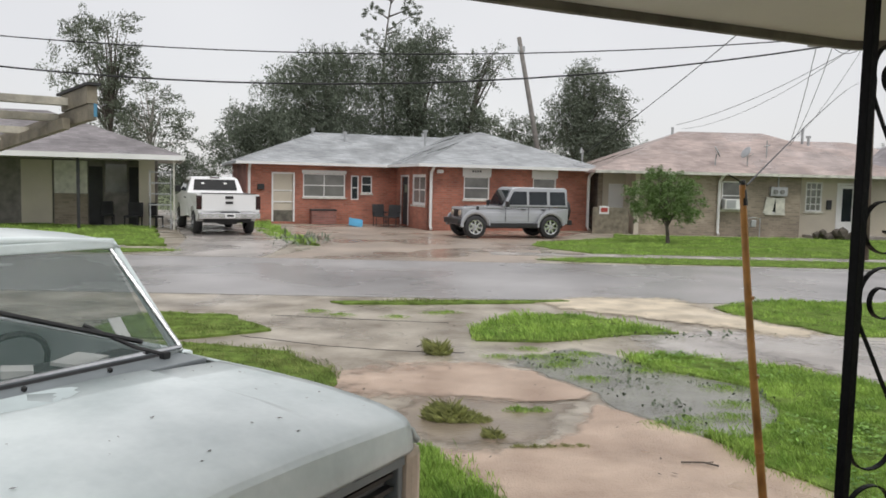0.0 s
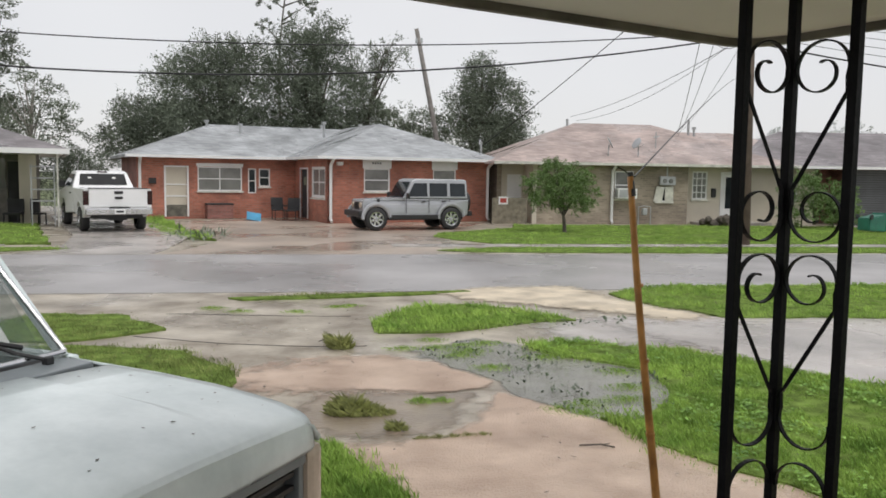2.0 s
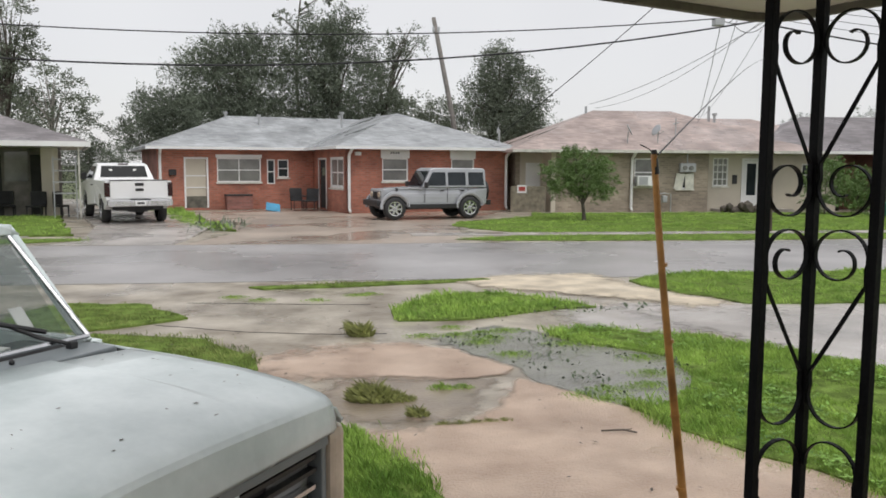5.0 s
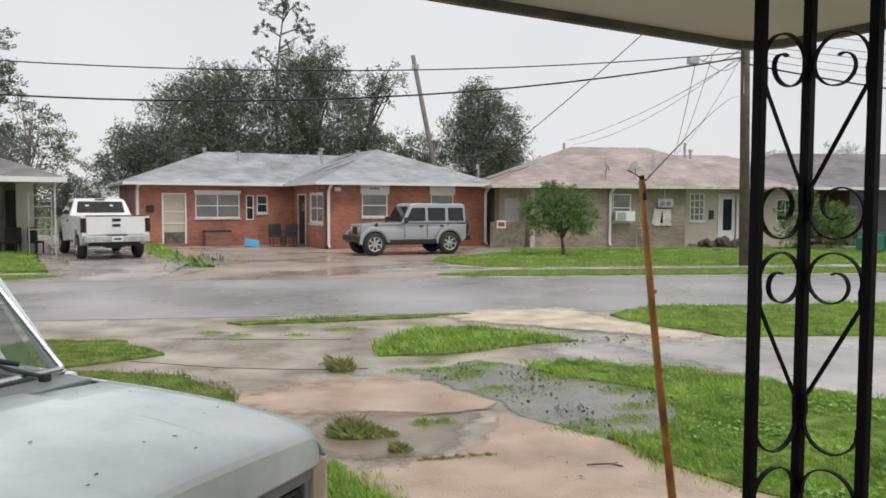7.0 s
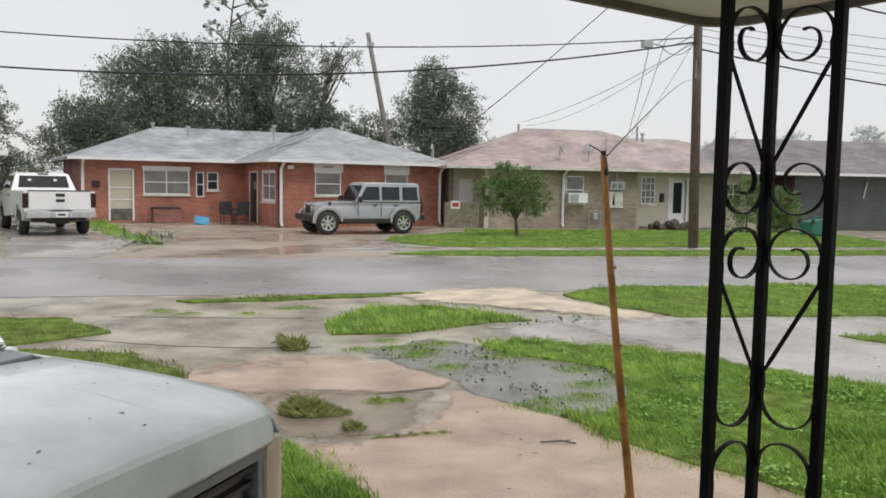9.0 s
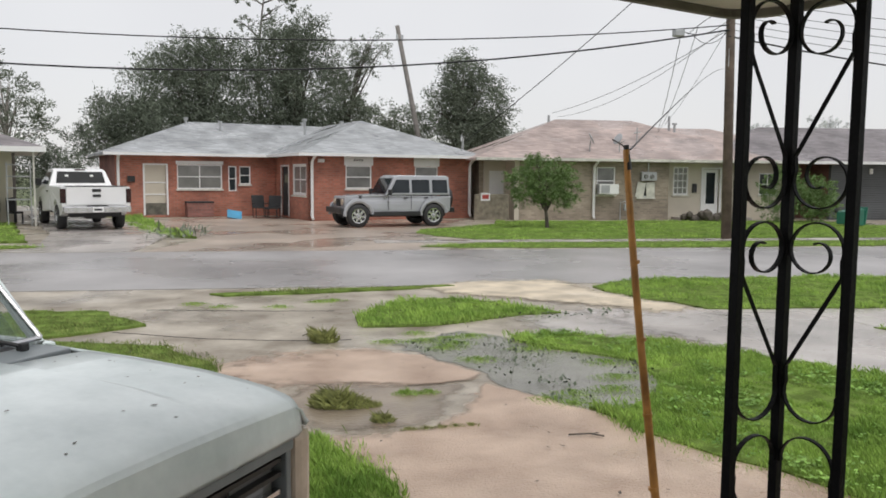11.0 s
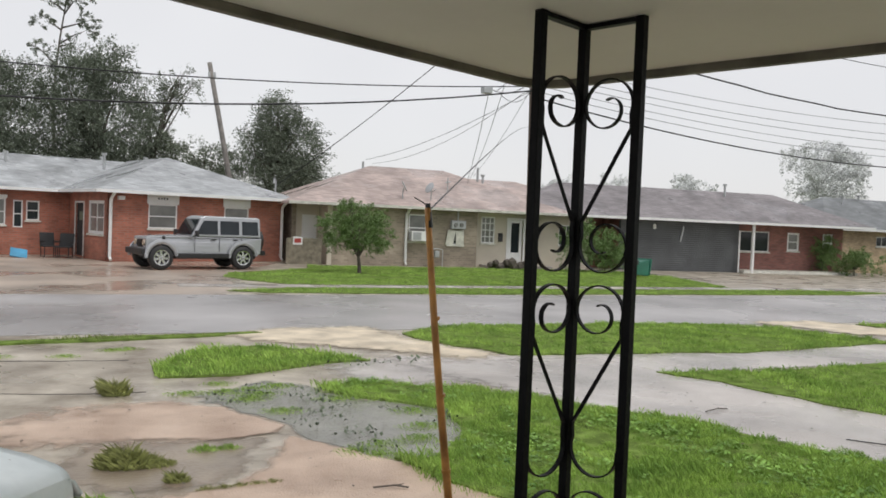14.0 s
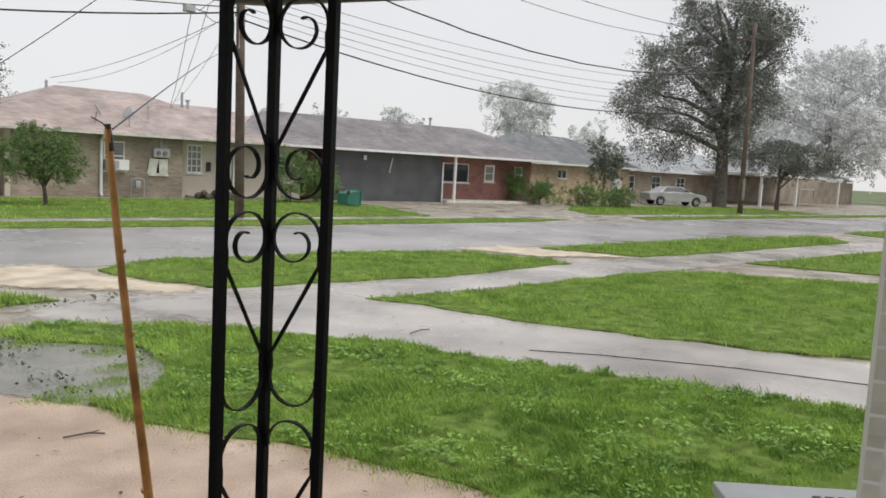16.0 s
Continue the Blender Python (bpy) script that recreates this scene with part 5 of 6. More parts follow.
tagged(ob, "tall pale metal shelf rack in the carport", "shelf")
vent(lh, -7, 4.0, 4.2)

# ---- trees ----
tree("big_tree", -5.2, 48, 7.6, [(-2.0, 0, 6.4, 1.9, 1.6, 1.7), (-0.2, 0.6, 7.9, 1.7, 1.5, 1.5), (1.5, 0, 7.0, 1.8, 1.6, 2.3), (-1.0, -0.4, 4.4, 2.3, 1.7, 1.6), (1.2, 0, 4.2, 2.2, 1.7, 1.6)],
     66000, 0.075, "leaf_dark", "dense dark green tree tossed by the wind", 3, 0.32, wind=(-0.35, 0, 0.35), gap=-0.34, spray=1.25)
tree("big_tree", 0.2, 49, 9.6, [(-0.9, 0, 9.0, 1.4, 1.3, 1.7), (0.6, 0.4, 9.6, 1.3, 1.2, 1.3), (-1.7, 0, 6.6, 1.6, 1.4, 1.9), (0.8, -0.3, 6.6, 2.0, 1.6, 1.9), (-0.2, 0, 4.2, 2.8, 1.8, 1.5)],
     62000, 0.075, "leaf_dark", "tall dense green tree behind the brick house", 5, 0.32, wind=(0.2, 0, 0.3), gap=-0.26, spray=1.15)
tree("slim_tree", 2.9, 49.6, 9.9, [(0.1, 0, 8.7, 0.8, 0.8, 1.0), (1.3, 0, 9.0, 0.65, 0.7, 0.9), (0.0, 0, 6.6, 1.3, 1.1, 1.3), (1.0, 0, 5.0, 1.5, 1.1, 1.3), (-0.6, 0, 4.2, 1.5, 1.2, 1.0), (2.0, 0, 10.3, 0.3, 0.3, 0.35), (2.7, 0, 9.5, 0.35, 0.3, 0.25)],
     22000, 0.07, "leaf_mid", "slender ragged tree with bare top twigs", 7, 0.17, lean=1.8, gap=-0.1, spray=0.9)
tree("low_tree", -8.7, 46, 4.8, [(-0.6, 0, 4.9, 1.1, 1.1, 1.0), (0.8, 0, 4.6, 1.5, 1.2, 1.2), (-1.3, 0, 3.5, 1.2, 1.1, 0.9), (0.9, 0, 3.0, 1.9, 1.2, 1.2)],
     34000, 0.065, "leaf_dark", "rounded green tree behind the brick house", 9, 0.22, wind=(-0.4, 0, 0.2), gap=-0.4)
tree("bent_tree", 10.0, 50, 8.2, [(0.1, 0, 8.0, 1.2, 1.1, 1.3), (-0.7, 0, 6.3, 1.2, 1.2, 1.3), (1.3, 0, 6.6, 1.4, 1.2, 1.3), (0.3, 0, 4.6, 2.1, 1.5, 1.4), (2.1, 0, 4.6, 1.0, 1.0, 1.4)],
     46000, 0.075, "leaf_dark", "dark bushy tree bent over by the wind", 11, 0.25, lean=0.5, wind=(0.75, 0, -0.05), gap=-0.2, spray=1.3)
tree("low_tree", 6.4, 51, 5.2, [(-0.9, 0, 5.2, 1.0, 0.9, 0.8), (0.6, 0, 5.3, 1.0, 0.9, 0.8), (0.0, 0, 3.9, 2.2, 1.2, 0.9)],
     13000, 0.07, "leaf_mid", "ragged green tree behind the roofs", 13, 0.18, gap=-0.1)
tree("low_tree", 13.5, 51, 3.8, [(-1.5, 0, 3.6, 2.0, 1.0, 0.9), (1.0, 0, 3.5, 1.8, 1.0, 0.8)], 12000, 0.07, "leaf_mid", "low ragged thicket behind the roofs", 14, 0.15, gap=-0.15)
tree("pine_tree", -2.0, 55, 15.8, [(-1.3, 0, 11.7, 0.6, 0.5, 0.35), (0.9, 0, 12.1, 0.55, 0.5, 0.35), (-0.9, 0, 13.2, 0.6, 0.5, 0.4), (1.2, 0, 13.6, 0.8, 0.5, 0.4), (1.6, 0, 12.9, 0.55, 0.4, 0.3), (-0.5, 0, 14.6, 0.7, 0.5, 0.4), (0.9, 0, 14.8, 0.7, 0.5, 0.4), (0.2, 0, 15.7, 0.75, 0.5, 0.45), (-0.6, 0, 16.1, 0.45, 0.4, 0.3)],
     4200, 0.08, "leaf_mid", "tall thin pine with sparse needles at the branch ends", 15, 0.17, limbs=1, foot=0.6, fork=(0.9, 0.98), gap=-0.3, spray=0.5)
tree("ragged_tree", -17.0, 46, 9.9, [(-1.0, 0, 9.8, 1.1, 1.0, 0.9), (0.4, 0, 10.1, 0.9, 0.8, 0.7), (-2.3, 0, 8.1, 1.2, 1.0, 0.8), (0.2, 0, 8.3, 1.2, 1.0, 1.0), (-0.9, 0, 6.4, 1.6, 1.0, 1.1), (0.2, 0, 4.8, 1.2, 1.0, 1.3)],
     21000, 0.085, "leaf_mid", "half-bare tall tree with ragged dark foliage", 17, 0.22, limbs=4, gap=0.02, spray=1.0)
tree("bare_tree", -14.4, 45, 6.4, [(-0.3, 0, 6.6, 0.9, 0.8, 0.7), (0.9, 0, 5.7, 0.9, 0.8, 0.8), (-0.9, 0, 5.2, 1.0, 0.8, 0.8), (1.3, 0, 4.2, 0.9, 0.8, 0.8), (0.0, 0, 3.8, 1.4, 0.8, 0.9)],
     9000, 0.075, "leaf_mid", "open-branched pale tree with ragged leaves", 18, 0.13, "bark_pale", limbs=5, gap=0.04, spray=0.8)
tree("hedge_tree", -11.7, 42, 2.6, [(-0.8, 0, 2.1, 1.2, 1.0, 1.0), (0.5, 0, 1.5, 1.0, 1.0, 1.2)], 15000, 0.06, "leaf_dark", "dark shrubbery between the houses", 21, 0.12, foot=0.05, gap=-0.4)
OAK = [(-1.6, 3.0, 10.4, 3.3, 3.3, 1.9), (-2.6, 4.6, 7.6, 3.0, 3.0, 1.5), (-2.0, 3.6, 5.2, 2.4, 2.4, 1.1), (0.4, 0.4, 13.6, 3.0, 3.0, 1.8), (-0.8, 1.6, 15.6, 2.6, 2.6, 1.4), (0.6, -1.0, 11.0, 2.6, 2.6, 1.6), (1.2, -2.3, 13.0, 1.9, 1.9, 1.3), (0.1, 0.2, 8.2, 2.6, 2.6, 1.6), (0.2, 0.1, 5.2, 1.7, 1.7, 1.5), (0.9, -1.8, 8.6, 1.6, 1.6, 1.3)]
# leaf colour of the oak and its low neighbour is lifted to paint in haze
tree("oak_tree", 56.9, 29.9, 13.8, OAK, 120000, 0.09, "leaf_oak_haze", "large spreading oak in the rain", 23, 0.6, limbs=2, foot=0.3, fork=(0.55, 0.85), gap=-0.1, spray=1.5, freq=0.42, wind=(0.1, -0.3, 0.0))
tree("limb_tree", 60.6, 27.2, 3.6, [(0.0, 0.4, 3.9, 2.0, 2.0, 1.2), (0.9, -1.6, 4.0, 1.5, 1.5, 0.8), (1.8, -3.2, 3.6, 0.9, 0.9, 0.45)], 16000, 0.085, "leaf_oak_haze", "low drooping tree beside the oak", 25, 0.2, gap=-0.3, wind=(0.3, -0.4, -0.1))
# haze on these far trees comes only from their pale leaf and bark colours
tree("far_tree", 104, 93, 15.0, [(-4.5, 0, 13.2, 3.6, 3, 2.4), (0, 0, 14.8, 3.6, 3, 2.2), (4.2, 0, 13.4, 3.0, 3, 2.2), (-1.5, 0, 10.6, 4.2, 3, 2.0), (5.4, 0, 10.6, 3.0, 3, 2.0), (0.5, 0, 7.6, 4.5, 3, 1.6)], 26000, 0.19, "leaf_far_haze", "far tree painted pale with rain haze", 27, 0.35, "bark_far_haze", gap=-0.12, spray=1.8, freq=0.3)
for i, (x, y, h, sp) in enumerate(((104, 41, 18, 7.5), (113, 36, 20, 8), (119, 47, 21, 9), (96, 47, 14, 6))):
    tree("far_tree", x, y, h * 0.9, lobed(h, sp, 0.3, 8, 31 + i), 26000, 0.19, "leaf_far_haze", "far tall tree painted pale with rain haze", 31 + i, 0.35, "bark_far_haze", gap=-0.15, spray=1.9, freq=0.3)
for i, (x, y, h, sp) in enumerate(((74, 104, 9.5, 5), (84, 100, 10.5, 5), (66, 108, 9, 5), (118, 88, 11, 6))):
    tree("far_tree", x, y, h * 0.85, lobed(h, sp, 0.3, 5, 37 + i), 8000, 0.21, "leaf_far_haze", "far low tree painted pale with rain haze", 37 + i, 0.25, "bark_far_haze", gap=-0.25, spray=1.6, freq=0.3)
tree("young_tree", 9.36, 28.4, 1.7, [(-0.45, 0, 2.2, 0.5, 0.5, 0.36), (0.35, 0, 2.0, 0.55, 0.5, 0.35), (-0.95, 0, 1.65, 0.55, 0.5, 0.42), (0.75, 0, 1.5, 0.42, 0.45, 0.4), (-0.2, -0.2, 1.55, 0.65, 0.6, 0.45), (-0.75, 0, 1.15, 0.5, 0.45, 0.28), (0.35, 0, 1.1, 0.5, 0.45, 0.28), (-0.55, 0, 2.55, 0.16, 0.16, 0.18)],
     24000, 0.036, "leaf_bush", "small leafy green tree on the lawn", 41, 0.085, lean=-0.25, limbs=3, gap=-0.3, spray=0.34, freq=1.6, wind=(0.3, 0, 0.1))
tree("young_tree", 42.9, 30.4, 3.3, [(-0.5, 0, 3.4, 0.8, 0.8, 0.7), (0.6, 0, 3.0, 0.9, 0.8, 0.7), (0.0, 0, 2.2, 1.1, 0.9, 0.6)], 7000, 0.07, "leaf_mid", "small ragged tree in front of the buff house", 43, 0.06, gap=-0.2, spray=0.6, freq=1.0)
for i, (x, y, h, r) in enumerate(((40.0, 29.6, 1.3, 1.4), (42.5, 29.0, 1.2, 1.2), (37.4, 33.0, 1.9, 1.0), (38.2, 31.6, 1.3, 1.0), (20.6, 31.4, 2.3, 1.2), (21.9, 31.2, 1.8, 1.1))):
    tree("shrub", x, y, h * 0.7, lobed(h, r, 0.2, 5, 50 + i, 0.8), 7000, 0.05, "leaf_bush", "dark green garden shrub by the house", 50 + i, 0.04, foot=0.03, limbs=2, category="shrub", gap=-0.5, spray=0.45, freq=1.0)

# ---- poles and cables ----
def wood_pole(x, y, h, r, label, lean=(0, 0), m="pole"):
    t = thing("utility_pole", pose(x, y, 0), label, "utility pole")
    bm = bmesh.new()
    tube(bm, [(0, 0, -0.3), (lean[0] * 0.5, lean[1] * 0.5, h * 0.5), (lean[0], lean[1], h)], r, 10, r * 0.72)
    part("shaft", bm, M[m], t, smooth=True)
    return t


pa = wood_pole(13.45, 23.1, 11.5, 0.155, "brown wooden utility pole beside the street", (-0.25, 0))
part("splice_box", boxes((-1.95, -1.65, -0.12, 0.12, 6.05, 6.25), bevel=0.02), M["grey_metal"], pa)
part("bracket", boxes((-0.22, -0.12, -0.1, 0.1, 5.2, 5.75), bevel=0.02), M["grey_metal"], pa)
part("crossarm", boxes((-0.3, 0.0, -1.1, 1.1, 10.0, 10.12)), M["pole"], pa)
pb = wood_pole(48.4, 24.0, 11.6, 0.16, "dark wooden utility pole by the oak", (-0.2, 0))
part("crossarm", boxes((-0.25, -0.1, -1.2, 1.2, 10.6, 10.74)), M["pole"], pb)
part("base_wrap", tube(bmesh.new(), [(0, 0, 0.9), (-0.01, 0, 2.2)], 0.175, 10), M["pole_grey"], pb)
pc = wood_pole(7.9, 46, 10.2, 0.17, "leaning wooden utility pole behind the houses", (-2.05, 0), "pole_grey")
part("insulator", boxes((-2.1, -1.7, -0.1, 0.1, 9.4, 9.7), bevel=0.02), M["grey_metal"], pc)
pd = wood_pole(-26, 23.1, 11, 0.16, "wooden utility pole down the street")
pe = wood_pole(92, 25.0, 11, 0.16, "wooden utility pole far down the street")


def cable(a, b, drop, r, label, m="cable", wob=0.0):
    bm = bmesh.new()
    pts = sag(a, b, drop, 28)
    if wob:
        pts = [p + Vector((0, 0, wob * math.sin(i * 2.1))) for i, p in enumerate(pts)]
    tube(bm, pts, r, 5)
    tagged(part("cable", bm, M[m]), label, "cable", "overhead cables")


P, Q = (13.2, 23.0), (48.3, 24.0)
cable((-26, 23, 7.4), (*P, 6.42), 1.38, 0.018, "black overhead cable along the street")
cable((-26, 23, 7.3), (*P, 6.28), 2.14, 0.026, "thick black overhead cable sagging along the street")
cable((*P, 6.1), (*Q, 6.7), 1.45, 0.026, "thick black overhead cable sagging along the street")
cable((*P, 8.6), (*Q, 8.9), 1.75, 0.03, "twisted black overhead cable along the street", wob=0.02)
cable((*P, 10.3), (*Q, 10.6), 1.5, 0.014, "black overhead cable along the street")
cable((13.2, 22.2, 10.3), (48.3, 23, 10.6), 1.0, 0.014, "black overhead cable along the street")
for i, (za, zb, dr_) in enumerate(((7.2, 8.2, 1.0), (6.9, 7.7, 1.0), (6.7, 7.3, 1.0), (6.5, 7.0, 1.1), (6.3, 6.85, 1.2))):
    cable((*P, za), (*Q, zb), dr_, 0.01, "thin grey overhead cable along the street", "cable_thin")
for i, (za, zb, dr_) in enumerate(((6.7, 7, 1.4), (8.9, 8.9, 1.4), (8.2, 8.0, 1.3), (7.0, 6.8, 1.3), (10.6, 10.4, 1.2))):
    cable((*Q, za), (92, 25, zb), dr_, 0.016, "black overhead cable along the street")
cable((13.2, 23, 9.8), (7.75, 35.6, 3.4), 0.25, 0.016, "service cable down to the brick house")
cable((13.2, 23, 6.3), (12.4, 37.8, 4.9), 0.3, 0.01, "service cable down to the tan house", "cable_thin")
cable((13.0, 23, 6.25), (12.6, 37.5, 4.7), 0.5, 0.008, "service cable down to the tan house", "cable_thin")
cable((11.7, 23, 6.2), (16.5, 34.9, 4.0), 0.2, 0.012, "service cable down to the tan house", "cable_thin", 0.03)
cable((12.2, 23, 6.3), (16.5, 34.9, 3.9), 0.35, 0.01, "service cable down to the tan house", "cable_thin")
cable((13.2, 23, 6.4), (18.0, 37.5, 4.4), 0.2, 0.008, "service cable down to the tan house", "cable_thin")
cable((1.795, 2.98, 1.99), (13.3, 23, 5.0), -0.2, 0.0032, "thin black cable from the bamboo pole", "cable")
cable((11.7, 23, 6.2), (13.2, 23, 6.6), 0.25, 0.012, "slack cable loop at the pole")
cable((11.9, 23, 6.1), (13.2, 23, 6.9), -0.1, 0.01, "slack cable loop at the pole")
cable((12.1, 23, 6.05), (13.2, 23, 6.3), 0.3, 0.01, "slack cable loop at the pole")

# ---- vehicles ----
def wheel(parent, x, y, r, w=0.24, out=1, spokes=5, rim_m="chrome"):
    t = part("wheel", moved(ring(bmesh.new(), [(r * 0.62, -w / 2), (r * 0.9, -w / 2), (r, -w * 0.36), (r, w * 0.36), (r * 0.9, w / 2), (r * 0.62, w / 2)]), pose(x, y, r)), M["rubber"], parent, smooth=True)
    part("rim", moved(ring(bmesh.new(), [(r * 0.63, w * 0.5 * out), (r * 0.57, w * 0.44 * out), (r * 0.54, w * 0.1 * out), (0.001, w * 0.08 * out)]), pose(x, y, r)), M["dark" if spokes else rim_m], t)
    part("rim_lip", moved(ring(bmesh.new(), [(r * 0.56, w * 0.3 * out), (r * 0.56, w * 0.5 * out), (r * 0.64, w * 0.51 * out)]), pose(x, y, r)), M[rim_m], t)
    for i in range(spokes):
        m = pose(x, y, r) @ pose(0, 0, 0, 0, 360 / spokes * i + 17, 0)
        part("spoke", moved(boxes((0.02, r * 0.57, w * 0.3 * out - 0.015, w * 0.3 * out + 0.025, -r * 0.1, r * 0.1), bevel=0.006), m), M[rim_m], t)
    part("hub", moved(ring(bmesh.new(), [(0.06, w * 0.28 * out), (0.06, w * 0.42 * out), (0.001, w * 0.44 * out)], 12), pose(x, y, r)), M["grey_metal"], t)
    return t


def shell(prof, half, bm=None, tuck=None, bevel=0.03):
    """A body drawn from its side outline (x, z); its half width at each point is given by half(x, z)."""
    bm = bm or bmesh.new()
    a = [bm.verts.new((x, half(x, z), z)) for x, z in prof]
    b = [bm.verts.new((x, -half(x, z), z)) for x, z in prof]
    n = len(prof)
    bm.faces.new(a)
    bm.faces.new(b[::-1])
    es = []
    for i in range(n):
        bm.faces.new((a[(i + 1) % n], a[i], b[i], b[(i + 1) % n]))
    bmesh.ops.recalc_face_normals(bm, faces=bm.faces)
    if bevel:
        rim = [e for e in bm.edges if (e.verts[0].co.y > 0) == (e.verts[1].co.y > 0)]
        bmesh.ops.bevel(bm, geom=rim, offset=bevel, segments=2, affect="EDGES", profile=0.6)
    return bm


def arch(x0, r, n=9):
    return [(x0 + r * math.cos(radians(180 - 180 * i / (n - 1))), 0.36 + r * math.sin(radians(180 * i / (n - 1)))) for i in range(n)]


def sheet(bm, rows, thick):
    """A bent sheet through rows of points, closed underneath."""
    hi = [[bm.verts.new(p) for p in r] for r in rows]
    n, k = len(rows), len(rows[0])
    c = sum((Vector(p) for r in rows for p in r), Vector()) / (n * k) - Vector((0, 0, 1.0))
    lo = [[bm.verts.new(Vector(p) + (Vector((c.x, c.y * 0.3, c.z)) - Vector(p)).normalized() * thick) for p in r] for r in rows]
    for i in range(n - 1):
        for j in range(k - 1):
            bm.faces.new((hi[i][j], hi[i + 1][j], hi[i + 1][j + 1], hi[i][j + 1]))
            bm.faces.new((lo[i][j + 1], lo[i + 1][j + 1], lo[i + 1][j], lo[i][j]))
    for j in range(k - 1):
        bm.faces.new((hi[0][j + 1], lo[0][j + 1], lo[0][j], hi[0][j]))
        bm.faces.new((hi[-1][j], lo[-1][j], lo[-1][j + 1], hi[-1][j + 1]))
    for i in range(n - 1):
        bm.faces.new((hi[i][0], lo[i][0], lo[i + 1][0], hi[i + 1][0]))
        bm.faces.new((hi[i + 1][-1], lo[i + 1][-1], lo[i][-1], hi[i][-1]))
    bmesh.ops.recalc_face_normals(bm, faces=bm.faces)
    return bm


# the old pale blue pickup parked beside the porch
tr = thing("pickup_truck", pose(0.11, 2.41, 0, 0, 0, -32), "old chalky pale blue pickup truck with worn paint", "pickup truck")


def hood_z(x, y):
    base = np.interp(x, [-1.12, -0.98, -0.65, -0.3, -0.1, -0.02, 0.005, 0.022, 0.035], [1.2, 1.195, 1.189, 1.172, 1.144, 1.124, 1.114, 1.102, 1.085])
    crown = 0.04 * (1 - (y / 0.9) ** 2) + (0.013 * min(1.0, max(0.0, (-x - 0.12) / 0.4)) if abs(y) < 0.5 else 0.0)
    return base + crown


bm = bmesh.new()
xs = [-0.93, -0.75, -0.55, -0.35, -0.2, -0.1, -0.05, -0.02, 0.005, 0.022, 0.035]
ys = [-0.885, -0.84, -0.7, -0.515, -0.485, -0.25, 0, 0.25, 0.485, 0.515, 0.7, 0.84, 0.885]
sheet(bm, [[(x + 0.064 - 0.015 * (abs(y) / 0.9) ** 4, y, hood_z(x, y)) for y in ys] for x in xs] + [[(0.107 - 0.012 * (abs(y) / 0.9) ** 4, y, 1.045 + 0.01 * (1 - (y / 0.9) ** 2)) for y in ys]] + [[(0.112 - 0.012 * (abs(y) / 0.9) ** 4, y, 1.0 + 0.01 * (1 - (y / 0.9) ** 2)) for y in ys]], 0.02)
for ed in bm.edges:
    if all(0.48 < abs(v.co.y) < 0.54 for v in ed.verts) and abs(ed.verts[0].co.y - ed.verts[1].co.y) < 0.01:
        ed.smooth = False
    if all(0.08 < v.co.x < 0.105 and v.co.z > 1.06 for v in ed.verts) and abs(ed.verts[0].co.y - ed.verts[1].co.y) > 0.02:
        ed.smooth = False  # the crease over the nose
hood = part("hood", bm, M["truck"], tr, "pale blue hood with chalky worn patches", smooth=True)
rr2 = np.random.default_rng(12)
for cx, cy, rx, ry in ((-0.78, -0.1, 0.09, 0.42), (-0.35, -0.55, 0.2, 0.16)):
    bm = bmesh.new()
    pts = []
    for i in range(22):
        a = 2 * math.pi * i / 22
        k = 0.75 + 0.45 * noise.noise(Vector((math.cos(a) * 1.5 + cx * 9, math.sin(a) * 1.5, cy)))
        x, y = cx + rx * k * math.cos(a), cy + ry * k * math.sin(a)
        pts.append(bm.verts.new((x, y, hood_z(x, y) + 0.0012)))
    c = bm.verts.new((cx, cy, hood_z(cx, cy) + 0.0014))
    for i in range(22):
        bm.faces.new((c, pts[i], pts[(i + 1) % 22]))
    part("worn_patch", bm, M["truck_worn"], hood)
bm = bmesh.new()
for i in range(34):
    x, y = rr2.uniform(-0.9, 0.0), rr2.uniform(-0.85, 0.85)
    k, a = rr2.uniform(0.004, 0.012), rr2.uniform(0, 6.28)
    d, w = Vector((math.cos(a), math.sin(a), 0)) * k, Vector((-math.sin(a), math.cos(a), 0)) * k * 0.45
    p = Vector((x + 0.055, y, hood_z(x, y) + 0.004))
    bm.faces.new([bm.verts.new(v) for v in (p - d, p + w, p + d, p - w)])
tagged(part("leaf_specks", moved(bm, pose(0.11, 2.41, 0, 0, 0, -32)), M["bark"]), "dark specks of leaf blown on the hood", "leaf litter", kind="stuff")
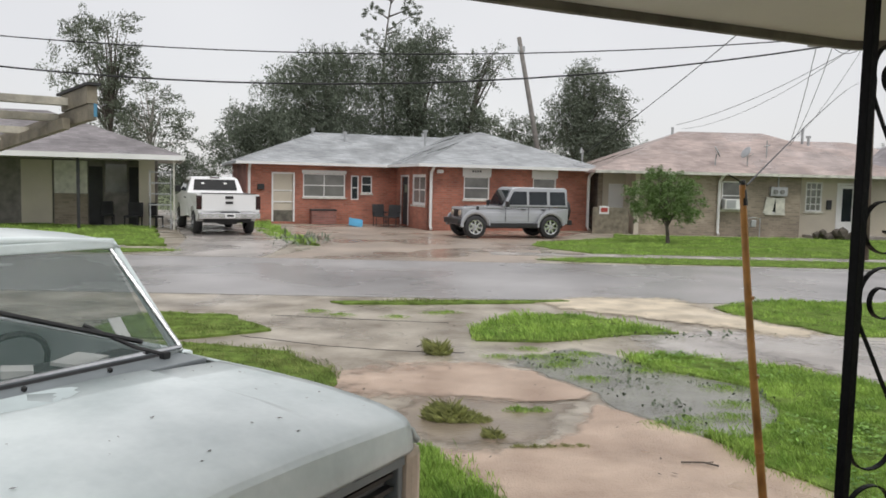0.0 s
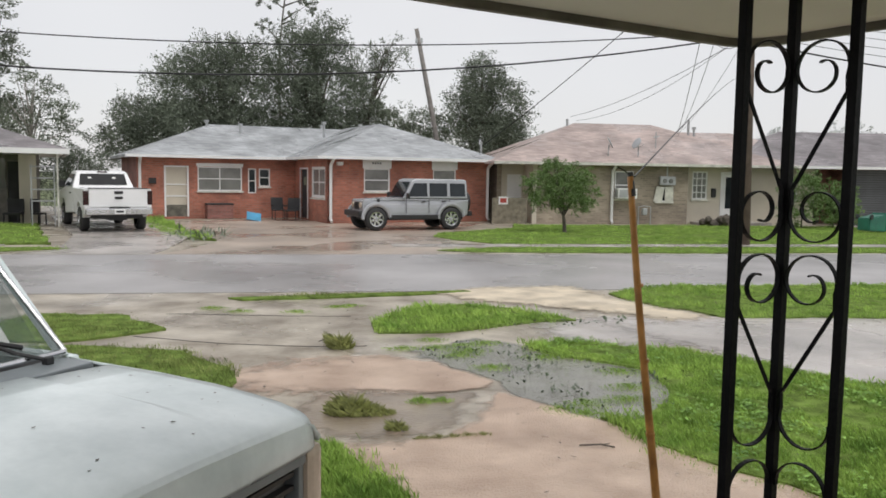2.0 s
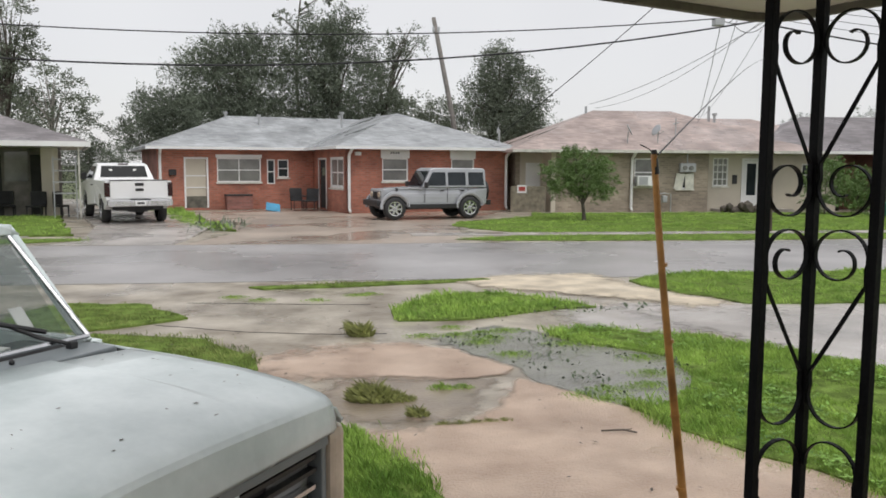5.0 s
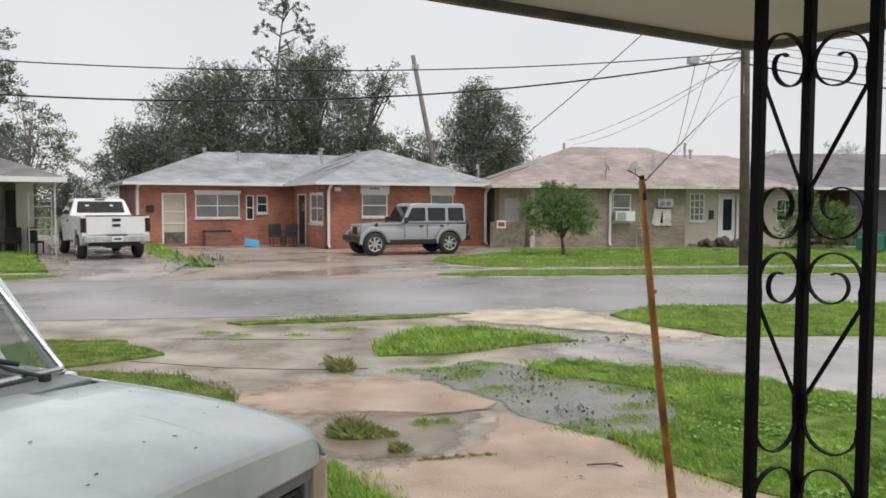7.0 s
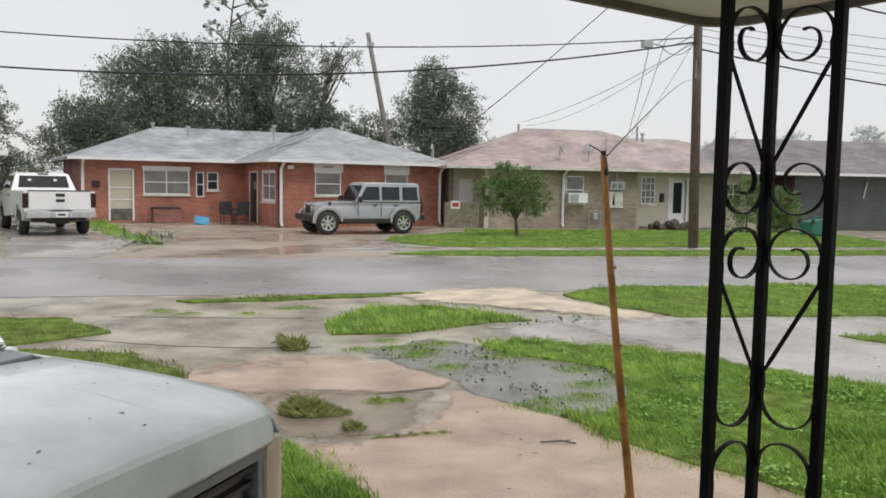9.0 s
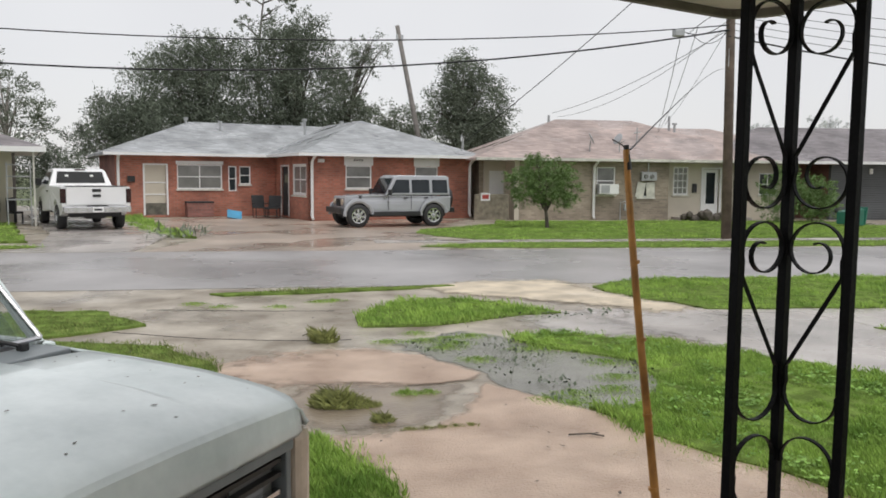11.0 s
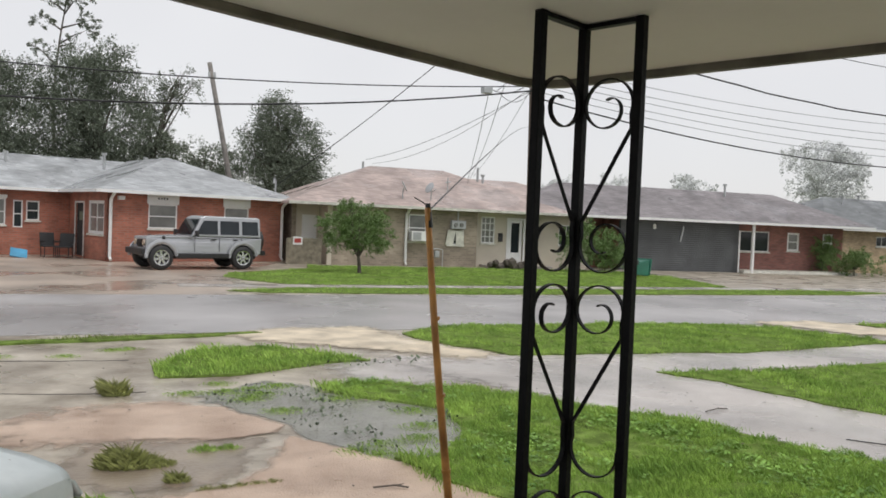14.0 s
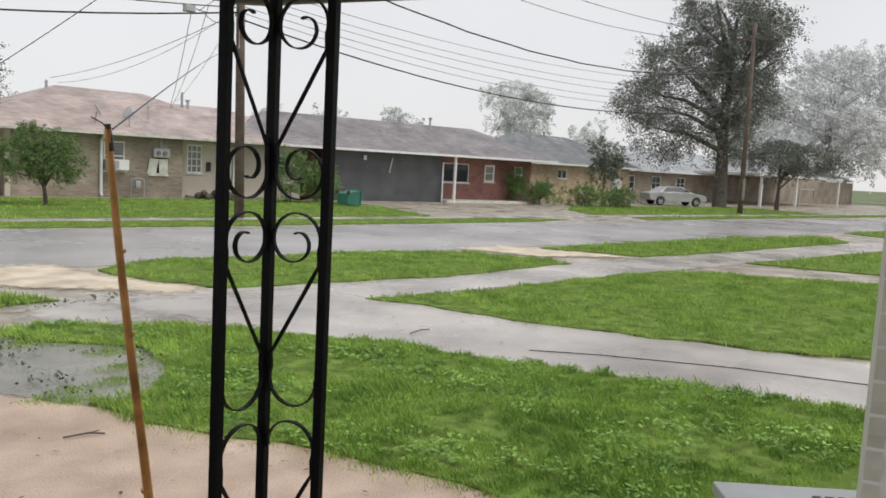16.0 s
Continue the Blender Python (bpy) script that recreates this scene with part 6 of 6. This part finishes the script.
for s in (1, -1):  # fenders with rolled top edges and a wheel arch
    bm = bmesh.new()
    xs2 = [-1.12, -0.93, -0.65, -0.35, -0.15, -0.05, 0.04, 0.09]
    sec = [(0.895, 0.0), (0.93, -0.015), (0.958, -0.05), (0.972, -0.12), (0.978, -0.3), (0.97, -0.62)]
    g = []
    for x in xs2:
        tuck = 0.0 if x < -0.2 else 0.022 * ((x + 0.2) / 0.27) ** 2
        row = []
        for y, dz in sec:
            zt = hood_z(x, 0.885) + dz
            if dz < -0.5:
                zt = 0.42 + max(0, 0.42 ** 2 - (x + 0.62) ** 2) ** 0.5 * 0.98 if abs(x + 0.62) < 0.42 else 0.42
            if x > -0.13 and dz < -0.1:
                zt = max(zt, 1.015 + 0.01 * (dz > -0.2))
            row.append((x, s * (y - tuck * (y / 0.9) ** 2), zt))
        g.append(row)
    sheet(bm, g, 0.015)
    part("fender", bm, M["truck"], tr, smooth=True)
    part("headlight", boxes((-0.03, 0.035, s * 0.56 if s > 0 else -0.8, 0.8 if s > 0 else -0.56, 0.7, 0.93), bevel=0.015), M["glass_pale"], tr)
    part("corner_lamp", boxes((-0.12, 0.1, s * 0.846 if s > 0 else -0.952, 0.952 if s > 0 else -0.846, 0.66, 1.005), bevel=0.035), M["lens_clear"], tr, "clear amber corner lamp")
part("front_panel", boxes((-0.12, 0.025, -0.84, 0.84, 0.6, 0.95)), M["dark"], tr)
gr = part("grille", boxes((0.02, 0.095, -0.84, 0.84, 0.95, 0.995), (0.02, 0.085, -0.84, 0.84, 0.655, 0.69), (0.02, 0.085, 0.81, 0.84, 0.69, 0.95), (0.02, 0.085, -0.84, -0.81, 0.69, 0.95), bevel=0.006), M["cowl"], tr, "grey painted grille surround")
for z in (0.75, 0.81, 0.87, 0.92):
    part("grille_bar", boxes((0.04, 0.07, -0.8, 0.8, z - 0.008, z + 0.008)), M["chrome" if z == 0.81 else "black"], gr)
for y in (-0.36, -0.18, 0, 0.18, 0.36):
    part("grille_rib", boxes((0.03, 0.075, y - 0.012, y + 0.012, 0.691, 0.949)), M["truck_worn"], gr)
part("bumper", boxes((0.0, 0.18, -0.97, 0.97, 0.42, 0.6), bevel=0.03), M["chrome"], tr)
part("cowl", boxes((-1.12, -0.94, -0.86, 0.86, 1.16, 1.207), bevel=0.008), M["cowl"], tr, "grey plastic cowl panel")


def quad(p, thick, n):
    bm = bmesh.new()
    n = Vector(n).normalized() * thick
    a = [bm.verts.new(Vector(q)) for q in p]
    b = [bm.verts.new(Vector(q) + n) for q in p]
    bm.faces.new(a)
    bm.faces.new(b[::-1])
    for i in range(4):
        bm.faces.new((a[(i + 1) % 4], a[i], b[i], b[(i + 1) % 4]))
    bmesh.ops.recalc_face_normals(bm, faces=bm.faces)
    return bm


WB, WT = (-1.11, 0.865, 1.232), (-1.5, 0.8, 1.655)
ws = part("windscreen", quad([(WB[0], -WB[1], WB[2]), WB, WT, (WT[0], -WT[1], WT[2])], 0.006, (1, 0, 0.9)), M["clear"], tr, "clear windscreen wet with rain")
ws.visible_shadow = False
bm = bmesh.new()
for a, b in (((WB[0], -WB[1], WB[2]), WB), (WB, WT), (WT, (WT[0], -WT[1], WT[2])), ((WT[0], -WT[1], WT[2]), (WB[0], -WB[1], WB[2]))):
    tube(bm, [a, b], 0.011, 6)
part("windscreen_trim", bm, M["chrome"], tr, "bright windscreen trim")
for s in (1, -1):
    bm = bmesh.new()
    tube(bm, [(WB[0] - 0.03, s * 0.885, 1.2), (WT[0] - 0.02, s * 0.826, 1.665)], 0.024, 8)
    part("pillar", bm, M["truck"], tr)
    bm = bmesh.new()
    tube(bm, [(-2.62, s * 0.86, 1.2), (-2.52, s * 0.82, 1.66)], 0.05, 8)
    part("pillar", bm, M["truck"], tr)
    sg_ = part("side_window", quad([(-1.2, s * 0.84, 1.21), (-2.58, s * 0.85, 1.21), (-2.5, s * 0.815, 1.65), (-1.55, s * 0.815, 1.65)], 0.005, (0, s, 0)), M["clear"], tr)
    sg_.visible_shadow = False
    part("door", boxes((-2.6, -1.13, s * 0.9 if s > 0 else -0.965, 0.965 if s > 0 else -0.9, 0.42, 1.2), bevel=0.02), M["truck"], tr)
    part("bed_side", boxes((-5.1, -2.68, s * 0.9 if s > 0 else -0.975, 0.975 if s > 0 else -0.9, 0.5, 1.22), bevel=0.02), M["truck"], tr)
bm = bmesh.new()
rxs, rys = [-1.47, -1.56, -1.8, -2.2, -2.45, -2.56], [-0.845, -0.79, -0.48, 0, 0.48, 0.79, 0.845]
sheet(bm, [[(x, y, 1.675 + 0.04 * (1 - (y / 0.845) ** 2) + 0.025 * (1 - ((x + 2.0) / 0.56) ** 2) - (0.03 if abs(y) > 0.82 else 0)) for y in rys] for x in rxs], 0.03)
part("roof", bm, M["truck"], tr, smooth=True)
part("roof_header", boxes((-1.56, -1.475, -0.815, 0.815, 1.645, 1.69), bevel=0.008), M["truck"], tr)
rw = part("rear_window", boxes((-2.6, -2.595, -0.62, 0.62, 1.24, 1.6)), M["clear"], tr)
rw.visible_shadow = False
part("cab_back", boxes((-2.66, -2.602, -0.85, 0.85, 0.5, 1.23), (-2.64, -2.602, -0.72, 0.72, 1.61, 1.68)), M["truck"], tr)
part("cab_floor", boxes((-2.6, -1.0, -0.88, 0.88, 0.42, 0.5)), M["dark"], tr)
part("bed_floor", boxes((-5.1, -2.68, -0.9, 0.9, 0.55, 0.62)), M["dark"], tr)
part("tailgate", boxes((-5.16, -5.1, -0.95, 0.95, 0.55, 1.2), bevel=0.015), M["truck"], tr)
part("dashboard", boxes((-1.45, -1.14, -0.83, 0.83, 0.9, 1.2), bevel=0.04), M["dark"], tr, "dark dashboard")
part("seat", boxes((-2.45, -1.85, -0.75, 0.75, 0.6, 0.8), (-2.55, -2.35, -0.75, 0.75, 0.8, 1.38), bevel=0.05), M["seat"], tr, "grey bench seat")
bm = bmesh.new()
tube(bm, [(-1.62 + 0.08 * math.sin(radians(a)), 0.38 + 0.19 * math.cos(radians(a)), 1.14 + 0.17 * math.sin(radians(a))) for a in range(0, 361, 20)], 0.014, 6)
tube(bm, [(-1.62, 0.38, 1.14), (-1.45, 0.38, 1.05)], 0.025, 6)
part("steering_wheel", bm, M["black"], tr)
part("paper", moved(boxes((-0.06, 0.08, -0.1, 0.1, 0, 0.015)), pose(-1.3, 0.5, 1.205, 0, 4, 25)), M["paper"], tr, "papers on the dashboard")
part("paper", moved(boxes((-0.05, 0.06, -0.06, 0.05, 0, 0.03)), pose(-1.28, 0.22, 1.205, 0, 4, 60)), M["paper"], tr)
part("sticker", moved(boxes((0, 0.004, -0.03, 0.03, 0, 0.12)), pose(-1.19, 0.65, 1.28, 0, -42, 0)), M["paper"], tr, "pale inspection sticker")
bm = bmesh.new()
bmesh.ops.create_icosphere(bm, subdivisions=2, radius=0.032, matrix=pose(-1.28, -0.3, 1.235))
part("trinket", bm, M["pink"], tr, "small pink trinket on the dashboard", smooth=True)
for y0, y1 in ((0.74, 0.1), (-0.04, -0.66)):
    bm = bmesh.new()
    tube(bm, [(-1.06, y0, 1.225), (-1.12, y0 - 0.1, 1.265), (-1.22, (y0 + y1) / 2 + 0.05, 1.372)], 0.009, 6)
    tube(bm, [(-1.13, y0 - 0.06, 1.28), (-1.3, y1, 1.475)], 0.011, 6)
    box(bm, -1.077, -1.043, y0 - 0.018, y0 + 0.018, 1.207, 1.238, bevel=0.006)
    part("wiper", bm, M["black"], tr, "black wiper arm and blade")
for y in (0.45, 0.1, -0.4):
    bm = bmesh.new()
    bmesh.ops.create_icosphere(bm, subdivisions=1, radius=0.012, matrix=pose(-1.03, y, 1.218))
    part("washer_nozzle", bm, M["black"], tr)
for x in (-0.62, -4.0):
    for s in (1, -1):
        wheel(tr, x, s * 0.84, 0.37, 0.24, s, 0, "grey_metal")
part("chassis", boxes((-5.0, -0.1, -0.45, 0.45, 0.3, 0.42)), M["dark"], tr)

# white pickup across the street, seen from behind
wt = thing("white_pickup", pose(-6.12, 27.65, 0.082, 0, 0, 114), "white pickup truck parked in the driveway", "pickup truck")
R = 0.4
bed = [(-1.12, 0.62), (-1.14, 0.78), (-1.1, 1.36), (1.36, 1.36), (1.36, 0.6)] + [(p[0], p[1] + 0.08) for p in arch(0.0, 0.5)][::-1]
part("bed", shell(bed, lambda x, z: 1.0 if z > 0.7 else 0.97, bevel=0.025), M["car_white"], wt)
cabp = [(1.4, 0.55), (1.4, 1.36), (1.62, 1.86), (2.0, 1.92), (2.75, 1.9), (3.35, 1.32), (4.55, 1.2), (4.72, 1.05), (4.72, 0.6)] + [(p[0], p[1] + 0.08) for p in arch(3.65, 0.5)][::-1]
part("cab", shell(cabp, lambda x, z: 0.98 if z < 1.37 else 0.98 - (z - 1.36) * 0.36, bevel=0.03), M["car_white"], wt)
part("rear_window", quad([(1.435, -0.76, 1.44), (1.435, 0.76, 1.44), (1.59, 0.7, 1.81), (1.59, -0.7, 1.81)], 0.02, (-1, 0, 0.4)), M["glass_tint"], wt, "dark rear window")
for y in (-0.35, 0.42):
    part("decal", moved(boxes((-0.012, -0.004, -0.05, 0.05, -0.03, 0.03)), pose(1.515, y, 1.68, 0, 23, 0)), M["paper"], wt)
part("brake_lamp", boxes((1.6, 1.64, -0.16, 0.16, 1.86, 1.9)), M["lens_red"], wt)
tg = part("tailgate", boxes((-1.17, -1.135, -0.86, 0.86, 0.8, 1.36), bevel=0.015), M["car_white"], wt)
part("tailgate_cap", boxes((-1.18, -1.11, -0.88, 0.88, 1.362, 1.39)), M["black"], tg)
part("tailgate_handle", boxes((-1.19, -1.171, -0.13, 0.13, 1.2, 1.29), bevel=0.008), M["black"], tg)
part("emblem", boxes((-1.19, -1.171, -0.12, 0.12, 1.04, 1.12), bevel=0.02), M["dark"], tg)
bp = part("rear_bumper", boxes((-1.34, -1.18, -0.98, 0.98, 0.56, 0.76), bevel=0.03), M["chrome"], wt, "chrome rear bumper")
part("bumper_step", boxes((-1.35, -1.2, -0.3, 0.3, 0.765, 0.79)), M["black"], bp)
pl = part("number_plate", boxes((-1.352, -1.342, -0.16, 0.16, 0.59, 0.73)), M["white"], bp)
part("plain_bars", boxes((-1.357, -1.353, -0.11, 0.11, 0.63, 0.69)), M["dark"], pl)
for s in (1, -1):
    part("tail_lamp", boxes((-1.16, -1.02, s * 0.87 if s > 0 else -1.02, 1.02 if s > 0 else -0.87, 0.86, 1.3), bevel=0.015), M["lens_red"], wt, "dark red tail lamp")
    part("side_window", quad([(1.75, s * 0.975, 1.4), (3.2, s * 0.975, 1.4), (2.75, s * 0.83, 1.8), (1.8, s * 0.83, 1.8)], 0.01, (0, s, 0.3)), M["glass"], wt)
    part("mirror", boxes((3.0, 3.12, s * 1.08 - 0.1, s * 1.08 + 0.1, 1.35, 1.58), bevel=0.02), M["black"], wt)
    part("door_handle", boxes((1.8, 2.0, s * 0.985 - 0.015, s * 0.985 + 0.015, 1.15, 1.2)), M["black"], wt)
    for x in (0, 3.65):
        wheel(wt, x, s * 0.86, R, 0.27, s, 5)
part("underbody", boxes((-1.0, 4.5, -0.75, 0.75, 0.42, 0.62)), M["dark"], wt)
part("spare_wheel", boxes((-0.95, -0.35, -0.3, 0.3, 0.36, 0.52), bevel=0.06), M["rubber"], wt)

# silver off-roader in front of the brick house
jp = thing("off_roader", pose(5.12, 30.35, 0.012, 0, 0, 196), "silver four-door off-road vehicle with a grey top", "car")
lower = [(-0.72, 0.55), (-0.74, 1.1), (1.9, 1.13), (2.0, 1.16), (3.3, 1.1), (3.36, 1.04), (3.36, 0.62), (3.3, 0.55)] + [(p[0], p[1] + 0.1) for p in arch(2.92, 0.47)][::-1] + [(p[0], p[1] + 0.1) for p in arch(0.0, 0.47)][::-1]
part("body", shell(lower, lambda x, z: 0.78 if x < 2.0 else 0.78 - 0.14 * (x - 2.0) / 1.36, bevel=0.03), M["car_silver"], jp)
top = [(-0.72, 1.135), (-0.7, 1.8), (-0.6, 1.85), (1.35, 1.86), (1.5, 1.8), (1.86, 1.14)]
part("hard_top", shell(top, lambda x, z: 0.76 - 0.09 * (z - 1.13) / 0.7, bevel=0.04), M["car_silver"], jp)
part("windscreen", quad([(1.86, -0.68, 1.2), (1.86, 0.68, 1.2), (1.56, 0.62, 1.74), (1.56, -0.62, 1.74)], 0.012, (1, 0, 0.5)), M["glass"], jp)
for s in (1, -1):
    for x0, x1, x2, x3 in ((0.92, 1.7, 1.42, 0.92), (0.12, 0.82, 0.82, 0.12), (-0.62, 0.0, 0.0, -0.6)):
        part("side_window", quad([(x0, s * 0.755, 1.22), (x1, s * 0.755, 1.22), (x2, s * 0.69, 1.7), (x3, s * 0.69, 1.7)], 0.014, (0, s, 0.1)), M["glass"], jp, "dark tinted window")
    for x in (1.75, 0.86, 0.04):
        part("door_seam", boxes((x - 0.008, x + 0.008, s * 0.782 - 0.004, s * 0.782 + 0.004, 0.62, 1.12)), M["dark"], jp)
    for x in (1.0, 0.2):
        part("door_handle", boxes((x, x + 0.15, s * 0.795 - 0.014, s * 0.795 + 0.014, 1.02, 1.06)), M["black"], jp)
    for x0, rr_ in ((0.0, 0.5), (2.92, 0.5)):
        bm = bmesh.new()
        tube(bm, [(x0 + rr_ * math.cos(radians(a)), s * 0.86, 0.45 + rr_ * math.sin(radians(a))) for a in range(-5, 186, 14)], 0.055, 6, flat=1.6)
        part("wheel_flare", bm, M["car_silver"], jp)
    part("mirror", boxes((1.72, 1.82, s * 0.98 - 0.1, s * 0.98 + 0.1, 1.15, 1.35), bevel=0.02), M["black"], jp)
    part("side_step", boxes((0.5, 2.45, s * 0.85 - 0.07, s * 0.85 + 0.07, 0.4, 0.56), bevel=0.02), M["black"], jp, "black side step")
    bm = bmesh.new()
    bmesh.ops.create_cone(bm, cap_ends=True, segments=16, radius1=0.1, radius2=0.1, depth=0.06, matrix=pose(3.37, s * 0.42, 0.9, 0, 90, 0))
    part("headlight", bm, M["lens_clear"], jp)
    part("hood_latch", boxes((2.75, 2.85, s * 0.68 - 0.02, s * 0.68 + 0.02, 1.02, 1.14)), M["black"], jp)
    part("tail_lamp", boxes((-0.78, -0.72, s * 0.68 - 0.07, s * 0.68 + 0.07, 0.85, 1.05)), M["lens_red"], jp)
    for x in (0.0, 2.92):
        wheel(jp, x, s * 0.76, 0.41, 0.27, s, 7)
for y in (-0.24, -0.16, -0.08, 0, 0.08, 0.16, 0.24):
    part("grille_slot", boxes((3.355, 3.372, y - 0.022, y + 0.022, 0.74, 1.0)), M["black"], jp)
part("front_bumper", boxes((3.35, 3.58, -0.85, 0.85, 0.5, 0.7), bevel=0.03), M["black"], jp, "black front bumper")
part("rear_bumper", boxes((-0.9, -0.74, -0.8, 0.8, 0.5, 0.68), bevel=0.03), M["black"], jp)
part("underbody", boxes((-0.6, 3.2, -0.6, 0.6, 0.36, 0.6)), M["dark"], jp)
part("spare_wheel", moved(ring(bmesh.new(), [(0.001, -0.12), (0.3, -0.12), (0.39, -0.09), (0.4, 0.09), (0.3, 0.12), (0.001, 0.12)]), pose(-0.9, 0.05, 1.0, 0, 0, 90)), M["rubber"], jp)

# pale sedan far down the street
sd = thing("sedan", pose(54.4, 32.3, 0.0, 0, 0, -32), "pale silver sedan parked beside a house", "car")
sp = [(-2.25, 0.4), (-2.3, 0.85), (-1.55, 0.98), (-0.95, 1.36), (0.35, 1.4), (1.15, 0.98), (2.15, 0.82), (2.3, 0.6), (2.25, 0.35)] + [(p[0], p[1] - 0.04) for p in arch(1.45, 0.36)][::-1] + [(p[0], p[1] - 0.04) for p in arch(-1.4, 0.36)][::-1]
part("body", shell(sp, lambda x, z: 0.86 if z < 0.99 else 0.86 - (z - 0.98) * 0.5, bevel=0.04), M["car_sedan"], sd)
for s in (1, -1):
    part("side_window", quad([(-1.3, s * 0.86, 1.02), (0.95, s * 0.86, 1.02), (0.3, s * 0.68, 1.34), (-0.9, s * 0.68, 1.34)], 0.02, (0, s, 0.4)), M["glass"], sd)
    for x in (1.45, -1.4):
        wheel(sd, x, s * 0.78, 0.32, 0.2, s, 5)
part("windscreen", quad([(1.13, -0.7, 1.02), (1.13, 0.7, 1.02), (0.45, 0.6, 1.36), (0.45, -0.6, 1.36)], 0.02, (1, 0, 1)), M["glass"], sd)

# ---- loose things in the yards ----
bn = thing("wheelie_bin", pose(21.7, 28.6, 0.02, 0, 0, 25), "green plastic wheelie bin tipped on its side", "bin")
bm = bmesh.new()
lo_, hi_ = [(-0.24, -0.24), (0.24, -0.24), (0.24, 0.24), (-0.24, 0.24)], [(-0.32, -0.34), (0.32, -0.34), (0.32, 0.34), (-0.32, 0.34)]
va, vb = [bm.verts.new((-0.5, a, b + 0.34)) for a, b in lo_], [bm.verts.new((0.55, a, b + 0.36)) for a, b in hi_]
bm.faces.new(va)
bm.faces.new(vb[::-1])
for i in range(4):
    bm.faces.new((va[(i + 1) % 4], va[i], vb[i], vb[(i + 1) % 4]))
bmesh.ops.recalc_face_normals(bm, faces=bm.faces)
bmesh.ops.bevel(bm, geom=bm.edges[:], offset=0.03, segments=2, affect="EDGES")
part("tub", bm, M["green"], bn)
part("lid", moved(boxes((0.02, 0.085, -0.34, 0.34, -0.36, 0.36), bevel=0.02), pose(0.62, 0.0, 0.42, 0, 12, 0)), M["green"], bn)
for s in (1, -1):
    part("wheel", moved(ring(bmesh.new(), [(0.001, -0.03), (0.1, -0.03), (0.1, 0.03), (0.001, 0.03)], 14), pose(-0.45, s * 0.28, 0.62)), M["black"], bn)
ob = part("blue_board", moved(boxes((-0.3, 0.3, -0.03, 0.03, 0, 0.46), bevel=0.015), pose(0, 0, 0.02, -48, 10, 12)), M["blue"])
ob.matrix_world = pose(-2.2, 34.6, 0)
tagged(ob, "bright blue plastic board leaning by the brick house", "board")
for i, (x, y, a) in enumerate(((-1.2, 35.4, 20), (-0.65, 34.9, -15))):
    ch = thing("patio_chair", pose(x, y, 0.012, 0, 0, a), "dark metal patio chair beside the entrance", "chair", "chairs by the door")
    part("seat", boxes((-0.27, 0.27, -0.26, 0.26, 0.4, 0.44), bevel=0.01), M["dark"], ch)
    part("backrest", moved(boxes((-0.27, 0.27, 0, 0.03, 0, 0.52), bevel=0.01), pose(0, 0.24, 0.44, -12, 0, 0)), M["dark"], ch)
    for sx in (-0.24, 0.24):
        for sy in (-0.23, 0.23):
            part("leg", boxes((sx - 0.015, sx + 0.015, sy - 0.015, sy + 0.015, 0, 0.4)), M["dark"], ch)
        part("armrest", boxes((sx - 0.025, sx + 0.025, -0.26, 0.26, 0.6, 0.63)), M["dark"], ch)
hb = thing("storage_box", pose(-3.8, 36.2, 0.01, 0, 0, 18), "dark brown storage box under the window", "box")
part("body", boxes((-0.55, 0.55, -0.3, 0.3, 0, 0.6), bevel=0.015), M["brick_dark"], hb)
part("lid", boxes((-0.57, 0.57, -0.32, 0.32, 0.602, 0.66), bevel=0.01), M["dark"], hb)
for i, (x, y, s) in enumerate(((-10.4, 31.2, 1.0), (-11.6, 31.8, 0.8), (-9.6, 31.4, 0.7))):
    t_ = thing("carport_chair", pose(x, y, 0.0, 0, 0, 30 * i), "dark chair standing under the carport", "chair", "chairs in the carport")
    part("seat", boxes((-0.28 * s, 0.28 * s, -0.28 * s, 0.28 * s, 0.38, 0.45), bevel=0.02), M["dark"], t_)
    part("backrest", boxes((-0.28 * s, 0.28 * s, 0.24 * s, 0.3 * s, 0.452, 0.95), bevel=0.02), M["dark"], t_)
    for sx in (-0.24, 0.24):
        for sy in (-0.24, 0.24):
            part("leg", boxes((sx * s - 0.02, sx * s + 0.02, sy * s - 0.02, sy * s + 0.02, 0, 0.38)), M["dark"], t_)
fb = bmesh.new()
fr_ = np.random.default_rng(31)
for i in range(160):
    p = Vector((-2.9 + 0.35 * fr_.normal(), 25.2 + 0.8 * fr_.normal(), 0.05))
    d = Vector(fr_.normal(size=3)) * 0.16
    d.z = abs(d.z)
    w = d.cross(Vector((0, 0, 1))).normalized() * 0.03
    fb.faces.new([fb.verts.new(v) for v in (p, p + d * 0.5 + w, p + d, p + d * 0.5 - w)])
tagged(part("fallen_branch_leaves", fb, M["leaf_mid"]), "fallen leafy branch on the wet driveway", "branch", kind="stuff")
